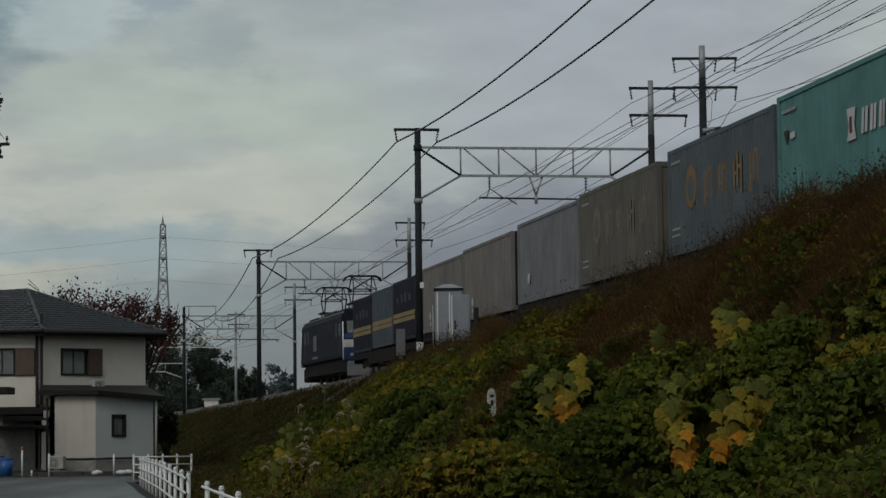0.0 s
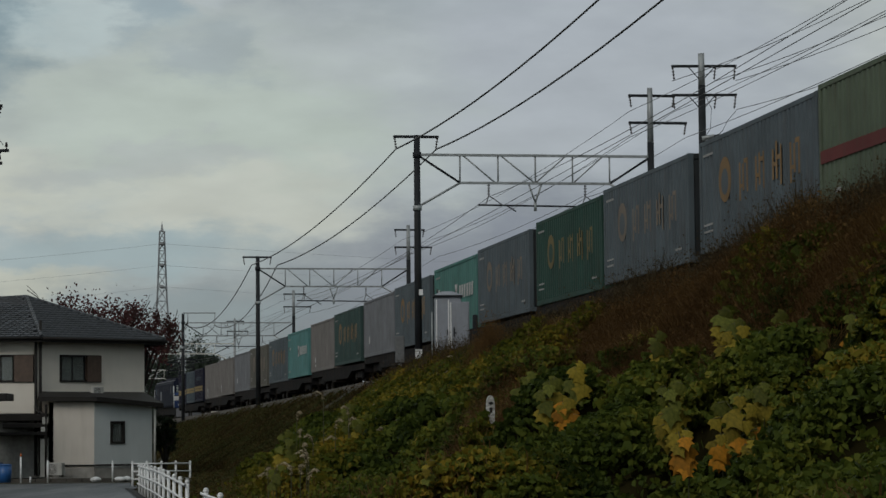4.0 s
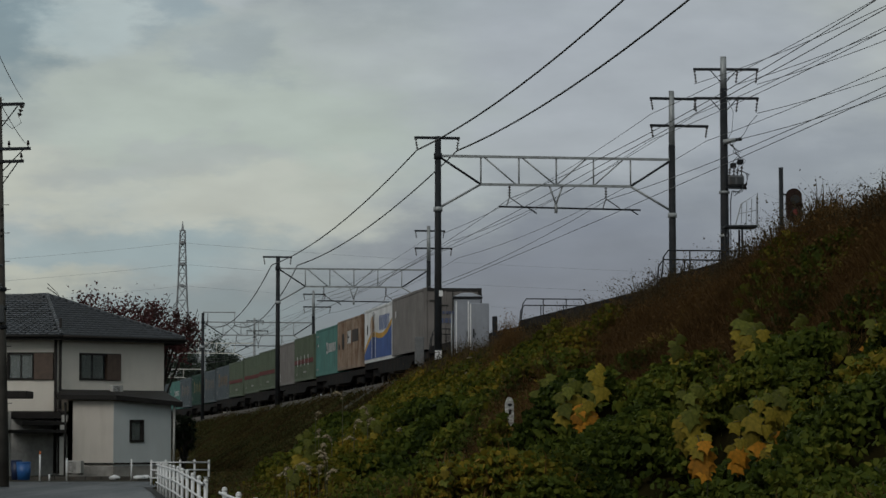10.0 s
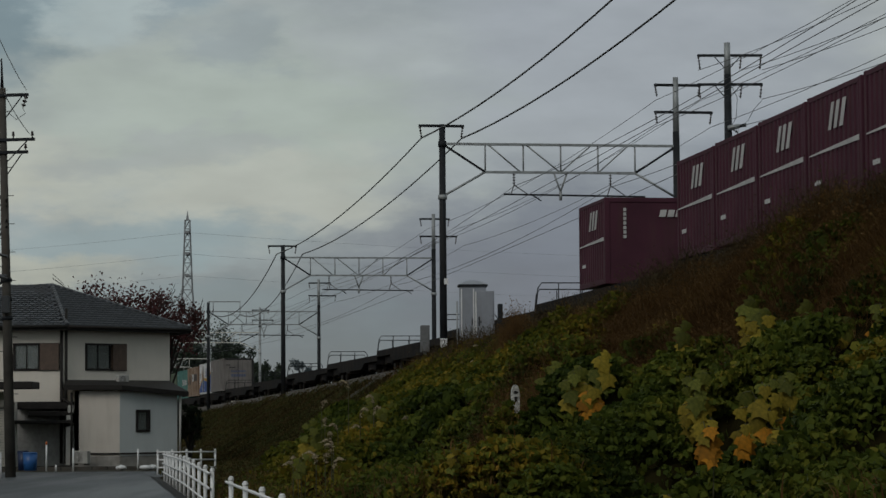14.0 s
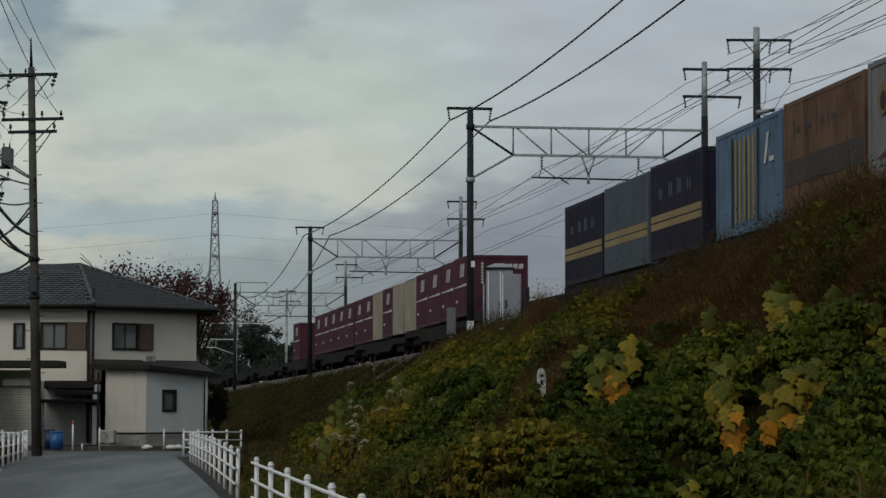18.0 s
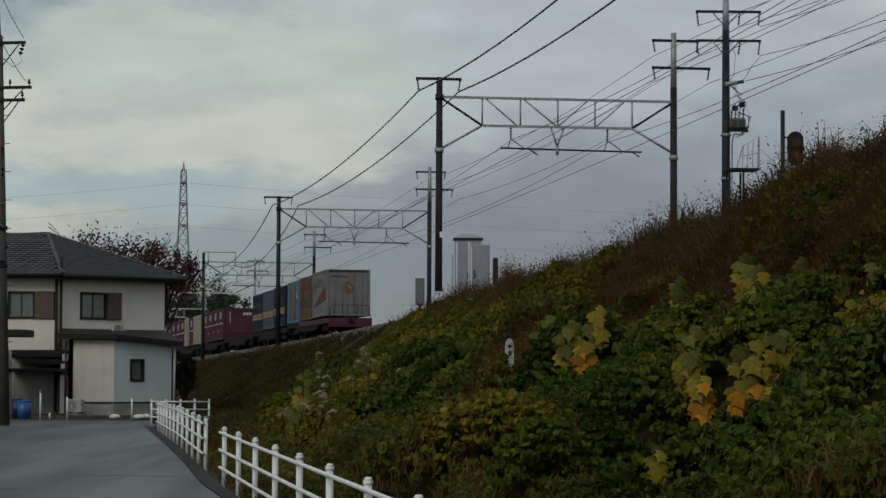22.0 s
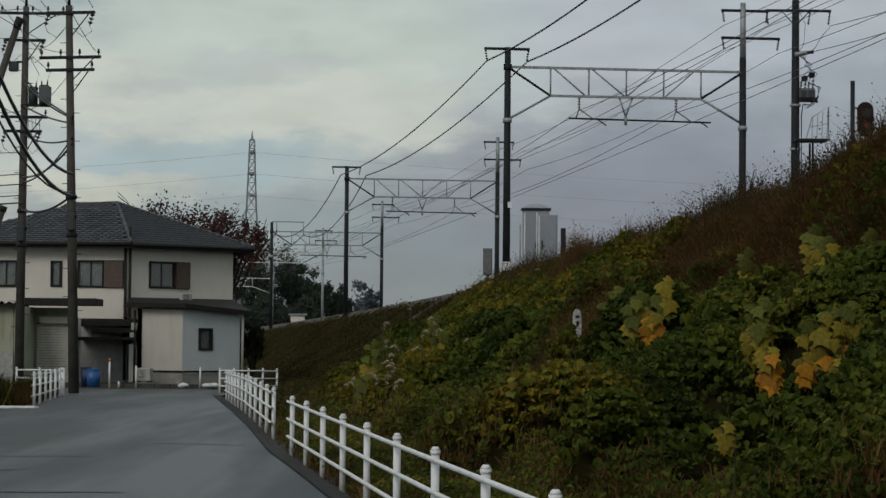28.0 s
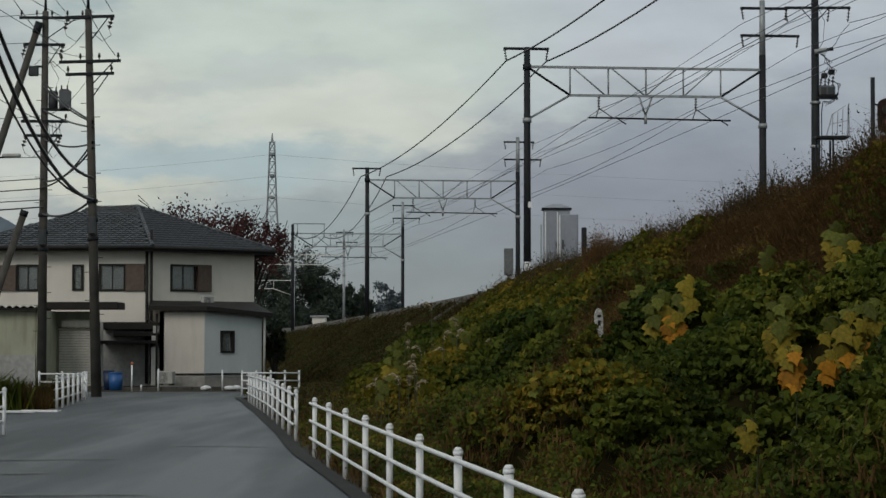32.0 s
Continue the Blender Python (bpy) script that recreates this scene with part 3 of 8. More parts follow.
def window(parent, m, u0, u1, z0, z1, panes=2, shutter=0.0):
    """A framed window in an opening of a wall with pose m; shutter: the width at its far end that a closed shutter box takes."""
    bm = bmesh.new()
    f = 0.042
    for x0, x1, y0, y1 in ((u0 - f, u0 + f, z0 - f, z1 + f), (u1 - f, u1 + f, z0 - f, z1 + f)):
        add_box(bm, x0, x1, -0.05, 0.10, y0, y1, m=m)
    for y in (z0, z1):
        add_box(bm, u0 + f, u1 - f, -0.05, 0.10, y - f, y + f, m=m)
    w = part("window", bm, DARK_TRIM, parent, "dark aluminium sliding window")
    g1 = u1 - shutter
    n = panes
    for i in range(n):
        x0, x1 = u0 + f + (g1 - u0 - 2 * f) * i / n, u0 + f + (g1 - u0 - 2 * f) * (i + 1) / n
        bm = bmesh.new()
        add_box(bm, x0 + 0.02, x1 - 0.02, 0.05 + 0.02 * (i % 2), 0.06 + 0.02 * (i % 2), z0 + f, z1 - f, m=m)
        part("pane", bm, GLASS, w)
        bm = bmesh.new()
        add_box(bm, x1 - 0.035, x1 + 0.01, 0.03, 0.095, z0 + f, z1 - f, m=m)
        part("stile", bm, DARK_TRIM, w)
    bm = bmesh.new()
    add_box(bm, u0 + f, g1 - f, 0.11, 0.13, z0 + f, z1 - f, m=m)
    part("curtain", bm, CURTAIN, w, "pale net curtain")
    if shutter:
        bm = bmesh.new()
        add_box(bm, g1 + 0.01, u1 + 0.02, -0.10, 0.06, z0 - 0.02, z1 + 0.02, m=m)
        part("shutter_box", bm, BROWN_SHUTTER, w, "brown storm-shutter box")


CURTAIN = material("net_curtain", (0.42, 0.40, 0.36), rough=0.9, vary=0.15, scale=9)
SHUTTER_METAL = material("beige_steel_shutter", (0.56, 0.53, 0.47), rough=0.6, vary=0.1, stain=0.3)
PALE_BLUE_WALL = material("pale_blue_grey_siding", (0.53, 0.57, 0.575), rough=0.8, vary=0.04, scale=1.2, stain=0.12, stain_rgb=(0.35, 0.36, 0.36), bump=0.15, bump_scale=50)
GARAGE_WALL = material("greenish_beige_render", (0.35, 0.355, 0.265), rough=0.9, vary=0.08, scale=1.5, stain=0.3)
GREY_WALL = material("grey_lower_wall", (0.34, 0.34, 0.33), rough=0.9, vary=0.15, stain=0.3)
AC_WHITE = material("air_conditioner_casing", (0.42, 0.42, 0.40), rough=0.5, vary=0.08, stain=0.3)
NAVY_PLASTIC = material("navy_plastic", (0.010, 0.022, 0.065), rough=0.5, vary=0.15)
BLUE_PLASTIC = material("blue_plastic", (0.02, 0.10, 0.30), rough=0.4, vary=0.15)
A, B, C = (-19.3, 102.9), (-12.08, 102.9), (-8.02, 106.69)
E1, E2, E3, E4, E5 = (-19.9, 102.3), (-11.84, 102.3), (-7.17, 106.66), (-9.6, 113.4), (-19.9, 113.4)
R1, R2 = (-14.68, 107.2, 7.44), (-13.02, 107.0, 7.52)


def house():
    root = thing("house", pose(0, 0, 0), "two-storey cream house with a dark tiled hip roof", "house")
    z0, z1 = 2.62, 5.62
    m = wall(root, A, B, z0, z1, WALL_CREAM, [(1.0, 2.75, 3.92, 4.93), (4.15, 4.54, 3.94, 4.93), (5.24, 7.05, 3.92, 4.96)])
    window(root, m, 1.86, 2.75, 3.92, 4.93, 2, 0.0)
    bm = bmesh.new()
    add_box(bm, 0.98, 1.81, -0.10, 0.06, 3.90, 4.95, m=m)
    part("shutter_box", bm, BROWN_SHUTTER, root, "brown storm-shutter box")
    window(root, m, 4.15, 4.54, 3.94, 4.93, 1)
    window(root, m, 5.24, 7.05, 3.92, 4.96, 2, 0.76)
    m = wall(root, B, C, z0, z1, WALL_CREAM, [(1.17, 3.19, 3.93, 4.97)])
    window(root, m, 1.17, 3.19, 3.93, 4.97, 2, 0.70)
    wall(root, C, (-10.2, 112.6), 0, z1, WALL_CREAM)
    wall(root, (-10.2, 112.6), (-19.3, 112.6), 0, z1, WALL_CREAM)
    wall(root, (-19.3, 112.6), A, 0, z1, WALL_CREAM)
    bm = bmesh.new()
    for z in (z0 - 0.14, z1 - 0.02):
        poly = [bm.verts.new((x, y, z + dz)) for dz in (0, 0.12) for x, y in (A, B, C, (-10.2, 112.6), (-19.3, 112.6))]
        bm.faces.new(poly[:5][::-1])
        bm.faces.new(poly[5:])
        for i in range(5):
            bm.faces.new((poly[i], poly[(i + 1) % 5], poly[5 + (i + 1) % 5], poly[5 + i]))
    part("upper_floor", bm, DARK_TRIM, root)
    # ground floor, set back under the upper one
    wall(root, (-19.3, 104.6), (-11.3, 104.6), 0, 2.5, GREY_WALL, name="ground_floor_wall")
    wall(root, (-14.6, 102.95), (-11.46, 102.95), 0, 2.46, GREY_WALL, name="ground_floor_wall")
    part("pale_panel", box(-11.80, -11.47, 101.62, 101.70, 0.05, 1.60, 0.01), AC_WHITE, root, "pale panel under the awnings")
    wall(root, C, (-7.9, 106.8), 0, 2.62, WALL_CREAM)
    wall(root, (-12.0, 104.6), C, 0, 2.6, GREY_WALL, name="ground_floor_wall")
    # roof
    ze = 5.66
    bm = bmesh.new()
    V = {k: bm.verts.new((p[0], p[1], ze if len(p) == 2 else p[2])) for k, p in dict(a=E1, b=E2, c=E3, d=E4, e=E5, r=R1, s=R2).items()}
    for f in ("absr", "bcs", "cds", "dersx", "ear"):
        if f == "dersx":
            bm.faces.new([V["d"], V["e"], V["r"], V["s"]])
        else:
            bm.faces.new([V[k] for k in f])
    bm.faces.new([V[k] for k in "edcba"])
    roof = part("roof", bm, ROOF_BASE, root, "dark slate-coloured tiled roof")
    for p, q in ((E1, E2), (E2, E3), (E3, E4), (E5, E1)):
        p, q = Vector((*p, 0)), Vector((*q, 0))
        w = (q - p).normalized()
        n = Vector((w.y, -w.x, 0))
        mm = Matrix.Translation(p) @ Matrix.Rotation(math.atan2(w.y, w.x), 4, "Z")
        bm = bmesh.new()
        add_box(bm, 0, (q - p).length, -0.03, 0.03, ze - 0.17, ze + 0.01, m=mm)
        part("fascia", bm, DARK_TRIM, roof)
        bm = bmesh.new()
        add_tube(bm, p + n * 0.09 + Vector((0, 0, ze - 0.02)), q + n * 0.09 + Vector((0, 0, ze - 0.02)), 0.06, n=8)
        part("gutter", bm, DARK_TRIM, roof)
    caps = ((R1, R2), (R2, (*E2, ze)), (R2, (*E3, ze)), (R1, (*E1, ze)), (R1, (*E5, ze)), (R2, (*E4, ze)))
    for p, q in caps:
        p, q = Vector(p), Vector(q)
        n = int((q - p).length / 0.3) + 1
        for i in range(n):
            a, b = p.lerp(q, i / n), p.lerp(q, (i + 1.12) / n)
            part("ridge_cap", tube(a + Vector((0, 0, 0.07)), b + Vector((0, 0, 0.05)), 0.085, 0.10, n=8), ROOF_TILE, roof)
    # ground-floor annex with its own low roof
    a, b, c = (-11.44, 101.5), (-9.63, 101.5), (-7.47, 103.52)
    wall(root, (-11.44, 104.6), a, 0.0, 3.02, WALL_CREAM, name="annex_wall")
    wall(root, a, b, 0.0, 3.02, ANNEX_CREAM, name="annex_wall")
    m = wall(root, b, c, 0.0, 2.99, PALE_BLUE_WALL, [(0.85, 1.48, 1.40, 2.22)], name="annex_wall")
    window(root, m, 0.85, 1.48, 1.40, 2.22, 1)
    wall(root, c, (-8.3, 106.5), 0.0, 2.95, WALL_CREAM, name="annex_wall")
    bm = bmesh.new()
    lo = [(-11.85, 101.15), (-9.5, 101.15), (-7.0, 103.5), (-7.5, 106.9)]
    hi = [(-11.85, 102.95), (-11.95, 102.95), (-8.05, 106.6), (-8.05, 106.85)]
    fall = (0.0, 0.02, 0.27, 0.27)
    vl = [bm.verts.new((x, y, 3.07 - f)) for (x, y), f in zip(lo, fall)]
    vm = [bm.verts.new((x, y, 3.26 - f)) for (x, y), f in zip(lo, fall)]
    vh = [bm.verts.new((x, y, 3.50)) for x, y in hi]
    for i in range(3):
        bm.faces.new((vl[i], vl[i + 1], vm[i + 1], vm[i]))
        bm.faces.new((vm[i], vm[i + 1], vh[i + 1], vh[i]))
        bm.faces.new((vl[i + 1], vl[i], vh[i], vh[i + 1]))
    bmesh.ops.recalc_face_normals(bm, faces=bm.faces)
    part("annex_roof", bm, DARK_TRIM, root, "low dark annex roof")
    for p, q in ((a, b), (b, c)):
        wall(root, p, q, -0.2, 0.40, CONCRETE, thick=-0.003, name="foundation", out=0.03)
    for p, q in ((a, b), (b, c)):
        p, q = Vector((*p, 0.5)), Vector((*q, 0.5))
        off = Vector(((q - p).normalized().y, -(q - p).normalized().x, 0)) * 0.06
        part("skirting_pipe", tube(p + off, q + off, 0.035, n=6), DARK_TRIM, root)
    for x in (-12.12, -11.93):
        part("downpipe", tube((x, 102.78, 0.1), (x, 102.78, 6.4 if x > -12 else 5.6), 0.06, n=8), DARK_TRIM, root, "dark downpipe")
    part("downpipe", tube((-7.35, 103.45, 0.3), (-7.35, 103.45, 3.0), 0.05, n=8), AC_WHITE, root, "pale downpipe")
    # dark stepped awnings beside the annex
    for x0, x1, y0, z, h in ((-13.9, -11.75, 101.9, 2.30, 0.28), (-13.3, -11.5, 101.6, 2.02, 0.2), (-13.9, -11.55, 101.4, 1.72, 0.14)):
        part("awning", box(x0, x1, y0, 102.88, z, z + h, 0.02), DARK_TRIM, root, "dark metal awning")
    for x0, z in ((-11.76, 1.75), (-11.70, 2.15)):
        part("meter_box", box(x0, x0 + 0.22, 101.42, 101.58, z, z + 0.30, 0.02), AC_WHITE, root, "pale utility meter box")
    part("downpipe", tube((-11.55, 101.45, 0.05), (-11.55, 101.45, 2.95), 0.05, n=8), DARK_TRIM, root, "dark downpipe")
    bm = bmesh.new()
    add_line(bm, [(-12.12, 102.7, 3.2), (-12.05, 102.6, 2.75), (-11.8, 102.0, 2.62), (-11.55, 101.45, 2.5)], 0.05, 7)
    part("downpipe_bend", bm, DARK_TRIM, root, "dark downpipe")
    part("post", box(-13.85, -13.75, 101.6, 101.7, 0, 2.6), AC_WHITE, root)
    return root


house()


def roof_tile_mesh():
    """A flat clay tile with a rolled edge, laid a little tilted."""
    bm = bmesh.new()
    prof = ((-0.15, 0.0), (-0.09, 0.035), (0.06, 0.02), (0.15, 0.045))
    v = [[bm.verts.new((x, y, z + dz)) for x, z in prof] for y, dz in ((0.0, 0.035), (0.31, 0.0))]
    low = [bm.verts.new((x, 0.0, z)) for x, z in prof]
    for i in range(3):
        bm.faces.new((v[0][i], v[0][i + 1], v[1][i + 1], v[1][i]))
        bm.faces.new((low[i], low[i + 1], v[0][i + 1], v[0][i]))
    me = bpy.data.meshes.new("tile")
    bm.to_mesh(me)
    bm.free()
    me.materials.append(ROOF_TILE)
    return me


# ---- sheds, canopy and small things by the house ----
def garage():
    root = thing("garage", pose(0, 0, 0), "beige garage with a steel roller shutter and flat dark canopy", "garage")
    wall(root, (-17.6, 97.0), (-15.72, 97.0), 0, 3.02, GARAGE_WALL)
    part("lower_wall", box(-17.6, -15.72, 96.95, 96.985, 0, 1.28), GREY_WALL, root, "grey lower wall")
    part("side_pier", box(-15.70, -15.30, 97.0, 99.6, 0, 3.0, 0.02), GARAGE_WALL, root)
    bm = bmesh.new()
    n = 16
    v = [[bm.verts.new((-17.8 + 2.25 * i / n, y, 3.15 + 0.05 * math.cos(math.pi * i))) for i in range(n + 1)] for y in (96.6, 99.4)]
    for i in range(n):
        bm.faces.new((v[0][i], v[0][i + 1], v[1][i + 1], v[1][i]))
    part("corrugated_roof", bm, SHUTTER_METAL, root, "corrugated eaves sheet")
    part("eaves", box(-17.8, -15.5, 96.62, 99.4, 3.02, 3.08), DARK_TRIM, root)
    part("canopy", box(-15.67, -12.70, 98.2, 100.4, 3.08, 3.36, 0.02), DARK_TRIM, root, "flat dark canopy roof")
    sh = part("roller_shutter", box(-15.22, -13.88, 99.535, 99.56, 0.0, 2.4), DARK_TRIM, root, "closed beige roller shutter")
    for i in range(22):
        part("slat", box(-15.2, -13.9, 99.5, 99.53, 0.05 + 0.105 * i, 0.145 + 0.105 * i), SHUTTER_METAL, sh)
    part("shutter_case", box(-15.1, -13.95, 99.25, 99.5, 2.36, 2.68, 0.05), SHUTTER_METAL, root)
    part("canopy_post", box(-13.76, -13.68, 98.3, 98.38, 0, 3.08), AC_WHITE, root)
    part("back_wall", box(-17.6, -13.9, 99.6, 99.75, 0, 3.0), GARAGE_WALL, root)
    return root


garage()


def air_conditioner(x, y, z, rz, size=1.0):
    root = thing("air_conditioner", pose(x, y, z, 0, 0, rz) @ Matrix.Diagonal((size, size, size, 1)), "pale outdoor air-conditioner unit", "air conditioner", "air conditioners")
    part("casing", box(-0.4, 0.4, -0.14, 0.14, 0.05, 0.6, 0.02), AC_WHITE, root)
    part("front_panel", box(-0.37, 0.18, -0.148, -0.141, 0.09, 0.56), GREY_WALL, root, "dark grey fan panel")
    bm = bmesh.new()
    for r in (0.21, 0.15, 0.09):
        add_line(bm, [(-0.1 + r * math.cos(k * math.pi / 8), -0.15, 0.32 + r * math.sin(k * math.pi / 8)) for k in range(17)], 0.008, 4)
    part("fan_grille", bm, DARK_TRIM, root)
    for x0 in (-0.32, 0.26):
        part("foot", box(x0, x0 + 0.06, -0.16, 0.16, 0, 0.05), DARK_TRIM, root)


air_conditioner(-11.08, 100.7, 0.08, -28, 0.92)
air_conditioner(-9.75, 103.95, 3.28, 43, 0.68)


def small_things():
    for x, y, r, h, mat in ((-12.74, 95.9, 0.22, 0.70, NAVY_PLASTIC), (-12.42, 95.5, 0.28, 0.64, BLUE_PLASTIC)):
        root = thing("plastic_bin", pose(x, y, ground_z(x, y) + 0.03), "blue plastic bin standing by the garage", "bin", "blue bins")
        part("bin_body", tube((0, 0, 0), (0, 0, h), r * 0.85, r, n=16), mat, root)
        part("lid", tube((0, 0, h), (0, 0, h + 0.05), r * 1.06, r * 0.9, n=16), mat, root)
    for x, y, h, tip in ((-11.75, 95.0, 1.0, True), (-11.42, 95.2, 0.25, False), (-10.75, 95.0, 0.85, False), (-8.55, 97.5, 0.8, False)):
        root = thing("marker_post", pose(x, y, ground_z(x, y)), "slim white marker post by the roadside", "post", "marker posts")
        part("shaft", tube((0, 0, 0), (0, 0, h), 0.035, n=8), WHITE_PAINT, root)
        if tip:
            part("cap", tube((0, 0, h), (0, 0, h + 0.12), 0.05, 0.03, n=8), M_ORANGE_POST, root, "orange reflector cap")
    for x, y in ((-9.1, 96.5), (-8.2, 96.8), (-8.0, 97.1)):
        bm = bmesh.new()
        bmesh.ops.create_icosphere(bm, subdivisions=2, radius=0.22)
        for v in bm.verts:
            v.co.z *= 0.5
            v.co *= 1 + 0.25 * noise.noise(v.co * 5 + Vector((x * 3, y, 0)))
        ob = mesh_object("sandbag", bm, WHITE_PAINT, smooth=True)
        ob.matrix_world = pose(x, y, ground_z(x, y) + 0.1, 0, 0, x * 90)
        tagged(ob, "lumpy white sandbag lying at the kerb", "sandbag", "white sandbags")
    root = thing("kerb", pose(0, 0, 0), "low dark concrete kerb before the house", "kerb", kind="structure")
    for i in range(14):
        x = -15.2 + 0.6 * i
        part("kerb_stone", box(x, x + 0.585, 98.4, 98.6, ground_z(x, 98.4) - 0.05, ground_z(x, 98.4) + 0.13, 0.015), POLE_CONCRETE, root)


M_ORANGE_POST = material("orange_reflector", (0.6, 0.15, 0.03), rough=0.4)
small_things()


# the short fence across the lane's end, and the return on the left
def cross_fence(p, q, n, label):
    p, q = Vector(p), Vector(q)
    root = thing("guard_fence", Matrix.Translation(p), label, "fence", "guard fences along the lane")
    for i in range(n):
        shared("post", POST, root, Matrix.Translation((q - p) * (i / (n - 1))))
    for h in (0.77, 0.52, 0.27):
        part("rail", tube(Vector((0, -0.06, h)), (q - p) + Vector((0, -0.06, h)), 0.024, n=7), WHITE_PAINT, root)


cross_fence((-6.55, 82.0, -0.01), (-4.75, 83.0, -0.02), 5, "short white pipe fence across the lane end")
cross_fence((-12.6, 78.5, 0), (-11.2, 78.6, 0), 3, "short white pipe fence beside the lane")


# ---- utility poles and their cables ----
BOX_GREY_POLE = material("pale_terminal_box", (0.09, 0.098, 0.108), rough=0.6, vary=0.15, stain=0.3)
TRANSFORMER = material("transformer_grey", (0.05, 0.055, 0.06), rough=0.6, vary=0.15, stain=0.3, spec=0.25)


def pin_insulator(bm, x, z):
    add_tube(bm, (x, 0, z), (x, 0, z + 0.1), 0.02, n=5)
    add_tube(bm, (x, 0, z + 0.08), (x, 0, z + 0.22), 0.05, 0.03, n=8)


def utility_pole(x, y, h, lean, arms, label, transformer=None):
    root = thing("utility_pole", pose(x, y, ground_z(x, y), 0, lean, 0), label, "utility pole", "poles along the lane")
    part("pole", tube((0, 0, -0.3), (0, 0, h), 0.175, 0.11, n=14), POLE_CONCRETE, root)
    part("pole_tip", tube((0, 0, h), (0, 0, h + 0.95), 0.055, 0.02, n=8), STEEL_DARK, root)
    for i in range(22):
        z = 2.2 + 0.45 * i
        if z < h - 0.4:
            sg = 1 if i % 2 else -1
            part("climbing_step", tube((0.1 * sg, 0, z), (0.30 * sg, 0, z), 0.012, n=5), STEEL_DARK, root)
    for z, x0, x1, kind in arms:
        a = part("crossarm", box(x0, x1, -0.16, -0.08, z - 0.05, z + 0.05, 0.01), STEEL_DARK, root)
        n = max(3, int((x1 - x0) / 0.42))
        for i in range(n):
            xi = x0 + 0.08 + (x1 - x0 - 0.16) * i / (n - 1)
            if abs(xi) < 0.18:
                continue
            bm = bmesh.new()
            if kind == "pin":
                pin_insulator(bm, xi, z + 0.04)
                bmesh.ops.translate(bm, vec=(0, -0.12, 0), verts=bm.verts)
            else:
                insulator(bm, (xi, -0.12, z - 0.04), (xi - 0.1, -0.2, z - 0.42), 0.085, 3)
                add_line(bm, [(xi - 0.1, -0.2, z - 0.42), (xi - 0.02, -0.25, z - 0.62), (xi * 0.6, -0.22, z - 0.8), (0.12 if xi > 0 else -0.12, -0.15, z - 0.5)], 0.009, 4)
            part("insulator", bm, PORCELAIN, a)
        part("arm_brace", tube((0.12, -0.1, z - 0.7), (x1 * 0.75, -0.12, z - 0.05), 0.02, n=5), STEEL_DARK, a)
    if transformer:
        tx, tz = transformer
        for cx, cy, r, hh in ((tx - 0.14, -0.05, 0.17, 0.56), (tx + 0.26, -0.12, 0.18, 0.62)):
            t = part("transformer", tube((cx, cy, tz), (cx, cy, tz + hh), r, n=14), TRANSFORMER, root, "grey pole transformer")
            part("transformer_lid", tube((cx, cy, tz + hh), (cx, cy, tz + hh + 0.06), r + 0.02, r * 0.8, n=14), TRANSFORMER, t)
            for k in (-0.1, 0.1):
                part("bushing", tube((cx + k, cy, tz + hh + 0.05), (cx + k, cy, tz + hh + 0.2), 0.03, n=6), PORCELAIN, t)
            bm = bmesh.new()
            add_line(bm, [(cx + 0.1, cy, tz + hh + 0.2), (cx + 0.2, cy - 0.05, tz + hh + 0.5), (0.12, -0.12, tz + hh + 1.2)], 0.01, 4)
            part("lead", bm, WIRE, t)
        part("bracket", box(-0.1, tx + 0.5, -0.2, 0.0, tz - 0.08, tz), STEEL_DARK, root)
        part("terminal_box", box(tx + 0.10, tx + 0.52, -0.36, -0.16, tz + 0.05, tz + 0.62, 0.03), BOX_GREY_POLE, root, "pale grey terminal box")
        part("cutout_box", box(-0.55, -0.22, -0.2, 0.05, tz + 1.15, tz + 1.5, 0.03), TRANSFORMER, root, "small grey cutout box")
        part("box_bracket", box(-0.3, -0.05, -0.1, -0.04, tz + 1.45, tz + 1.52), STEEL_DARK, root)
        for k in range(4):
            bm = bmesh.new()
            x = 0.15 + 0.13 * k
            add_line(bm, [(x, -0.12, 9.6), (x + 0.06, -0.2, 9.15 - 0.08 * k), (x - 0.05, -0.2, 8.85), (0.1, -0.12, 8.9)], 0.012, 4)
            part("jumper_lead", bm, WIRE, root)
    for z in (5.0, 5.6, 6.2):
        part("band", tube((0, 0, z), (0, 0, z + 0.12), 0.185, n=14), STEEL_DARK, root)
    part("cable_box", box(-0.12, 0.12, -0.36, -0.17, 5.2, 5.75, 0.02), TRANSFORMER, root)
    return root


utility_pole(-11.02, 80.0, 12.4, -1.5, ((12.15, -0.72, 0.85, "string"), (10.72, -0.95, 1.02, "pin"), (10.32, -0.75, 0.80, "pin")), "tall concrete utility pole with steel crossarms")
utility_pole(-14.05, 88.0, 13.45, 0.3, ((13.2, -0.9, 1.4, "pin"), (12.25, -0.75, 0.72, "string"), (9.55, -0.8, 0.85, "pin"), (9.05, -0.7, 0.65, "string")), "concrete utility pole carrying a grey transformer", (0.45, 10.0))


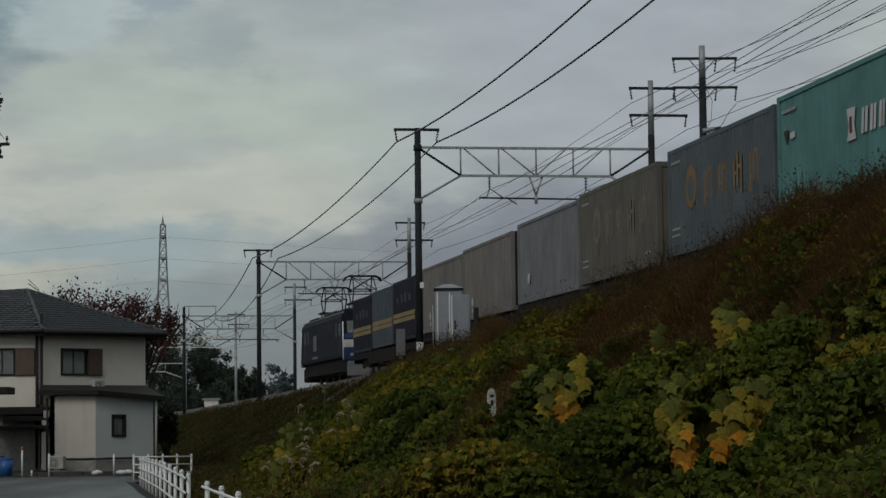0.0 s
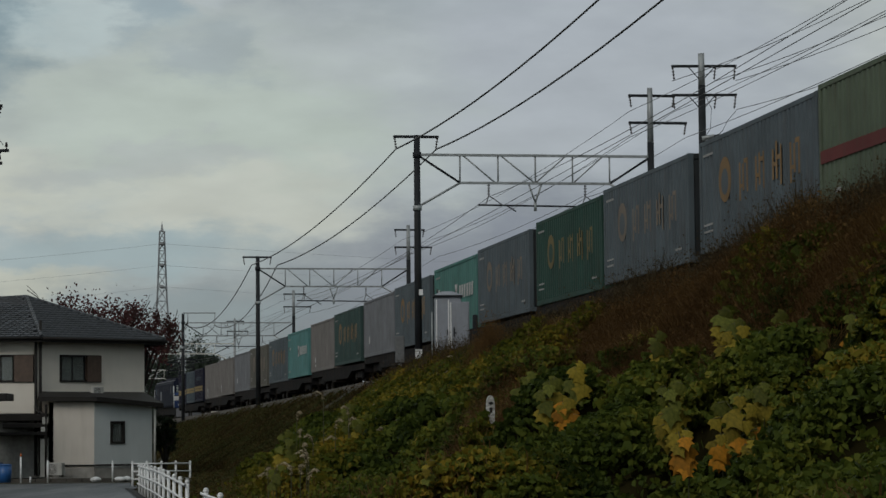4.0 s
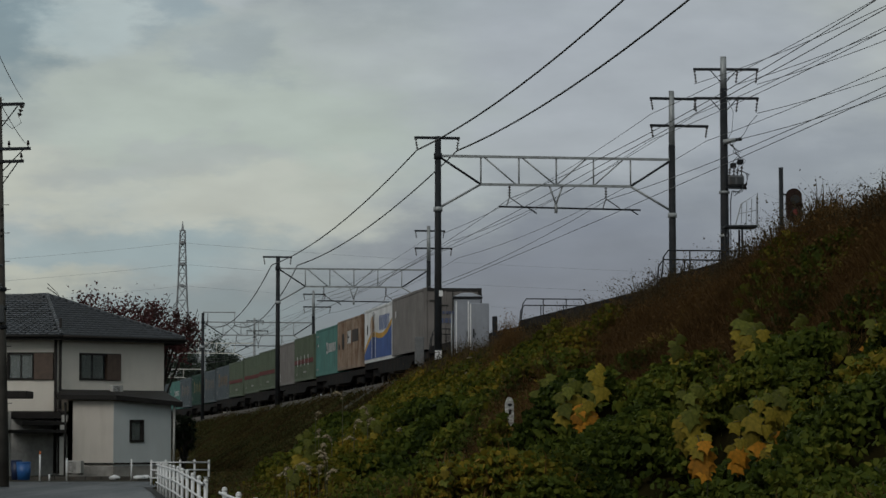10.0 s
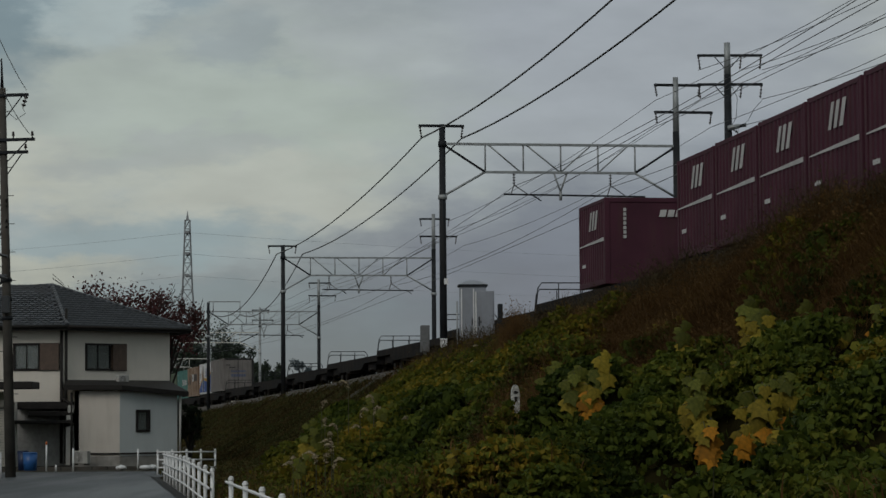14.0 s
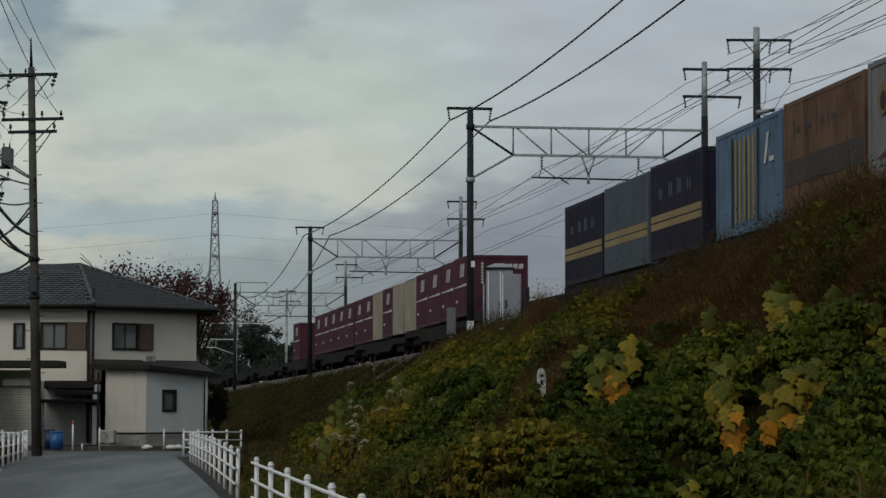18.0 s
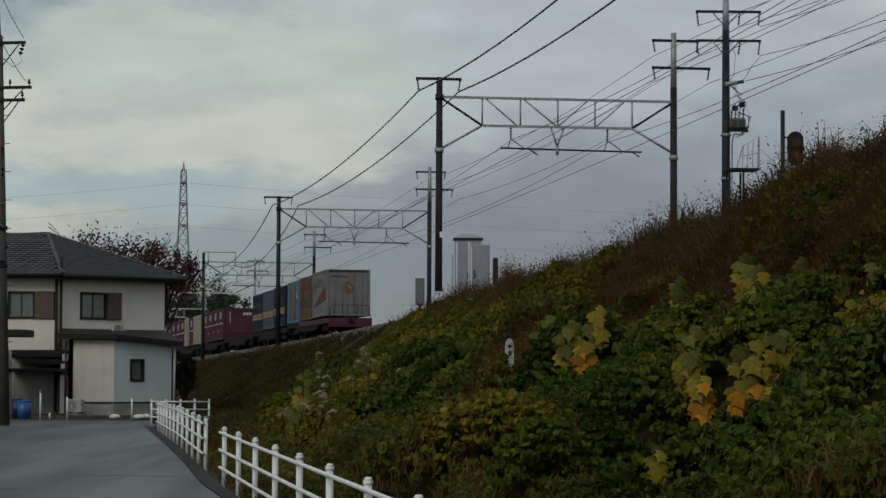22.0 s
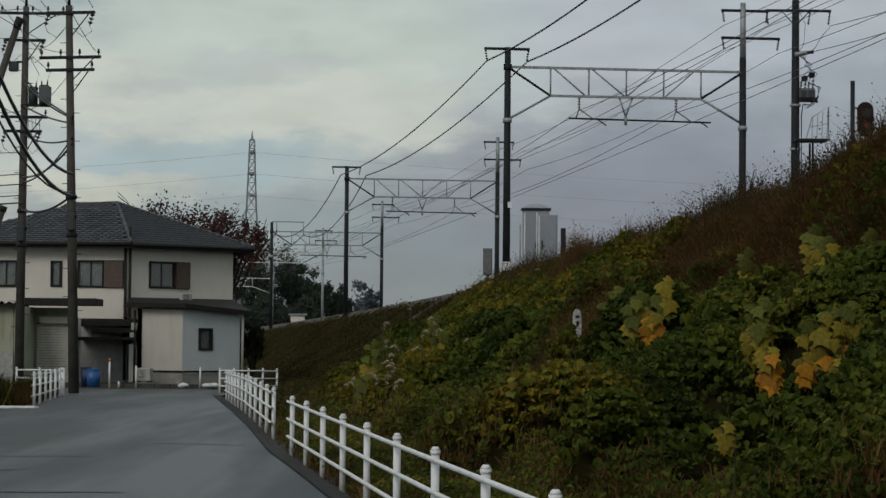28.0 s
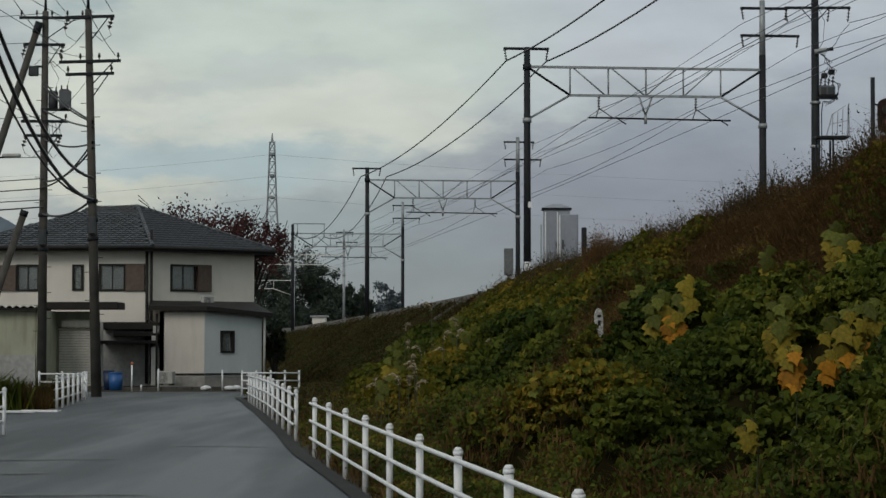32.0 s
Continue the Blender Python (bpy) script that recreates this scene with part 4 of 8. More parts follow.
def stay_pole(a, b, r, label, lamp=False):
    a, b = Vector(a), Vector(b)
    root = thing("stay_pole", Matrix.Translation(a), label, "stay pole", "leaning stay poles")
    part("pole", tube((0, 0, 0), b - a, r, r * 0.8, n=12), POLE_CONCRETE, root)
    part("clamp", tube((b - a) * 0.97, (b - a) * 1.0, r * 0.95, n=12), STEEL_DARK, root)
    if lamp:
        p = (b - a) * 0.635
        part("lamp_arm", tube(p, p + Vector((0.5, -0.3, 0.1)), 0.025, n=6), STEEL_DARK, root)
        part("lamp_head", box(p.x + 0.3, p.x + 0.95, p.y - 0.4, p.y - 0.2, p.z + 0.03, p.z + 0.16, 0.04), AC_WHITE, root, "pale street lamp head")


stay_pole((-18.3, 87.6, -0.2), (-14.16, 87.82, 13.0), 0.15, "leaning dark concrete stay pole", True)
stay_pole((-16.5, 86.0, -0.2), (-14.4, 86.4, 6.3), 0.15, "leaning dark concrete stay pole")


def cable(a, b, sag, r, label="black cable slung between utility poles"):
    bm = bmesh.new()
    add_line(bm, sag_points(a, b, sag, 18), r, 5)
    tagged(mesh_object("cable", bm, WIRE), label, "cable", "cables by the utility poles")


def cables():
    pa, pb = Vector((-11.15, 79.8, 0)), Vector((-14.0, 87.8, 0))
    near = Vector((-9.4, 38.0, 0))
    # thick bundles sweeping up over the lane
    for dz, dx, r, sag in ((7.0, 0.0, 0.05, 2.7), (6.3, 0.0, 0.055, 2.6), (6.4, -0.35, 0.03, 2.9)):
        cable(pa + Vector((0, 0, dz)), near + Vector((dx, 0, dz + 8.6)), sag, r, "thick black cable bundle over the lane")
    # power wires on the arms, towards the camera
    for x, z in ((-0.7, 12.3), (0.0, 13.2), (0.8, 12.3), (-0.85, 10.9), (0.9, 10.9)):
        cable(pa + Vector((x - 0.2, 0, z)), near + Vector((x + 1.4, 0, z + 0.2)), 0.6, 0.011, "thin power wire on pole arms")
    # between the two poles
    for za, zb, sag, r in ((6.3, 6.25, 0.25, 0.04), (7.95, 7.4, 0.3, 0.035), (8.15, 7.2, 0.3, 0.03), (8.6, 9.9, 0.1, 0.03), (8.75, 10.75, 0.15, 0.03), (8.8, 10.9, 0.15, 0.03), (8.1, 8.9, 0.2, 0.03), (12.3, 13.3, 0.3, 0.01), (12.1, 12.0, 0.5, 0.01), (10.9, 12.3, 0.2, 0.01), (10.4, 9.7, 0.3, 0.01)):
        cable(pa + Vector((0, 0, za)), pb + Vector((0, 0, zb)), sag, r)
    # away to the left
    for z, dz, sag, r in ((8.25, 0.1, 0.05, 0.014), (7.5, -0.1, 0.2, 0.018), (7.15, -0.2, 0.2, 0.022), (6.75, -0.15, 0.15, 0.018), (6.5, -0.2, 0.2, 0.028), (13.3, 0.4, 0.3, 0.011), (12.3, 0.6, 0.3, 0.011), (9.7, 0.3, 0.3, 0.011)):
        cable(pb + Vector((0, 0, z)), pb + Vector((-16, 3, z + dz)), sag, r)
    for z in (13.2, 12.2, 9.2):
        cable(pb + Vector((0.6, 0, z)), pb + Vector((-4.0, -14, z + 3.0)), 0.3, 0.012)


cables()

# ---- things beside the line ----
CABINET_GREY = material("pale_cabinet_paint", (0.26, 0.28, 0.32), rough=0.5, vary=0.06, stain=0.25)
SIGNAL_BLACK = material("signal_black", (0.012, 0.012, 0.013), rough=0.6)
SIGNAL_BOARD = material("rusty_signal_board", (0.028, 0.016, 0.014), rough=0.8, vary=0.35, scale=4, stain=0.3, spec=0.15)


def relay_cabinet():
    root = thing("relay_cabinet", pose(3.42, 85.0, 3.85), "pale grey steel relay cabinet with a hipped lid", "cabinet")
    part("body", box(0, 0.88, 0, 0.7, 0, 2.40, 0.012), CABINET_GREY, root)
    part("lid_rim", box(-0.06, 0.94, -0.06, 0.76, 2.402, 2.47), STEEL_DARK, root)
    bm = bmesh.new()
    v = [bm.verts.new(p) for p in ((-0.05, -0.05, 2.471), (0.93, -0.05, 2.471), (0.93, 0.75, 2.471), (-0.05, 0.75, 2.471), (0.28, 0.33, 2.62), (0.60, 0.33, 2.62))]
    for f in ((0, 1, 5, 4), (1, 2, 5), (2, 3, 4, 5), (3, 0, 4), (3, 2, 1, 0)):
        bm.faces.new([v[i] for i in f])
    part("lid", bm, CABINET_GREY, root)
    side = part("side_box", box(0.50, 1.14, -0.42, -0.004, 0, 2.22, 0.012), CABINET_GREY, root, "lower cabinet standing before the tall one")
    part("side_box_door", box(0.54, 1.10, -0.436, -0.421, 0.1, 2.14), CABINET_GREY, side)
    part("door_edge", box(0.497, 0.535, -0.445, -0.421, 0.05, 2.2), WHITE_PAINT, side)
    for x in (0.03, 0.44):
        part("door_edge", box(x, x + 0.04, -0.012, -0.001, 0.1, 2.32), WHITE_PAINT, root)
    part("handle", box(0.40, 0.43, -0.04, -0.013, 1.1, 1.3), STEEL_DARK, root)
    part("handle", box(0.60, 0.64, -0.47, -0.437, 1.05, 1.35), STEEL_DARK, side)
    part("conduit", tube((-0.10, 0.1, 0), (-0.10, 0.1, 1.9), 0.025, n=6), STEEL_GREY, root)
    for i in range(5):
        part("label_plate", box(0.66 + 0.07 * (i % 2), 0.70 + 0.07 * (i % 2), -0.442, -0.437, 0.5 + 0.16 * i, 0.56 + 0.16 * i), STEEL_DARK, side)


relay_cabinet()


BOX_GREY = material("weathered_box_grey", (0.13, 0.135, 0.14), rough=0.7, vary=0.2, stain=0.4)


def post_box(x, y, z, h, w, paint_mat):
    root = thing("junction_box", pose(x, y, z), "grey trackside junction box on a post", "junction box", "trackside boxes")
    part("post", tube((0, 0, -0.5), (0, 0, h), 0.06, n=8), STEEL_GREY, root)
    part("box_body", box(-w / 2, w / 2, -0.15, 0.15, h - 0.2, h + 0.8, 0.02), paint_mat, root)
    part("door", box(-w / 2 + 0.03, w / 2 - 0.03, -0.165, -0.15, h - 0.15, h + 0.75), paint_mat, root)


post_box(2.43, 93.0, 3.7, 0.75, 0.34, BOX_GREY)
post_box(4.72, 84.0, 3.9, 0.9, 0.16, STEEL_DARK)


def mast_plates():
    p, a = on_line(20.0, LEFT)
    root = thing("number_plate_sign", Matrix.Translation((p.x, p.y - 0.2, 4.62)) @ Matrix.Diagonal((0.65, 1, 0.65, 1)), "small white sign plate with a dark figure", "sign")
    part("plate", box(-0.2, 0.2, -0.02, 0.0, -0.25, 0.28, 0.005), WHITE_PAINT, root)
    cu = bpy.data.curves.new("figure", "FONT")
    cu.body, cu.size, cu.extrude, cu.align_x, cu.align_y = "2", 0.5, 0.004, "CENTER", "CENTER"
    tmp = bpy.data.objects.new("figure", cu)
    me = bpy.data.meshes.new_from_object(tmp)
    bpy.data.objects.remove(tmp)
    me.materials.append(SIGNAL_BLACK)
    f = new("figure", me)
    f.parent = root
    f.matrix_local = pose(0, -0.028, 0.02, 90, 0, 0)
    root = thing("mast_plate", Matrix.Translation((p.x + 0.1, p.y - 0.2, 6.95)), "small pale plate fixed on the mast", "plate")
    part("plate", box(-0.07, 0.07, -0.02, 0.0, -0.11, 0.11), WHITE_PAINT, root)


mast_plates()


def marker_stone():
    root = thing("marker_board", pose(2.70, 43.6, 1.80, 0, 0, 14) @ Matrix.Diagonal((0.82, 0.8, 0.52, 1)), "white round-topped marker board on the slope", "marker")
    bm = bmesh.new()
    pts = [(-0.09, 0.0), (0.09, 0.0), (0.09, 0.66)] + [(0.09 * math.cos(k * math.pi / 8), 0.66 + 0.30 * math.sin(k * math.pi / 8)) for k in range(1, 8)] + [(-0.09, 0.66)]
    a, b = [bm.verts.new((x, -0.03, z)) for x, z in pts], [bm.verts.new((x, 0.03, z)) for x, z in pts]
    bm.faces.new(a)
    bm.faces.new(b[::-1])
    for i in range(len(pts)):
        bm.faces.new((a[i], b[i], b[(i + 1) % len(pts)], a[(i + 1) % len(pts)]))
    bmesh.ops.recalc_face_normals(bm, faces=bm.faces)
    part("board", bm, material("flaking_white_board", (0.42, 0.42, 0.40), rough=0.7, vary=0.5, scale=14, stain=0.9), root, "flaking white board")
    part("post", box(-0.05, 0.05, -0.02, 0.02, -1.1, 0.0), CONCRETE, root)
    part("figure_bar", tube((0.0, -0.034, 0.70), (0.0, -0.044, 0.70), 0.05, n=10), SIGNAL_BLACK, root)
    part("figure_bar", box(-0.03, 0.03, -0.044, -0.033, 0.38, 0.55), SIGNAL_BLACK, root)


marker_stone()


def supply_pole():
    z = on_line(22)[0].z - 0.8
    root = thing("supply_pole", pose(14.42, 97.0, z), "tall railway supply pole with transformer and crossarms", "utility pole")
    h = 16.38 - z
    part("pole", tube((0, 0, 0), (0, 0, h - 1.25), 0.19, 0.14, n=14), STEEL_DARK, root)
    part("pole_top", tube((0, 0, h - 1.25), (0, 0, h), 0.135, 0.12, n=14), STEEL_GREY, root, "grey galvanised pole top")
    for za in (15.88 - z, 14.74 - z):
        arm(root, 0, za, -1.18, 1.38, 0.55, (0.55,))
        for sg in (-1, 1):
            part("arm_brace", tube((0.1 * sg, 0, za - 0.5), (0.5 * sg, 0, za - 0.05), 0.02, n=5), STEEL_DARK, root)
    for zb in (11.0 - z, 9.3 - z, 7.6 - z):
        part("band", tube((0, 0, zb), (0, 0, zb + 0.1), 0.21, n=14), STEEL_GREY, root)
    part("horn_switch", tube((-0.05, -0.2, 13.0 - z), (0.42, -0.25, 13.08 - z), 0.10, 0.09, n=12), STEEL_GREY, root, "grey horn switch")
    part("switch_cap", tube((0.42, -0.25, 13.08 - z), (0.66, -0.27, 13.12 - z), 0.06, 0.075, n=10), STEEL_DARK, root)
    t = part("transformer", box(0.12, 0.74, -0.30, 0.22, 11.28 - z, 11.70 - z, 0.06), BOX_GREY_POLE, root, "grey box transformer")
    part("cooling_fin", box(0.18, 0.38, -0.33, -0.302, 11.34 - z, 11.62 - z, 0.005), TRANSFORMER, t)
    part("cooling_fin", box(0.46, 0.68, -0.33, -0.302, 11.34 - z, 11.62 - z, 0.005), TRANSFORMER, t)
    part("bracket", box(0.02, 0.80, -0.2, 0.12, 11.19 - z, 11.275 - z), STEEL_DARK, root)
    for k in range(4):
        x = 0.2 + 0.15 * k
        bm = bmesh.new()
        insulator(bm, (x, -0.05 - 0.1 * (k % 2), 11.66 - z), (x + 0.02, -0.05 - 0.1 * (k % 2), 12.0 - z + 0.08 * (k % 2)), 0.075, 3)
        part("bushing", bm, PORCELAIN, t)
        bm = bmesh.new()
        add_line(bm, [(x + 0.02, -0.1, 12.02 - z), (x + 0.16, -0.2, 12.28 - z), (0.62 - 0.1 * k, -0.24, 12.6 - z), (0.12 + 0.08 * k, -0.22, 12.95 - z)], 0.014, 4)
        part("lead", bm, WIRE, t)
        bm = bmesh.new()
        add_line(bm, [(0.66 - 0.06 * k, -0.15, 11.9 - z), (0.84 + 0.04 * k, -0.2, 11.75 - z), (0.86 - 0.02 * k, -0.2, 11.35 - z), (0.66 - 0.1 * k, -0.2, 11.05 - z - 0.05 * k), (0.3, -0.2, 11.1 - z)], 0.012, 4)
        part("lead", bm, WIRE, t)
    for x, za in ((0.24, 12.0), (0.52, 12.14)):
        part("switch_box", box(x, x + 0.22, -0.16, 0.14, za - z, za + 0.2 - z, 0.03), STEEL_DARK, t, "dark switch box")
    part("arrester", tube((0.74, -0.1, 11.36 - z), (0.84, -0.1, 11.16 - z), 0.06, 0.05, n=7), PORCELAIN, t)
    bm = bmesh.new()
    add_line(bm, [(0.15, 0, 14.7 - z), (0.36, -0.1, 14.2 - z), (0.30, -0.1, 13.4 - z), (0.1, -0.15, 13.1 - z)], 0.012, 4)
    part("lead", bm, WIRE, root)
    bm = bmesh.new()
    add_line(bm, [(1.33, 0, 14.1 - z), (1.0, -0.1, 13.75 - z), (0.75, -0.2, 13.3 - z), (0.6, -0.25, 13.15 - z)], 0.012, 4)
    part("lead", bm, WIRE, root)
    bm = bmesh.new()
    add_line(bm, [(0.3, 0, 11.1 - z), (0.24, 0, 10.7 - z), (0.22, 0, 5.0 - z)], 0.022, 5)
    part("conduit", bm, STEEL_DARK, root)


supply_pole()


def supply_cables():
    p = Vector((14.42, 97.0, 0))
    q = Vector((21.5, 40.0, 0))
    for x, z, zq in ((-1.15, 15.3, 15.6), (0.55, 15.3, 15.6), (1.33, 15.3, 15.6), (1.33, 14.16, 14.3), (0.0, 13.0, 13.3)):
        bm = bmesh.new()
        add_line(bm, sag_points(p + Vector((x, 0, z)), q + Vector((x, 0, zq)), 0.9, 18), 0.013, 4)
        tagged(mesh_object("supply_cable", bm, WIRE), "thin supply cable from the tall pole", "wire", "wires from the supply pole")


supply_cables()


def signal():
    z = on_line(7)[0].z - 0.7
    root = thing("railway_signal", pose(13.95, 81.3, z), "dark railway signal with an oval backboard", "signal")
    part("post", tube((0, 0, 0), (0, 0, 10.35 - z), 0.075, n=10), STEEL_DARK, root)
    bm = bmesh.new()
    pts = [(0.40 + 0.27 * math.cos(a), 9.05 - z + (0.27 * math.sin(a) + (0.34 if math.sin(a) > 0 else -0.24))) for a in [k * math.pi / 10 for k in range(20)]]
    a, b = [bm.verts.new((x, -0.12, q)) for x, q in pts], [bm.verts.new((x, -0.06, q)) for x, q in pts]
    bm.faces.new(a)
    bm.faces.new(b[::-1])
    for i in range(20):
        bm.faces.new((a[i], b[i], b[(i + 1) % 20], a[(i + 1) % 20]))
    bmesh.ops.recalc_face_normals(bm, faces=bm.faces)
    part("backboard", bm, SIGNAL_BOARD, root, "rust-brown oval backboard")
    part("bracket", tube((0, 0, 9.5 - z), (0.3, -0.05, 9.4 - z), 0.03, n=6), STEEL_DARK, root)
    for q, mt in ((9.28, SIGNAL_BLACK), (8.86, SIGNAL_RED)):
        hood = part("hood", tube((0.40, -0.12, q - z), (0.40, -0.36, q - z), 0.13, 0.15, n=14), SIGNAL_BLACK, root)
        part("lens", tube((0.40, -0.365, q - z), (0.40, -0.37, q - z), 0.10, n=14), mt, hood, "signal lens")


SIGNAL_RED = material("dull_red_lens", (0.07, 0.012, 0.01), rough=0.3, bump=0)
SIGNAL_RED.node_tree.nodes["Principled BSDF"].inputs["Emission Color"].default_value = (1.0, 0.06, 0.04, 1)
SIGNAL_RED.node_tree.nodes["Principled BSDF"].inputs["Emission Strength"].default_value = 0.04
signal()


def service_platform():
    z = on_line(15)[0].z - 0.8
    root = thing("service_platform", pose(12.95, 89.5, z), "dark steel service platform with railings beside the line", "platform")
    top = 9.15 - z
    part("deck", box(0.38, 1.55, 0, 0.9, top - 0.09, top, 0.01), STEEL_DARK, root)
    for x, y in ((0.5, 0.1), (1.0, 0.1), (0.5, 0.8), (1.0, 0.8)):
        part("leg", tube((x, y, 0), (x, y, top - 0.12), 0.04, n=8), STEEL_DARK, root)
    bm = bmesh.new()
    add_line(bm, [(0.75, 0, top), (0.95, 0, top + 0.75), (1.55, 0, top + 1.15), (1.55, 0, top)], 0.022, 6)
    r = part("railing", bm, STEEL_GREY, root)
    for k in range(4):
        part("baluster", tube((0.95 + 0.18 * k, 0, top), (0.98 + 0.18 * k, 0, top + 0.75 + 0.1 * k), 0.014, n=5), STEEL_GREY, r)
    part("mid_rail", tube((0.85, 0, top + 0.4), (1.55, 0, top + 0.55), 0.014, n=5), STEEL_GREY, r)
    for h, x0, x1 in ((8.35 - z, 0.6, 2.4),):
        bm = bmesh.new()
        add_line(bm, [(x0, -0.3, 0), (x0 - 0.02, -0.3, h - 0.5), (x0 + 0.12, -0.3, h - 0.1), (x0 + 0.4, -0.3, h), (x1, -0.3, h), (x1, -0.3, 0)], 0.03, 6)
        g = part("guard_pipe", bm, STEEL_DARK, root)
        for k in range(1, 4):
            x = x0 + (x1 - x0) * k / 4
            part("guard_post", tube((x, -0.3, 0), (x, -0.3, h), 0.025, n=6), STEEL_DARK, g)


service_platform()

# ---- the freight train ----
TRAIN = []          # (thing, metres along the line at ten seconds, height over the rail)


def along(s0, t):
    """The train brakes gently from the twentieth second on."""
    return s0 + 24.6 * (t - 10) + 0.0135 * (t - 10) ** 2 - 0.4 * max(0.0, t - 20) ** 2


def paint(name, rgb, stain=0.35, rough=0.72):
    """Old container paint: dull, streaked with road dirt and rust."""
    m = material(name, rgb, rough=rough, vary=0.16, scale=1.3, stain=stain, stain_rgb=tuple(0.35 * c + d for c, d in zip(rgb, (0.045, 0.032, 0.024))), bump=0.12, bump_scale=25)
    m.node_tree.nodes["Principled BSDF"].inputs["Specular IOR Level"].default_value = 0.22
    return m


def rusty(name, rgb, rust):
    """Paint eaten by rust: broad blotches and thin streaks that run down from them."""
    m = paint(name, rgb, 0.4)
    nt = m.node_tree
    N, L = nt.nodes.new, nt.links.new
    b = nt.nodes["Principled BSDF"]
    old = b.inputs["Base Color"].links[0].from_socket
    tc, mp, n1, n2, mx, mr, mix = (N(k) for k in ("ShaderNodeTexCoord", "ShaderNodeMapping", "ShaderNodeTexNoise", "ShaderNodeTexNoise", "ShaderNodeMath", "ShaderNodeMapRange", "ShaderNodeMix"))
    mp.inputs["Scale"].default_value = (1.0, 3.2, 0.28)
    n1.inputs["Scale"].default_value, n1.inputs["Detail"].default_value, n1.inputs["Roughness"].default_value = 0.9, 6.0, 0.65
    n2.inputs["Scale"].default_value, n2.inputs["Detail"].default_value = 1.6, 5.0
    L(tc.outputs["Object"], n1.inputs["Vector"])
    L(tc.outputs["Object"], mp.inputs[0])
    L(mp.outputs[0], n2.inputs["Vector"])
    mx.operation = "ADD"
    L(n1.outputs["Fac"], mx.inputs[0])
    L(n2.outputs["Fac"], mx.inputs[1])
    mr.inputs["From Min"].default_value, mr.inputs["From Max"].default_value = 0.92, 1.22
    mr.inputs["To Max"].default_value = 0.9
    L(mx.outputs[0], mr.inputs[0])
    mix.data_type = "RGBA"
    mix.inputs[7].default_value = (*rust, 1)
    L(mr.outputs[0], mix.inputs[0])
    L(old, mix.inputs[6])
    L(mix.outputs[2], b.inputs["Base Color"])
    return m


TAUPE, GREYP, SLATE = paint("taupe_paint", (0.175, 0.163, 0.156)), paint("light_grey_paint", (0.165, 0.171, 0.186)), paint("slate_blue_paint", (0.082, 0.103, 0.117), 0.5)
PINE, TEAL, MOSS = paint("dark_green_paint", (0.022, 0.058, 0.046)), paint("teal_paint", (0.072, 0.19, 0.17), 0.5), paint("moss_green_paint", (0.092, 0.118, 0.082), 0.6)
COPPER, WHITEC, NAVY = rusty("rusty_copper_paint", (0.27, 0.205, 0.155), (0.10, 0.042, 0.018)), paint("white_container_paint", (0.62, 0.63, 0.64), 0.3), paint("navy_paint", (0.011, 0.012, 0.027), 0.3)
STEELB, SKYB, TAN = paint("steel_blue_paint", (0.062, 0.083, 0.102), 0.5), paint("faded_sky_blue_paint", (0.082, 0.138, 0.205), 0.6), rusty("rust_brown_paint", (0.125, 0.074, 0.047), (0.055, 0.028, 0.016))
SILVER, MAROON, CREAMC = paint("silver_grey_paint", (0.156, 0.156, 0.160), 0.4), paint("maroon_paint", (0.062, 0.019, 0.033), 0.5), paint("cream_container_paint", (0.27, 0.245, 0.20), 0.5)
M_WHITE, M_ORANGE, M_RED = paint("white_marking", (0.50, 0.50, 0.50)), paint("orange_marking", (0.30, 0.155, 0.05), 0.9), paint("red_marking", (0.12, 0.025, 0.024), 0.8)
M_CREAM, M_BLUE, M_GOLD = paint("cream_marking", (0.25, 0.185, 0.085), 0.4), paint("blue_marking", (0.05, 0.10, 0.29), 0.2), paint("golden_marking", (0.48, 0.27, 0.05), 0.2)
M_OCHRE = paint("dull_golden_marking", (0.175, 0.115, 0.062), 0.7)
M_BROWN = paint("dark_brown_marking", (0.045, 0.036, 0.034), 0.5)
RUST_DARK = paint("dark_rust", (0.06, 0.034, 0.024), 0.5)
M_PALE = paint("worn_pale_stencil", (0.27, 0.27, 0.265), 0.6)
FADED_SLATE, FADED_PINE = paint("faded_bars_on_slate", (0.18, 0.145, 0.115), 0.6), paint("faded_bars_on_green", (0.15, 0.115, 0.045), 0.6)
WORN_ORANGE = paint("worn_orange_marking", (0.21, 0.13, 0.06), 0.8)
WORN_OLIVE = paint("worn_olive_grey_paint", (0.112, 0.108, 0.094), 0.6)
WORN_PINE = paint("worn_dark_green_paint", (0.036, 0.068, 0.064), 0.5)
DEEP_TEAL = paint("deep_green_paint", (0.085, 0.215, 0.212), 0.4)
# shade in the gaps between containers, put into the colour of the ends
SHADED_END = paint("shaded_end_paint", (0.020, 0.025, 0.028), 0.4)
M_DULL_BLUE = paint("faded_blue_lettering", (0.095, 0.115, 0.19), 0.5)
M_DARK = paint("dark_marking", (0.03, 0.03, 0.03), 0.2)
UNDERFRAME = material("dirty_underframe", (0.011, 0.011, 0.012), rough=0.85, vary=0.35, scale=2, stain=0.5)
UNDERFRAME.node_tree.nodes["Principled BSDF"].inputs["Specular IOR Level"].default_value = 0.1
WHEEL_STEEL = material("wheel_steel", (0.05, 0.04, 0.034), rough=0.7, metal=0.2, vary=0.3)


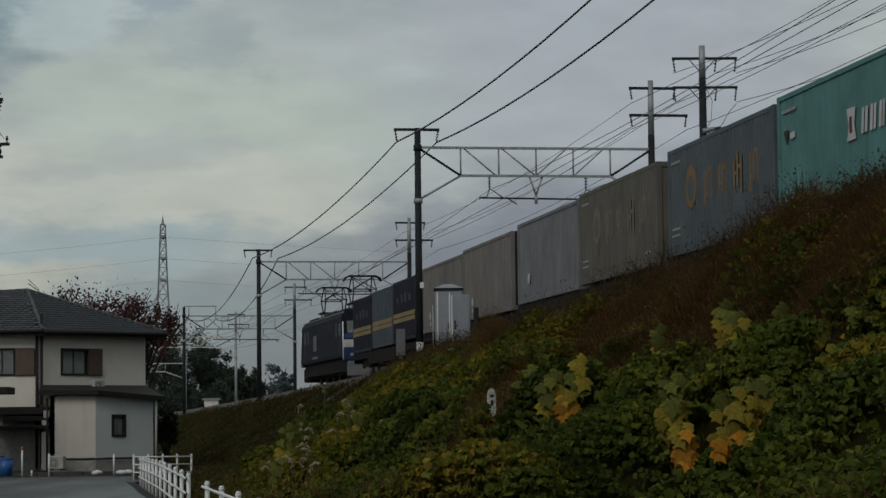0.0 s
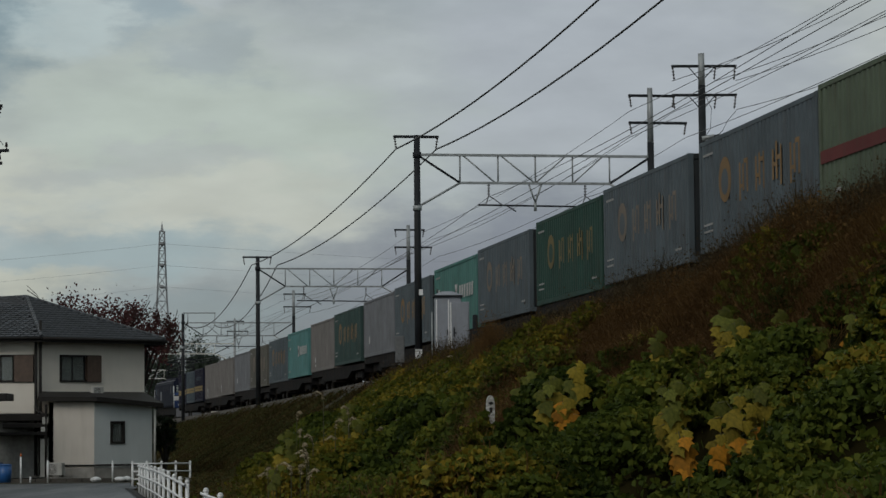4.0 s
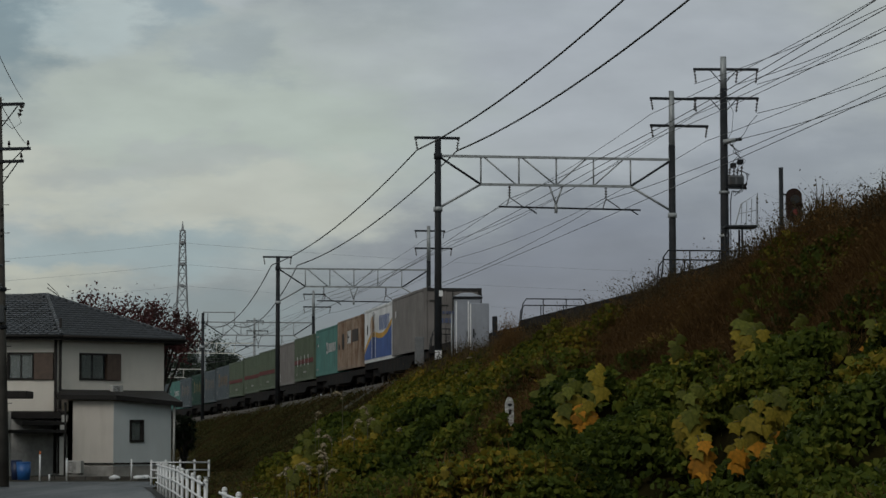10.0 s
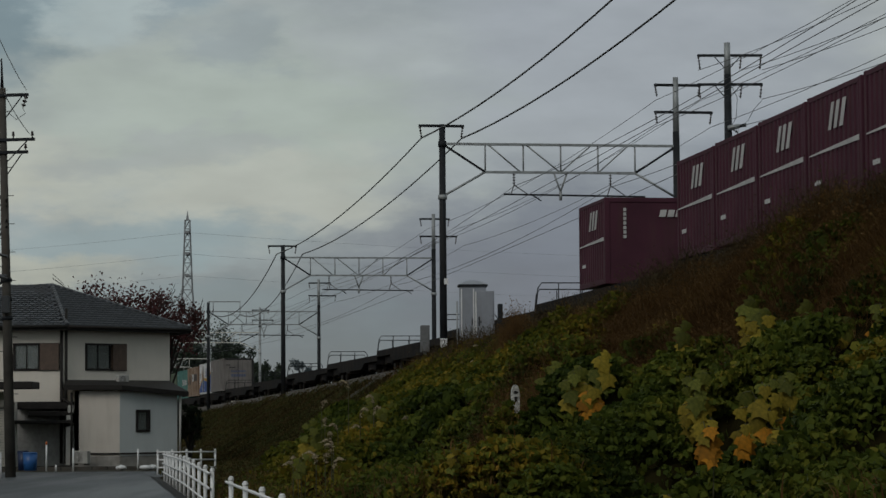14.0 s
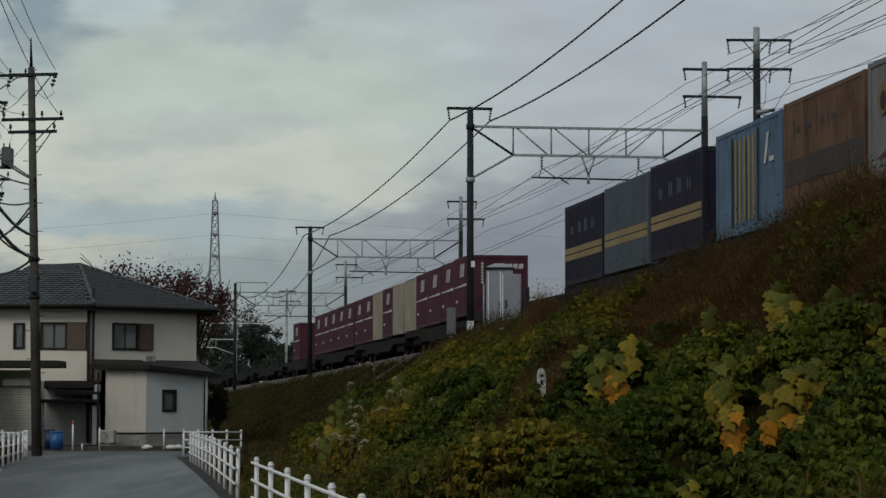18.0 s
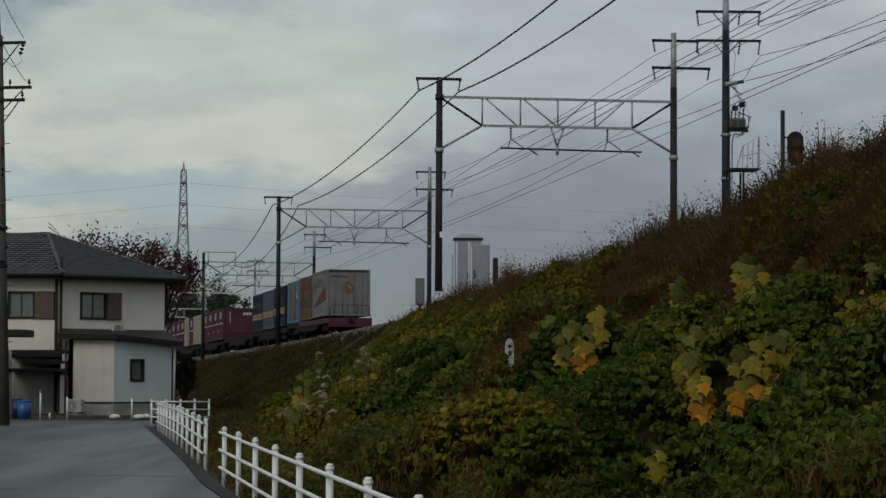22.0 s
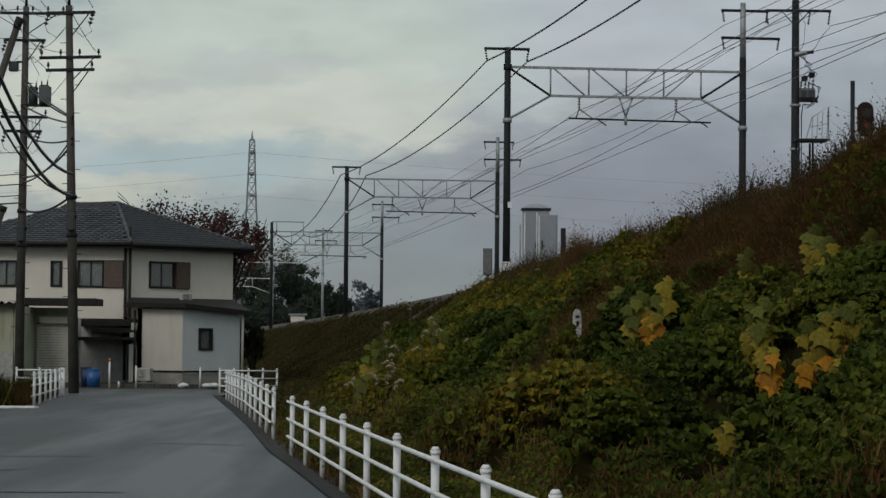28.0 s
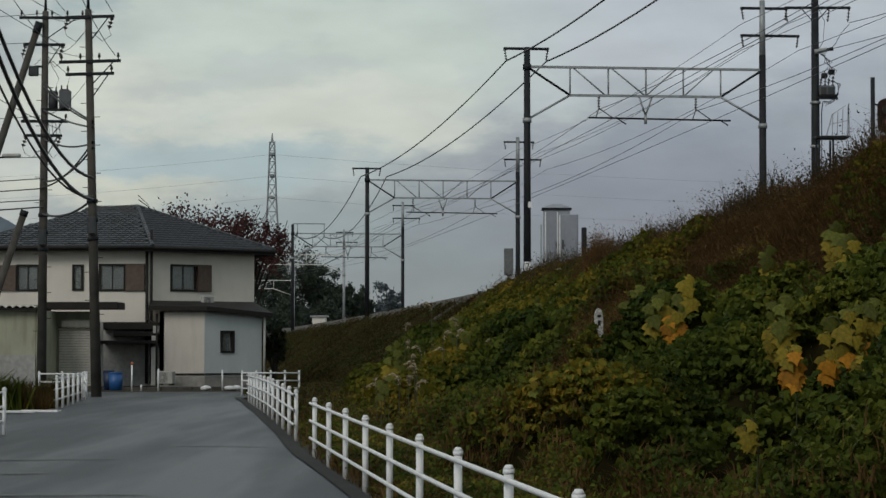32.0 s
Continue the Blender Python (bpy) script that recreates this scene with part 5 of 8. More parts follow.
def rib_wall(length, height, pitch, depth, x, out):
    """A ribbed side panel in the plane x, ribs standing out towards out (-1 or 1)."""
    bm = bmesh.new()
    n = max(2, int(round((length - 0.3) / pitch)))
    prof = []
    for i in range(n):
        y0 = -0.15 - (length - 0.3) * i / n
        p = (length - 0.3) / n
        prof += [(y0, 0), (y0 - 0.42 * p, 0), (y0 - 0.52 * p, depth), (y0 - 0.9 * p, depth)]
    prof.append((-length + 0.15, 0))
    lo = [bm.verts.new((x + out * d, y, 0.16)) for y, d in prof]
    hi = [bm.verts.new((x + out * d, y, height - 0.12)) for y, d in prof]
    for i in range(len(prof) - 1):
        bm.faces.new((lo[i], hi[i], hi[i + 1], lo[i + 1]) if out < 0 else (lo[i], lo[i + 1], hi[i + 1], hi[i]))
    return bm


def mark(root, mat, y0, y1, z0, z1, name="marking", label=""):
    """A painted patch on the side that faces the lane, given by its ends along the container and its heights."""
    part(name, box(-1.2585, -1.2545, -y1, -y0, z0, z1), mat, root, label)


def disc(root, mat, y, z, r, name="emblem", end=None, label=""):
    bm = bmesh.new()
    if end is None:
        add_tube(bm, (-1.2545, -y, z), (-1.2600 - 0.002 * (r < 0.4), -y, z), r, n=20)
    else:
        add_tube(bm, (y, -end - 0.012, z), (y, -end - 0.026, z), r, n=20)
    part(name, bm, mat, root, label)


def slanted(root, mat, pts, name="marking", label=""):
    """A flat painted shape on the side, corners given as (along, height)."""
    bm = bmesh.new()
    a = [bm.verts.new((-1.2605, -y, z)) for y, z in pts]
    b = [bm.verts.new((-1.2545, -y, z)) for y, z in pts]
    bm.faces.new(a)
    n = len(a)
    for i in range(n):
        bm.faces.new((a[i], b[i], b[(i + 1) % n], a[(i + 1) % n]))
    bmesh.ops.recalc_face_normals(bm, faces=bm.faces)
    part(name, bm, mat, root, label)


def slanted_cut(root, mat, pts):
    """The open middle of a lettering block."""
    bm = bmesh.new()
    bm.faces.new([bm.verts.new((-1.2625, -y, z)) for y, z in pts])
    part("block_centre", bm, mat, root)


def container(s0, length, height, mat, label, pitch=0.28, depth=0.03, doors=True, group="containers of the train", rim=None, rear=None):
    # rear ends at a gap get the painted shade instead of the body colour
    if rim is None and group == "containers of the train" and mat not in (TEAL, DEEP_TEAL, MOSS, PINE, WORN_PINE, WORN_OLIVE):
        rim = rear = SHADED_END
    root = thing("freight_container", line_pose(along(s0, 0), 0, 1.0), label, "container", group)
    L, H = length, height
    for out in (-1, 1):
        part("side_panel", rib_wall(L, H, pitch, depth, out * 1.215, out), mat, root)
    bm = bmesh.new()
    for i in range(int(L / 0.6)):
        y = -0.2 - i * 0.6
        add_box(bm, -1.12, 1.12, y - 0.3, y, H - 0.05, H - 0.03)
    add_box(bm, -1.19, 1.19, -L + 0.04, -0.04, H - 0.09, H - 0.05)
    part("roof", bm, mat, root)
    part("floor", box(-1.19, 1.19, -L + 0.04, -0.04, 0.04, 0.15), UNDERFRAME, root)
    part("front_wall", box(-1.14, 1.14, -0.07, -0.03, 0.12, H - 0.1), mat, root)
    for x in (-1, 1):
        for y in (-0.15, -L):
            part("corner_post", box(x * 1.25 if x < 0 else 1.10, -1.10 if x < 0 else 1.25, y, y + 0.15, 0.0, H, 0.012), mat, root)
        part("top_rail", box(min(x * 1.25, x * 1.15), max(x * 1.25, x * 1.15), -L + 0.15, -0.15, H - 0.12, H - 0.01, 0.01), mat, root)
        part("bottom_rail", box(min(x * 1.25, x * 1.15), max(x * 1.25, x * 1.15), -L + 0.15, -0.15, 0.0, 0.16, 0.01), mat, root)
    part("end_header", box(-1.10, 1.10, -L, -L + 0.12, H - 0.14, H - 0.005, 0.01), rim or mat, root)
    part("end_sill", box(-1.10, 1.10, -L, -L + 0.12, 0.0, 0.15, 0.01), mat, root)
    if doors:
        for x0, x1 in ((-1.09, -0.008), (0.008, 1.09)):
            d = part("door", box(x0, x1, -L + 0.03, -L + 0.08, 0.16, H - 0.15, 0.008), rear or mat, root)
            for f in (0.3, 0.72):
                x = x0 + (x1 - x0) * f
                part("lock_rod", tube((x, -L + 0.005, 0.14), (x, -L + 0.005, H - 0.12), 0.018, n=6), rear or mat, d)
    else:
        part("end_wall", box(-1.10, 1.10, -L + 0.03, -L + 0.08, 0.15, H - 0.14), mat, root)
    TRAIN.append((root, s0, 1.0))
    return root


LONG, HIGH = 9.3, 2.63


def taupe(s0):
    c = container(s0, LONG, HIGH, TAUPE, "plain taupe ribbed freight container, road-stained", 0.36, 0.018)
    disc(c, M_WHITE, 2.0, 0.62, 0.16, label="small white oval mark")
    mark(c, M_WHITE, 1.9, 2.15, 0.25, 0.40)


def grey(s0):
    c = container(s0, LONG, HIGH, GREYP, "light grey smooth-sided freight container", 0.36, 0.015)
    disc(c, M_WHITE, 1.9, 0.75, 0.17, label="small white oval mark")


def orange_bars(c, z0, z1, ys, w=0.75, mat=M_ORANGE):
    for k, y in enumerate(ys):
        up = 0.10 * ((k * 7) % 3 - 1)
        mark(c, mat, y, y + 0.12, z0 + up, z1 - 0.05)
        mark(c, mat, y + 0.27, y + 0.39, z0 + 0.1, z1 + up)
        mark(c, mat, y + w - 0.15, y + w - 0.05, z0 - up * 0.5, z1)
        mark(c, mat, y + 0.12, y + 0.27, z0 + 0.28 + up, z0 + 0.36 + up)
        mark(c, mat, y + 0.39, y + w - 0.15, z1 - 0.2 - up, z1 - 0.1 - up)


def emblem_container(s0, mat, label, faded=False):
    c = container(s0, LONG, HIGH, mat, label, 0.30, 0.04)
    worn = FADED_PINE if mat is PINE else FADED_SLATE
    ink = worn if faded else WORN_ORANGE
    disc(c, ink, 2.3, 1.55, 0.52, label="worn round emblem")
    disc(c, mat, 2.3, 1.50, 0.30, label="inner ring")
    orange_bars(c, 1.05, 1.85, (3.5, 4.8, 6.1, 7.4), 0.75, ink)
    mark(c, M_PALE, 0.4, 1.3, 2.24, 2.30)
    mark(c, M_PALE, 0.4, 1.2, 0.62, 0.67)
    mark(c, M_PALE, 0.4, 1.2, 0.46, 0.51)
    mark(c, M_PALE, 8.0, 8.6, 0.36, 0.42)


def teal_container(s0, base=None):
    base = base or TEAL
    c = container(s0, LONG, HIGH, base, "teal freight container with white block lettering shapes", 0.42, 0.012)
    slanted(c, M_WHITE, ((4.75, 1.16), (5.3, 1.16), (5.2, 1.45), (5.3, 1.78), (4.75, 1.78), (4.9, 1.45)), "badge_bar")
    slanted_cut(c, M_RED, ((4.92, 1.30), (5.08, 1.30), (5.08, 1.62), (4.92, 1.62)))
    for i in range(6):
        y = 5.62 + 0.52 * i
        for dy, w in ((0.0, 0.13), (0.2, 0.15 - 0.03 * (i % 3))):
            slanted(c, M_WHITE, ((y + dy, 1.22), (y + dy + w, 1.22), (y + dy + w + 0.08, 1.70), (y + dy + 0.08, 1.70)), "lettering_bar", "white bar in place of lettering")
    mark(c, M_PALE, 0.4, 1.4, 2.22, 2.29)
    slanted(c, M_DARK, ((0.5, 1.85), (0.9, 1.85), (0.7, 1.55)))
    mark(c, M_WHITE, 0.95, 1.3, 1.65, 1.78)
    mark(c, M_PALE, 0.4, 1.3, 0.34, 0.42)


def moss_container(s0, lettered=False):
    c = container(s0, LONG, HIGH, MOSS, "faded green ribbed container with a red band", 0.30, 0.025)
    mark(c, M_RED, 0.12, LONG - 0.12, 1.02, 1.28, "band", "red painted band")
    part("band", box(-1.1, 1.1, -LONG - 0.012, -LONG + 0.01, 1.02, 1.28), M_RED, c, "red painted band")
    if lettered:
        for y in (1.6, 3.2, 5.0, 6.7):
            mark(c, M_WHITE, y, y + 0.28, 0.9, 1.5)
    mark(c, M_PALE, 4.6, 6.0, 0.46, 0.56)
    mark(c, M_PALE, 1.0, 1.4, 0.38, 0.46)


def copper_container(s0):
    c = container(s0, LONG, HIGH, COPPER, "rusty copper-brown ribbed freight container", 0.26, 0.036, rim=RUST_DARK, rear=RUST_DARK)
    disc(c, M_DARK, 2.4, 1.5, 0.45, label="dark round emblem")
    mark(c, M_BROWN, 5.9, 8.2, 1.35, 1.98, "panel", "dark sign panel")
    bm = box(-1.2625, -1.2590, -5.5, -4.1, 1.33, 1.98)
    part("plate", bm, M_WHITE, c, "white plate with dark bars")
    part("bar", box(-1.2655, -1.2630, -4.25, -4.1, 1.42, 1.86), M_DARK, c)
    part("bar", box(-1.2655, -1.2630, -4.8, -4.35, 1.60, 1.72), M_DARK, c)
    mark(c, M_DARK, 0.6, 1.1, 1.1, 1.4)


def white_container(s0):
    c = container(s0, LONG, HIGH, WHITEC, "white container with blue base and golden wave", 0.42, 0.012)
    n = 16
    low = [(0.13 + (LONG - 0.26) * i / n, float(np.interp(i / n, (0, 0.12, 0.25, 0.38, 0.55, 0.7, 0.85, 1), (0.45, 0.85, 1.18, 1.22, 1.08, 1.08, 1.25, 1.62)))) for i in range(n + 1)]
    for i in range(n):
        (ya, za), (yb, zb) = low[i], low[i + 1]
        slanted(c, M_BLUE, ((ya, 0.17), (yb, 0.17), (yb, zb), (ya, za)), "blue_base")
        slanted(c, M_GOLD, ((ya, za), (yb, zb), (yb, zb + 0.24), (ya, za + 0.24)), "golden_wave")
    bm = bmesh.new()
    add_tube(bm, (-1.2615, -2.75, 1.72), (-1.2660, -2.75, 1.72), 0.52, n=24)
    part("emblem", bm, M_ORANGE, c, "orange round emblem")
    for y0, y1, z0, z1 in ((2.7, 2.78, 0.2, 2.36), (3.9, 3.98, 0.2, 2.36), (2.78, 3.9, 2.28, 2.36)):
        part("door_frame", box(-1.278, -1.264, -y1, -y0, z0, z1), WHITEC, c, "white side door frame")
    for i in range(6):
        y = 5.1 + 0.58 * i
        for dy, w in ((0.0, 0.11), (0.25, 0.13 - 0.03 * (i % 3))):
            slanted(c, M_BLUE, ((y + dy, 1.45), (y + dy + w, 1.45), (y + dy + w + 0.10, 2.15), (y + dy + 0.10, 2.15)), "lettering_bar", "blue bar in place of lettering")
    for y in (3.15, 3.5):
        part("lock_rod", box(-1.285, -1.268, -y - 0.04, -y, 0.2, 2.4), M_DARK, c)
    mark(c, M_DARK, 0.9, 1.15, 1.4, 1.85)


def end_lettered(s0):
    c = container(s0, LONG, HIGH, TAUPE, "taupe freight container with double rear doors and blue lettering bars", 0.36, 0.018, rim=M_DARK, rear=TAUPE)
    disc(c, M_WHITE, 1.2, 1.85, 0.17)
    for i in range(9):
        x = -0.58 + 0.135 * i
        part("lettering", box(x, x + 0.095, -LONG - 0.012, -LONG + 0.029, 1.52, 1.64), M_DULL_BLUE, c, "faded blue-grey lettering bar")
    for i in range(6):
        x = -0.55 + 0.2 * i
        part("lettering", box(x, x + 0.15, -LONG - 0.012, -LONG + 0.029, 1.14, 1.34), M_DULL_BLUE, c, "faded blue lettering bar")
    for k, (x0, x1) in enumerate(((-1.0, -0.62), (-0.72, -0.2))):
        part("lettering", box(x0, x1, -LONG - 0.012, -LONG + 0.029, 2.06 - 0.2 * k, 2.11 - 0.2 * k), M_DARK, c)
    part("gasket", box(-0.02, 0.02, -LONG - 0.004, -LONG + 0.028, 0.16, HIGH - 0.15), M_DARK, c, "dark seal between the doors")
    part("edge_trim", box(1.102, 1.252, -LONG - 0.006, -LONG - 0.001, 0.0, HIGH), M_DARK, c, "dark corner edge")


SHORT = 6.1


def banded(s0, mat, label):
    c = container(s0, SHORT, 2.6, mat, label, 0.2, 0.04, doors=False)
    mark(c, M_CREAM, 0.1, SHORT - 0.1, 0.80, 0.98, "band", "cream painted band")
    mark(c, M_CREAM, 0.1, SHORT - 0.1, 1.02, 1.20, "band", "cream painted band")
    for y, h in ((1.1, 0.3), (2.3, 0.38), (3.3, 0.42), (4.4, 0.34)):
        mark(c, STEELB, y, y + 0.12, 1.62, 1.62 + h, "letter_bar")
        mark(c, STEELB, y + 0.26, y + 0.40, 1.62, 1.58 + h, "letter_bar")
    disc(c, M_WHITE, 0.7, 2.1, 0.14, "plate", SHORT)


def sky_blue(s0):
    c = container(s0, SHORT, 2.6, SKYB, "faded sky-blue container with dull cream side ribs", 0.3, 0.03)
    for i in range(5):
        mark(c, M_CREAM, 1.9 + 0.42 * i, 2.10 + 0.42 * i, 0.3, 2.3, "rib", "dull cream rib")
    for y in (1.7, 4.1):
        part("door_edge", box(-1.29, -1.268, -y - 0.05, -y, 0.2, 2.4), M_DARK, c)
    slanted(c, M_WHITE, ((4.6, 1.5), (4.8, 1.5), (5.1, 2.2), (4.9, 2.2)), "letter_bar")
    slanted(c, M_WHITE, ((5.1, 1.5), (5.5, 1.5), (5.5, 1.62), (5.1, 1.62)), "letter_bar")


def rust_brown(s0):
    c = container(s0, SHORT, 2.6, TAN, "rust-brown container with a dark band", 0.22, 0.038, rim=RUST_DARK, rear=RUST_DARK)
    mark(c, M_BROWN, 0.1, SHORT - 0.1, 0.72, 1.28, "band", "dark faded band")
    for i in range(4):
        mark(c, M_BROWN, 0.8 + 0.9 * i, 0.92 + 0.9 * i, 1.75, 2.15, "letter_bar")
        mark(c, M_BROWN, 1.05 + 0.9 * i, 1.35 + 0.9 * i, 1.86, 1.98, "letter_bar")


def silver_tail(s0):
    c = container(s0, SHORT, 2.6, SILVER, "silver-grey container with a red wedge and golden rear disc", 0.3, 0.014, rim=M_BROWN, rear=SILVER)
    slanted(c, M_RED, ((0.5, 0.62), (5.95, 0.95), (5.95, 1.75)), "wedge", "red painted wedge")
    slanted(c, M_WHITE, ((3.6, 0.82), (5.95, 0.95), (5.95, 1.02), (3.6, 0.88)), "stripe")
    disc(c, M_OCHRE, 1.0, 1.80, 0.33)
    disc(c, M_BROWN, 1.05, 1.75, 0.2)
    for i in range(4):
        mark(c, SLATE, 2.1 + 0.5 * i, 2.2 + 0.5 * i, 1.75, 2.15, "letter_bar")
        mark(c, SLATE, 2.28 + 0.5 * i, 2.42 + 0.5 * i, 1.72, 2.12, "letter_bar")
    disc(c, M_OCHRE, -0.02, 1.62, 0.33, "emblem", SHORT, "dull golden round emblem on the doors")
    bm = bmesh.new()
    add_tube(bm, (0.02, -SHORT - 0.028, 1.60), (0.02, -SHORT - 0.040, 1.60), 0.21, n=9)
    part("emblem_shape", bm, TAN, c, "dark brown shape in the emblem")
    part("emblem_spot", box(-0.06, 0.06, -SHORT - 0.046, -SHORT - 0.041, 1.62, 1.72), M_PALE, c)
    part("emblem_spot", box(0.10, 0.16, -SHORT - 0.046, -SHORT - 0.041, 1.50, 1.66), M_PALE, c)
    for i in range(6):
        part("number_bar", box(-0.95 + 0.15 * i, -0.86 + 0.15 * i, -SHORT - 0.012, -SHORT + 0.029, 2.18, 2.26), M_BROWN, c)


def small_box(s0, mat, label):
    c = container(s0, 3.7, 2.5, mat, label, 0.30, 0.035, doors=False, group="short containers of the train")
    if mat is MAROON:
        slanted(c, M_WHITE, ((0.15, 1.25), (3.55, 1.25), (3.55, 1.36), (0.15, 1.28)), "stripe", "thin white stripe")
        for y, w in ((1.50, 0.20), (1.86, 0.22), (2.26, 0.24)):
            slanted(c, M_WHITE, ((y, 1.66), (y + w, 1.66), (y + w + 0.26, 2.20), (y + 0.26, 2.20)), "logo_bar", "white slanted logo bar")
        mark(c, M_WHITE, 0.5, 0.95, 0.62, 0.72)
        # rear end: a logo shape and a column of small bars
        for x in (0.36, 0.60, 0.84):
            bm = bmesh.new()
            lo = [bm.verts.new((x + dx, y, z)) for y in (-3.72, -3.66) for dx, z in ((0.0, 1.94), (0.18, 1.94), (0.23, 2.14), (0.05, 2.14))]
            for q in ((0, 1, 2, 3), (7, 6, 5, 4), (0, 4, 5, 1), (1, 5, 6, 2), (2, 6, 7, 3), (3, 7, 4, 0)):
                bm.faces.new([lo[i] for i in q])
            part("logo_block", bm, M_WHITE, c, "white slanted logo block")
        for i in range(7):
            part("number_bar", box(-0.70, -0.62, -3.72, -3.66, 2.1 - 0.13 * i, 2.19 - 0.13 * i), M_WHITE, c)


# ---- flat wagons ----
def flat_wagon():
    root = thing("flat_wagon", line_pose(0, 0, 0), "dark flat container wagon with end handrails", "railway wagon", "wagons of the train")
    L = 19.6
    belly = [(0, 0.70), (-4.4, 0.70), (-5.4, 0.40), (-14.2, 0.40), (-15.2, 0.70), (-L, 0.70), (-L, 0.99), (0, 0.99)]
    belly = [(max(-L + 0.065, min(-0.065, y)), z) for y, z in belly]
    for x in (-1.2, 1.04):
        bm = bmesh.new()
        a, b = [bm.verts.new((x, y, z)) for y, z in belly], [bm.verts.new((x + 0.16, y, z)) for y, z in belly]
        bm.faces.new(a)
        bm.faces.new(b[::-1])
        for i in range(8):
            bm.faces.new((a[i], b[i], b[(i + 1) % 8], a[(i + 1) % 8]))
        bmesh.ops.recalc_face_normals(bm, faces=bm.faces)
        part("side_sill", bm, UNDERFRAME, root)
    part("deck", box(-1.03, 1.03, -L + 0.07, -0.07, 0.90, 0.97), UNDERFRAME, root)
    for y in (-L, -0.06):
        part("end_beam", box(-1.2, 1.2, y, y + 0.06, 0.52, 0.985, 0.01), UNDERFRAME, root)
    bm = bmesh.new()
    v = [(-0.5, 0.74), (-4.2, 0.74), (-5.6, 0.36), (-14.0, 0.36), (-15.4, 0.74), (-19.1, 0.74), (-19.1, 0.9), (-0.5, 0.9)]
    for x0, x1 in ((-0.35, -0.2), (0.2, 0.35)):
        a, b = [bm.verts.new((x0, y, z)) for y, z in v], [bm.verts.new((x1, y, z)) for y, z in v]
        bm.faces.new(a)
        bm.faces.new(b[::-1])
        for i in range(8):
            bm.faces.new((a[i], b[i], b[(i + 1) % 8], a[(i + 1) % 8]))
    bmesh.ops.recalc_face_normals(bm, faces=bm.faces)
    part("centre_beam", bm, UNDERFRAME, root)
    part("equipment_box", box(-1.1, -0.5, -9.0, -7.6, 0.32, 0.74, 0.02), WHEEL_STEEL, root, "dull brake equipment box")
    part("air_tank", tube((0.75, -11.2, 0.55), (0.75, -12.8, 0.55), 0.2, n=12), UNDERFRAME, root)
    for y in (0.0, -L):
        e = part("coupler", box(-0.12, 0.12, y - 0.35 if y < 0 else y, y if y < 0 else y + 0.35, 0.74, 0.98, 0.03), UNDERFRAME, root)
    for y in (-0.12, -L + 0.12):
        bm = bmesh.new()
        add_line(bm, [(-1.16, y, 0.98), (-1.10, y, 1.55), (-0.98, y, 1.72), (0.98, y, 1.72), (1.10, y, 1.55), (1.16, y, 0.98)], 0.022, 6)
        h = part("handrail", bm, STEEL_DARK, root)
        for x in (-0.4, 0.4):
            part("rail_post", tube((x, y, 0.98), (x, y, 1.72), 0.018, n=6), STEEL_DARK, h)
    for yc in (-2.9, -16.7):
        bm = bmesh.new()
        for x in (-1.02, 0.94):
            add_box(bm, x, x + 0.08, yc - 1.3, yc + 1.3, 0.34, 0.66, 0.02)
            for dy in (-0.95, 0.95):
                add_box(bm, x - 0.02, x + 0.1, yc + dy - 0.18, yc + dy + 0.18, 0.26, 0.62, 0.03)
        add_box(bm, -0.95, 0.95, yc - 0.2, yc + 0.2, 0.4, 0.74)
        b = part("bogie", bm, UNDERFRAME, root)
        for dy in (-0.95, 0.95):
            for x in (-0.60, 0.52):
                part("wheel", tube((x, yc + dy, 0.41), (x + 0.09, yc + dy, 0.41), 0.41, n=18), WHEEL_STEEL, b)
            part("axle", tube((-0.9, yc + dy, 0.41), (0.9, yc + dy, 0.41), 0.07, n=8), UNDERFRAME, b)
    return root


LOADED = [271.75 - 20.165 * i + 0.13 * max(0, i - 6) for i in range(12)]
WAGONS = [292.6] + LOADED + [30.3, 10.2, -10.0, -30.1, -50.2, -70.2, -90.2, -110.0, -130.0, -150.0, -170.0, -189.8, -210.2]


def build_wagons():
    first = flat_wagon()
    for i, s0 in enumerate(WAGONS):
        w = first if i == 0 else copy_thing(first, Matrix.Identity(4))
        w.matrix_world = line_pose(along(s0 + 0.15, 0))
        TRAIN.append((w, s0 + 0.15, 0.0))
    # the last wagon is painted red-brown along its sill and end
    part("end_panel", box(-1.22, 1.22, -19.72, -19.605, 0.5, 1.0, 0.01), MAROON, w, "red-brown end panel")
    part("sill_panel", box(-1.235, -1.205, -19.6, -6.0, 0.72, 1.0), MAROON, w, "red-brown sill panel")


build_wagons()
SLATE_LABEL, PINE_LABEL = "slate-blue ribbed container with an orange emblem", "dark green ribbed container with an orange emblem"
PLAN = [
    (taupe, taupe), (grey, lambda s: emblem_container(s, WORN_OLIVE, "weathered olive-grey container with faded orange bars", True)),
    (lambda s: emblem_container(s, SLATE, SLATE_LABEL), lambda s: teal_container(s, DEEP_TEAL)), (taupe, lambda s: emblem_container(s, WORN_PINE, PINE_LABEL)),
    (grey, lambda s: emblem_container(s, SLATE, SLATE_LABEL)), (teal_container, lambda s: emblem_container(s, SLATE, "slate-blue container with faded orange bars", True)),
    (lambda s: emblem_container(s, PINE, "dark green ribbed container with faded orange bars", True), lambda s: emblem_container(s, SLATE, "slate-blue container with faded orange bars", True)),
    (lambda s: emblem_container(s, SLATE, SLATE_LABEL), moss_container), (moss_container, moss_container), (taupe, lambda s: moss_container(s, True)),
    (teal_container, copper_container), (white_container, end_lettered),
]
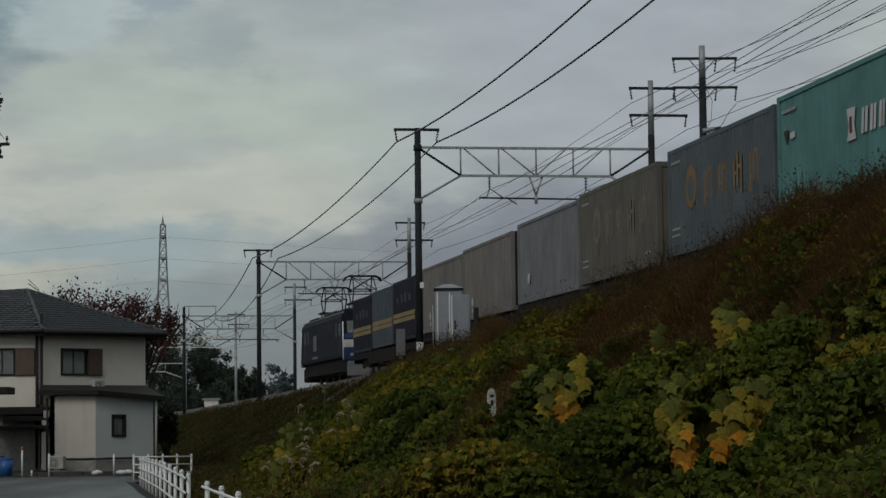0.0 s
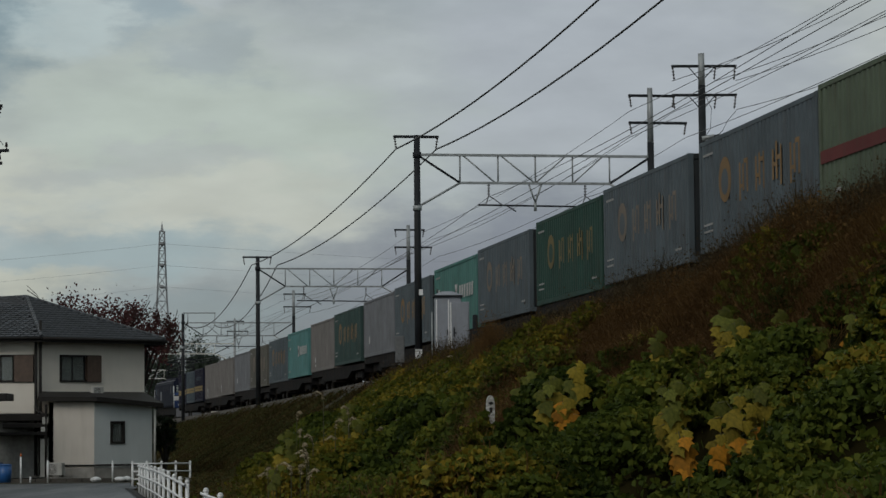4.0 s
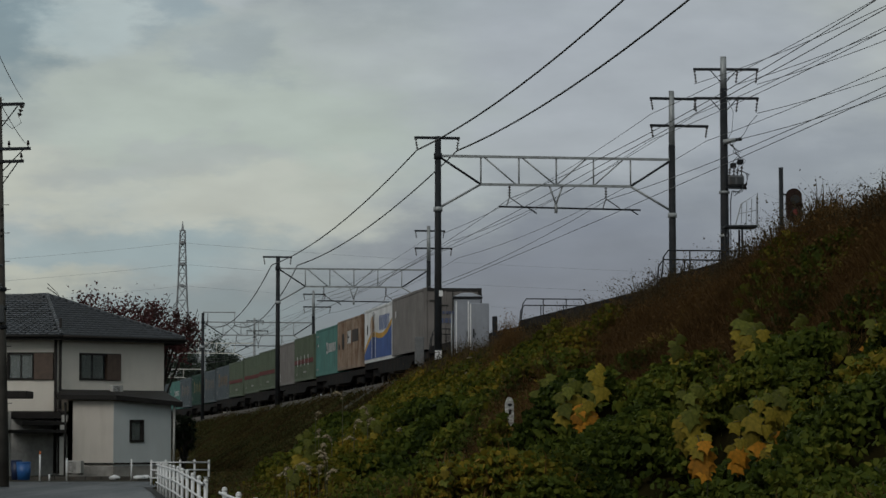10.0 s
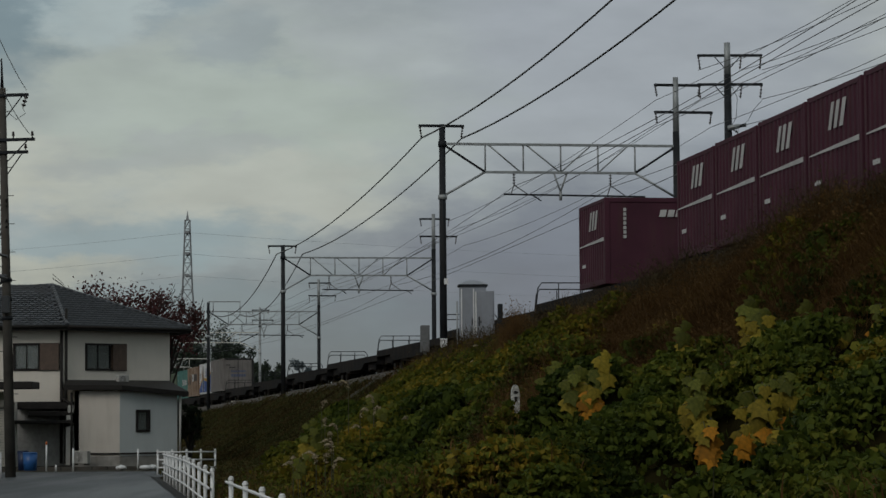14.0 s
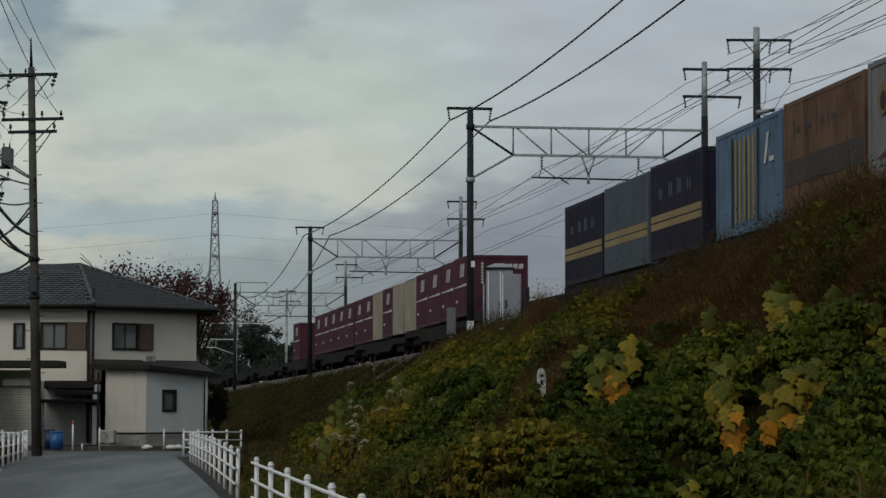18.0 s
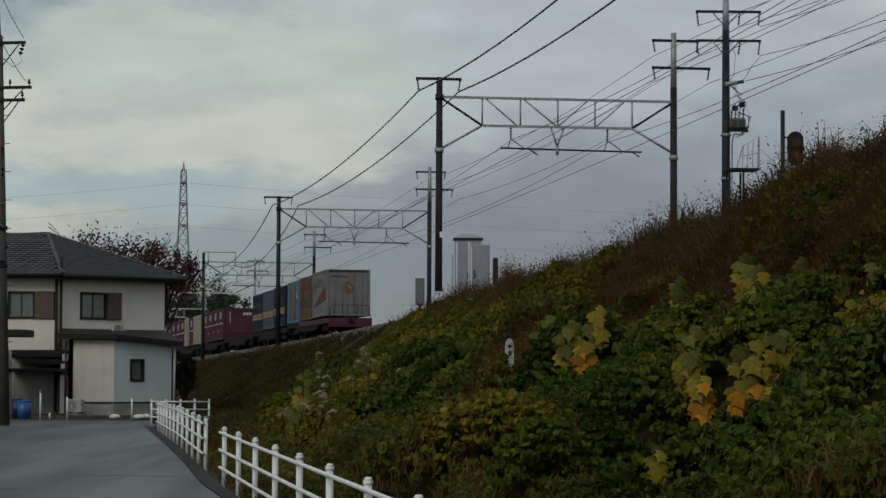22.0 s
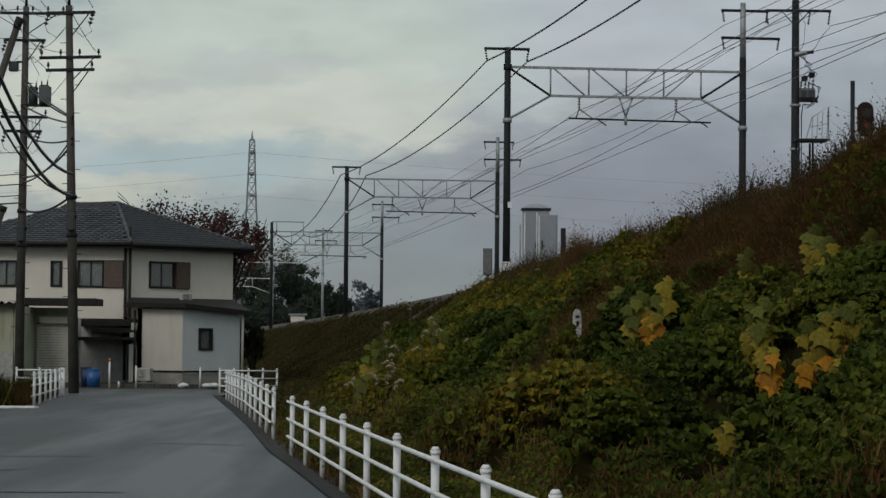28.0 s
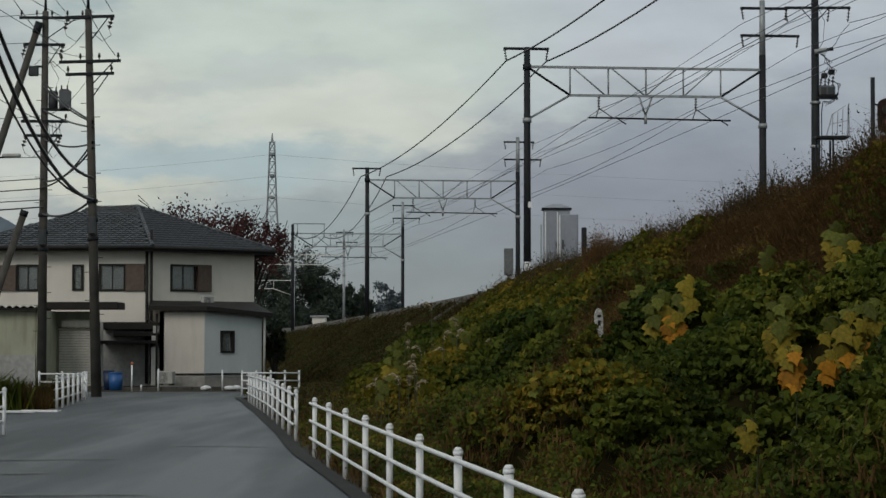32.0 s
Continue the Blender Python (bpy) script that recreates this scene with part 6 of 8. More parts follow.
for i, (f, (a, b)) in enumerate(zip(LOADED, PLAN)):
    a(f)
    b(f - (9.62 if i < 7 else 9.44))
MAROON_LABEL, CREAM_LABEL = "maroon ribbed short container with white logo shapes", "weathered cream short container"
small_box(-97.7, MAROON, MAROON_LABEL)
for f, kinds in ((-110.2, "mmmmm"), (-130.1, "mmcmc"), (-150.0, "cmmmm")):
    for i, k in enumerate(kinds):
        small_box(f - 3.88 * i, MAROON if k == "m" else CREAMC, MAROON_LABEL if k == "m" else CREAM_LABEL)
NAVY_LABEL, STEEL_LABEL = "navy ribbed container with a cream double band", "weathered steel-blue container with a cream band"
for f in (292.6, -190.0):
    banded(f, NAVY, NAVY_LABEL)
    banded(f - 6.42, STEELB, STEEL_LABEL)
    banded(f - 12.84, NAVY, NAVY_LABEL)
sky_blue(-210.4)
rust_brown(-216.75)
silver_tail(-223.1)


def pantograph(root, yc):
    """A raised diamond pantograph on four insulators."""
    base = part("pantograph", box(-0.78, 0.78, yc - 0.75, yc + 0.75, 3.88, 3.95), STEEL_DARK, root, "raised dark diamond pantograph")
    for x in (-0.55, 0.55):
        for sg in (-1, 1):
            part("lower_arm", tube((x, yc + 0.25 * sg, 3.95), (x * 1.05, yc + 0.95 * sg, 4.62), 0.036, n=6), STEEL_DARK, base)
            part("upper_arm", tube((x * 1.05, yc + 0.95 * sg, 4.62), (x * 0.95, yc + 0.16 * sg, 5.32), 0.030, n=6), STEEL_DARK, base)
    for sg in (-1, 1):
        part("cross_brace", tube((-0.57, yc + 0.95 * sg, 4.62), (0.54, yc + 0.2 * sg, 5.28), 0.022, n=5), STEEL_DARK, base)
        part("cross_brace", tube((0.57, yc + 0.95 * sg, 4.62), (-0.54, yc + 0.2 * sg, 5.28), 0.022, n=5), STEEL_DARK, base)
        part("knee_bar", tube((-0.62, yc + 0.95 * sg, 4.62), (0.62, yc + 0.95 * sg, 4.62), 0.028, n=6), STEEL_DARK, base)
        bm = bmesh.new()
        add_line(bm, [(-0.98, yc + 0.2 * sg, 5.08), (-0.86, yc + 0.2 * sg, 5.26), (-0.66, yc + 0.2 * sg, 5.34), (0.66, yc + 0.2 * sg, 5.34), (0.86, yc + 0.2 * sg, 5.26), (0.98, yc + 0.2 * sg, 5.08)], 0.045, 6)
        part("contact_strip", bm, STEEL_DARK, base)
        for x in (-0.6, 0.6):
            bm = bmesh.new()
            insulator(bm, (x, yc + 0.6 * sg, 3.62), (x, yc + 0.6 * sg, 3.9), 0.10, 3)
            part("insulator", bm, PORCELAIN, base)


def locomotive(s0):
    root = thing("electric_locomotive", line_pose(along(s0, 0)), "dark blue electric locomotive with two raised pantographs", "locomotive")
    L = 17.2
    blue, cab = paint("locomotive_blue", (0.007, 0.010, 0.022), 0.1, 0.7), paint("cab_blue", (0.022, 0.045, 0.13), 0.1, 0.5)
    blue.node_tree.nodes["Principled BSDF"].inputs["Specular IOR Level"].default_value = 0.12
    bm = bmesh.new()
    prof = [(-1.42, 1.12), (-1.45, 1.28), (-1.45, 3.15), (-1.33, 3.36), (1.33, 3.36), (1.45, 3.15), (1.45, 1.28), (1.42, 1.12)]
    rings = [[bm.verts.new((x, y + (0.35 * (z - 2.0) * sg if z > 2.0 else 0), z)) for x, z in prof] for y, sg in ((-0.25, -1), (-L + 0.25, 1))]
    for i in range(8):
        bm.faces.new((rings[0][i], rings[0][(i + 1) % 8], rings[1][(i + 1) % 8], rings[1][i]))
    bm.faces.new(rings[0][::-1])
    bm.faces.new(rings[1])
    bmesh.ops.recalc_face_normals(bm, faces=bm.faces)
    body = part("body", bm, blue, root)
    part("roof_edge", box(-1.36, -1.28, -L + 1.0, -1.0, 3.361, 3.43, 0.01), GREYP, body, "pale stripe along the roof edge")
    part("roof_edge", box(1.28, 1.36, -L + 1.0, -1.0, 3.361, 3.43, 0.01), GREYP, body)
    for y0, y1, h in ((-4.8, -1.6, 3.62), (-7.6, -5.0, 3.55), (-12.2, -7.8, 3.66), (-15.6, -12.4, 3.62)):
        part("roof_housing", box(-1.15, 1.15, y0, y1, 3.365, h, 0.06), NAVY, root, "dark roof housing")
    for y in (-6.2, -8.6, -11.2):
        bm = bmesh.new()
        insulator(bm, (0.3, y, 3.55), (0.3, y, 3.95), 0.09, 3)
        part("roof_insulator", bm, PORCELAIN, root)
    bm = bmesh.new()
    add_line(bm, [(0.3, -3.4, 3.95), (0.3, -6.2, 3.98), (0.3, -11.2, 3.98), (0.3, -14.8, 3.95)], 0.03, 6)
    part("roof_busbar", bm, STEEL_DARK, root)
    # the two cab ends
    for y, sg in ((-L + 0.25, 1), (-0.25, -1)):
        f = y - 0.02 * sg
        part("end_band", box(-1.40, 1.40, min(f, f - 0.03 * sg), max(f, f - 0.03 * sg), 1.62, 2.0), M_WHITE, root, "white band across the cab end")
        part("end_panel", box(-1.38, 1.38, min(f, f - 0.02 * sg), max(f, f - 0.02 * sg), 1.0, 1.60), cab, root, "blue cab end")
        m = pose(0, y, 2.0, -19.3 * sg, 0, 0)
        bm = bmesh.new()
        add_box(bm, -1.2, 1.2, -0.03, 0.03, 0.35, 1.0, m=m)
        part("windscreen", bm, GLASS, root, "dark cab windscreen")
        bm = bmesh.new()
        add_box(bm, -1.36, 1.36, -0.022, 0.022, 0.08, 0.32, m=m)
        part("end_panel", bm, cab, root, "blue cab end")
        for x in (-1.0, 1.0):
            part("tail_lamp", tube((x, f, 1.25), (x, f - 0.08 * sg, 1.25), 0.09, n=10), STEEL_GREY, root)
        for x in (-1.43, 1.43):
            part("corner_rail", tube((x, y - 0.03 * sg, 1.0), (x, y + 0.10 * sg, 2.9), 0.03, n=6), WHITE_PAINT, root, "white corner handrail")
        part("plough", box(-1.25, 1.25, min(y, y - 0.3 * sg), max(y, y - 0.3 * sg), 0.16, 0.93, 0.06), GREYP if sg > 0 else UNDERFRAME, root, "end skirt")
    for x in (-1.458, 1.458):
        a, b = min(x, x * 0.997), max(x, x * 0.997)
        part("side_logo", box(a, b, -6.9, -5.7, 1.75, 2.55), GREYP, root, "white logo shape")
        part("side_stripe", box(a, b, -7.4, -5.2, 1.32, 1.44), GREYP, root, "pale side stripe")
        for y in (-2.2, -L + 1.3):
            d = part("cab_door", box(a, b, y - 0.35, y + 0.35, 1.25, 3.0), NAVY, root, "dark cab door")
            part("door_window", box(min(x * 1.003, x), max(x * 1.003, x), y - 0.22, y + 0.22, 2.25, 2.85), GLASS, d)
        for y in (-3.4, -L + 2.6):
            part("cab_window", box(a, b, y - 0.28, y + 0.28, 2.2, 2.9), BLACK, root, "dark side window")
        for i in range(6):
            g = part("grille", box(a, b, -8.6 - 0.95 * i, -7.8 - 0.95 * i, 2.55, 3.0), NAVY, root, "dark ventilation grille")
            for k in range(4):
                part("louvre", box(min(x * 1.004, x), max(x * 1.004, x), -8.58 - 0.95 * i, -7.82 - 0.95 * i, 2.60 + 0.1 * k, 2.63 + 0.1 * k), blue, g)
    part("skirt", box(-1.25, 1.25, -L + 0.6, -0.6, 0.42, 1.115), UNDERFRAME, root)
    for yc in (-3.6, -8.6, -13.6):
        bm = bmesh.new()
        for x in (-1.1, 1.0):
            add_box(bm, x, x + 0.1, yc - 2.1, yc + 2.1, 0.28, 0.80, 0.02)
            for dy in (-1.2, 1.2):
                add_box(bm, x - 0.06, x + 0.16, yc + dy - 0.25, yc + dy + 0.25, 0.34, 0.78, 0.03)
        b = part("bogie", bm, UNDERFRAME, root)
        for dy in (-1.2, 1.2):
            for x in (-0.62, 0.52):
                part("wheel", tube((x, yc + dy, 0.56), (x + 0.1, yc + dy, 0.56), 0.56, n=18), WHEEL_STEEL, b)
    for yc in (-3.4, -14.0):
        pantograph(root, yc)
    TRAIN.append((root, s0, 0.0))


locomotive(312.3)

# ---- growth on the embankment ----
rng = np.random.default_rng(7)
GX0, GX1, GY0, GY1, CELL = -24.0, 17.0, 8.0, 200.0, 0.15
GNX, GNY = int((GX1 - GX0) / CELL), int((GY1 - GY0) / CELL)


def smooth(a, b, v):
    t = np.clip((v - a) / (b - a), 0, 1)
    return t * t * (3 - 2 * t)


def build_canopy():
    """Height of the top of the growth over the embankment, as a grid, and the zones: leafy, dry."""
    ss = np.arange(-90.0, 150.0, 2.0)
    pts = [on_line(s) for s in ss]
    ly = np.array([p.y for p, a in pts])
    gx = GX0 + (np.arange(GNX) + 0.5) * CELL
    gy = GY0 + (np.arange(GNY) + 0.5) * CELL
    X, Y = np.meshgrid(gx, gy)
    xc = np.interp(Y, ly, [p.x for p, a in pts])
    an = np.interp(Y, ly, [a for p, a in pts])
    rz = np.interp(Y, ly, [p.z for p, a in pts])
    q = -3.3 - (X - xc) * np.cos(an)
    fence_x = -1.84 - np.where(Y < 36.1, 0.120, 0.1035) * (np.minimum(Y, 88) - 36.1) - 0.55 * np.clip(Y - 108, 0, 40)
    lane = 0.0033 * np.clip(Y - 22, -10, 33) - 0.0045 * np.clip(Y - 55, 0, 45)
    base = np.where(q > 0, np.maximum(rz - 0.6 - q * 0.66, lane), rz - 0.6)
    wave = sum(np.sin(X * fx + Y * fy + ph) * am for fx, fy, ph, am in ((1.1, 0.7, 0.3, 0.5), (-0.8, 1.3, 2.0, 0.4), (2.3, -1.9, 1.0, 0.25), (3.1, 2.7, 4.0, 0.2)))
    # leafy creeper on the lower slope, dry grass along the top, low grass far off
    far = 1 - smooth(-3.0, -1.4, X + 0.5 * wave - 0.10 * np.clip(Y - 78, 0, 40))
    far = np.maximum(far * smooth(44, 50, Y), smooth(91, 97, Y + 2 * wave))
    # how far down the slope the dry grass reaches
    reach = 0.25 + 1.1 * smooth(70, 60, Y) + 1.7 * smooth(57, 48, Y) - 0.2 * smooth(37, 33, Y) + 1.8 * smooth(40, 42.5, Y) * smooth(49, 45.5, Y)
    leafy = smooth(reach - 0.5, reach + 0.6, q + 0.55 * wave) * (1 - far)
    # a dark bush on the upper slope and a few small ones in the brown grass
    for bx, by, br in ((6.7, 38.2, 0.95), (6.9, 41.5, 0.6), (6.1, 36.6, 0.8), (7.0, 33.0, 0.7), (5.2, 45.5, 0.6), (6.9, 30.0, 0.6)):
        leafy = np.maximum(leafy, smooth(1.25, 0.6, np.hypot(X - bx, (Y - by) * 0.6) / br + 0.25 * wave))
    leafy = leafy * smooth(1.0 + 0.8 * smooth(34, 44, Y), 2.8 + 0.9 * smooth(34, 44, Y), X - fence_x + 0.7 * wave)
    # a bare brown patch round the marker board
    bare = smooth(1.25, 0.75, np.hypot((X - 2.35 - 0.06 * (Y - 44.5)) / 0.62, (Y - 44.5) / 3.4) + 0.12 * wave)
    bare = np.maximum(bare, 0.9 * smooth(1.2, 0.7, np.hypot((X - 3.15 - 0.08 * (Y - 50)) / 0.85, (Y - 50) / 4.4) + 0.15 * wave))
    leafy = leafy * (1 - bare)
    mound = smooth(1.15, 0.2, np.hypot(X - 2.5, (Y - 41.4) * 0.8) / 0.75 + 0.1 * wave)
    leafy = np.maximum(leafy, mound)
    dry = (1 - smooth(reach - 0.2, reach + 0.9, q + 0.55 * wave)) * smooth(-0.9, -0.1, q)
    dry = np.maximum(dry * (1 - smooth(88, 104, Y)), 0.8 * bare)
    low_cover = 0.42 * bare
    edge = smooth(0.15, 1.6, X - fence_x)
    near_edge = smooth(-0.05, 0.5, X - fence_x)
    grow = leafy * (0.45 + 0.22 * wave - 0.15 * smooth(36, 30, Y)) * (0.25 + 0.75 * edge) + far * (0.16 + 0.06 * wave)
    shy = 1 - 0.85 * smooth(58, 74, Y) * smooth(5.0, 2.2, q) - 0.5 * smooth(66, 56, Y) * smooth(3.2, 1.4, q) * smooth(43, 47, Y)
    shy = shy - 0.65 * smooth(50, 46, Y) * smooth(3.8, 2.6, q)
    grow = grow * np.maximum(shy, 0.18) + dry * (0.30 + (0.34 + 0.12 * wave) * smooth(64, 52, Y) * smooth(-0.7, 0.2, q) * smooth(3.4, 1.6, q) + (0.42 + 0.15 * wave) * smooth(48, 42, Y) * smooth(-0.8, 0.0, q) * smooth(2.8, 0.8, q)) * (1 - 0.4 * smooth(4, 5, q))
    grow = np.maximum(grow + low_cover + 0.55 * mound, 0.05) * near_edge * (q > -0.9)
    bump = np.zeros_like(grow)
    for turn in range(6400):
        cx, cy = rng.uniform(GX0 + 1, GX1 - 1), rng.uniform(GY0 + 1, 112)
        i, j = int((cy - GY0) / CELL), int((cx - GX0) / CELL)
        if leafy[i, j] * edge[i, j] < 0.35:
            continue
        r = rng.uniform(0.5, 1.3) if turn < 900 else rng.uniform(0.28, 0.6)
        h = r * (rng.uniform(0.6, 1.0) if turn < 900 else rng.uniform(0.45, 0.95)) * (1.15 if cy < 34 else 0.9)
        w = int(r / CELL) + 1
        sl = (slice(max(0, i - w), i + w + 1), slice(max(0, j - w), j + w + 1))
        d2 = ((X[sl] - cx) ** 2 + (Y[sl] - cy) ** 2) / r ** 2
        top = h * np.sqrt(np.clip(1 - d2, 0, 1)) * edge[i, j]
        bump[sl] = np.maximum(bump[sl], top + (0.30 * bump[i, j] if turn >= 900 else 0.0) * (top > 0))
    bump = bump * smooth(0.1, 0.5, leafy)
    # pits between the mounds: fewer leaves, so the near-black sheet shows as shade
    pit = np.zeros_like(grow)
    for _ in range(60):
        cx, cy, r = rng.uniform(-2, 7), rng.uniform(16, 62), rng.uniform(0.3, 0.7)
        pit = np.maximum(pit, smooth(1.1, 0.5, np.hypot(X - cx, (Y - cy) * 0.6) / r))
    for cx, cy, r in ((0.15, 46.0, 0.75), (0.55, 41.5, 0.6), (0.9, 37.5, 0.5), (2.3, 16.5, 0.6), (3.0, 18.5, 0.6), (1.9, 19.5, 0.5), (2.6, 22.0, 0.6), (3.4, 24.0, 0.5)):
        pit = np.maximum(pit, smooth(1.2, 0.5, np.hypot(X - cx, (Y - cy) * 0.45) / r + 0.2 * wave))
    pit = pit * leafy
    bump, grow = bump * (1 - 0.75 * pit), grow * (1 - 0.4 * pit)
    return X, Y, q, base, base + grow + bump * np.maximum(shy, 0.1), leafy, dry, far, near_edge * (q > -0.9 + 1.0 * smooth(84, 90, Y)), edge, pit


CX, CY, CQ, CBASE, CTOP, LEAFY, DRY, FAR, ON, EDGE, PIT = build_canopy()
CGY, CGX = np.gradient(CTOP, CELL)


def blurred(a, k):
    """A running mean over k cells each way."""
    for axis in (0, 1):
        c = np.cumsum(np.pad(a, [(k + 1, k) if x == axis else (0, 0) for x in (0, 1)], mode="edge"), axis)
        n = 2 * k + 1
        a = (np.take(c, range(n, c.shape[axis]), axis) - np.take(c, range(0, c.shape[axis] - n), axis)) / n
    return a


# leaves crowd on the crests of the mounds and are sparse in the hollows, where the near-black sheet gives painted shade
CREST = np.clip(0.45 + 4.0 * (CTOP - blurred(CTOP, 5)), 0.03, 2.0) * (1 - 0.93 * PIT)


def canopy_z(x, y):
    return float(CTOP[int((y - GY0) / CELL), int((x - GX0) / CELL)])


def pick(weight, n):
    """Random grid places, by weight."""
    w = weight.ravel() / weight.sum()
    k = rng.choice(w.size, size=n, p=w)
    x = CX.ravel()[k] + rng.uniform(-0.5, 0.5, n) * CELL
    y = CY.ravel()[k] + rng.uniform(-0.5, 0.5, n) * CELL
    nrm = np.stack([-CGX.ravel()[k], -CGY.ravel()[k], np.ones(n)], 1)
    nrm /= np.linalg.norm(nrm, axis=1)[:, None]
    return np.stack([x, y, CTOP.ravel()[k]], 1), nrm, k


def mesh_from_arrays(name, co, faces_per, verts_per, pattern, mat):
    """Many alike small pieces in one mesh; co has verts_per rows for each piece."""
    n = len(co) // verts_per
    me = bpy.data.meshes.new(name)
    loops = np.concatenate([np.array(p) for p in pattern])
    sizes = np.array([len(p) for p in pattern])
    idx = (np.arange(n)[:, None] * verts_per + loops[None, :]).ravel()
    tot = np.tile(sizes, n)
    start = np.concatenate([[0], np.cumsum(tot)[:-1]])
    me.vertices.add(len(co))
    me.vertices.foreach_set("co", co.astype(np.float32).ravel())
    me.loops.add(len(idx))
    me.loops.foreach_set("vertex_index", idx.astype(np.int32))
    me.polygons.add(len(tot))
    me.polygons.foreach_set("loop_start", start.astype(np.int32))
    me.polygons.foreach_set("loop_total", tot.astype(np.int32))
    me.update(calc_edges=True)
    me.materials.append(mat)
    return new(name, me)


LEAF_VERTS = np.array([(0, 0, 0.04), (0, 1.08, -0.14), (-0.36, 0.20, -0.07), (-0.25, 0.62, -0.12), (0.36, 0.20, -0.07), (0.25, 0.62, -0.12)])
LEAF_FACES = ((0, 1, 3, 2), (0, 4, 5, 1))


def leaves(p, nrm, size, spread):
    """Leaf blades at p, facing more or less along nrm and hanging a little."""
    n = len(p)
    w = nrm + rng.normal(0, spread, (n, 3))
    w /= np.linalg.norm(w, axis=1)[:, None]
    t = rng.normal(0, 1, (n, 3)) + np.array([0, -0.3, -0.7])
    v = t - (t * w).sum(1)[:, None] * w
    v /= np.linalg.norm(v, axis=1)[:, None]
    u = np.cross(v, w)
    L = LEAF_VERTS[None] * size[:, None, None]
    co = p[:, None, :] + L[..., 0:1] * u[:, None, :] + (L[..., 1:2] - 0.5 * size[:, None, None]) * v[:, None, :] + L[..., 2:3] * w[:, None, :]
    return co.reshape(-1, 3)


def blades(p, height, lean, width):
    """Upright grass blades: a bent strip of two quads."""
    n = len(p)
    a = rng.uniform(0, 2 * math.pi, n)
    d = np.stack([np.cos(a), np.sin(a), np.zeros(n)], 1)
    side = np.stack([-d[:, 1], d[:, 0], np.zeros(n)], 1) * width[:, None] * 0.5
    up = np.array([0, 0, 1.0])
    mid = p + up * (height * 0.6)[:, None] + d * (lean * height * 0.3)[:, None]
    tip = p + up * (height * (1 - 0.25 * lean))[:, None] + d * (lean * height)[:, None]
    return np.stack([p - side, p + side, mid + side * 0.8, mid - side * 0.8, tip], 1).reshape(-1, 3)


BLADE_FACES = ((0, 1, 2, 3), (3, 2, 4))
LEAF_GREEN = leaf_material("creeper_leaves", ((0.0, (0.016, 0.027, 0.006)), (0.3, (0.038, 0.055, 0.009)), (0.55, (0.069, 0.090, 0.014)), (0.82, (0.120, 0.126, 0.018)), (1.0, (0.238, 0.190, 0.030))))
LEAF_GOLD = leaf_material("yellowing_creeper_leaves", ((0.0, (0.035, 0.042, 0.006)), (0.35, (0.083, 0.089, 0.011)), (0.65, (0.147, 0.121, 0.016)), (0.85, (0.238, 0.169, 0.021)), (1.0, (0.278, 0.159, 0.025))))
LEAF_BROWN = leaf_material("dry_grass", ((0.0, (0.069, 0.040, 0.016)), (0.4, (0.114, 0.064, 0.026)), (0.75, (0.154, 0.089, 0.034)), (1.0, (0.218, 0.142, 0.055))), 0.8)
LEAF_SLOPE = leaf_material("slope_cover", ((0.0, (0.033, 0.023, 0.010)), (0.25, (0.070, 0.049, 0.018)), (0.45, (0.046, 0.057, 0.019)), (0.65, (0.083, 0.059, 0.022)), (0.85, (0.056, 0.078, 0.021)), (1.0, (0.150, 0.135, 0.035))), 0.8, 0.16, 0.42)
LEAF_OLIVE = leaf_material("low_weeds", ((0.0, (0.022, 0.019, 0.007)), (0.35, (0.037, 0.028, 0.009)), (0.7, (0.062, 0.035, 0.012)), (1.0, (0.103, 0.057, 0.014))), 0.75)
STALK_BROWN = leaf_material("withered_stalks", ((0.0, (0.034, 0.028, 0.018)), (0.5, (0.066, 0.050, 0.028)), (1.0, (0.095, 0.078, 0.042))), 0.8)
# dark colour that stands for the shade deep between the leaves
UNDER = material("undergrowth_shade", (0.015, 0.013, 0.005), rough=1.0, vary=0.5, scale=1.2, bump=0.8, bump_scale=9)
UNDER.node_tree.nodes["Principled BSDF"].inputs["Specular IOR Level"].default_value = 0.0


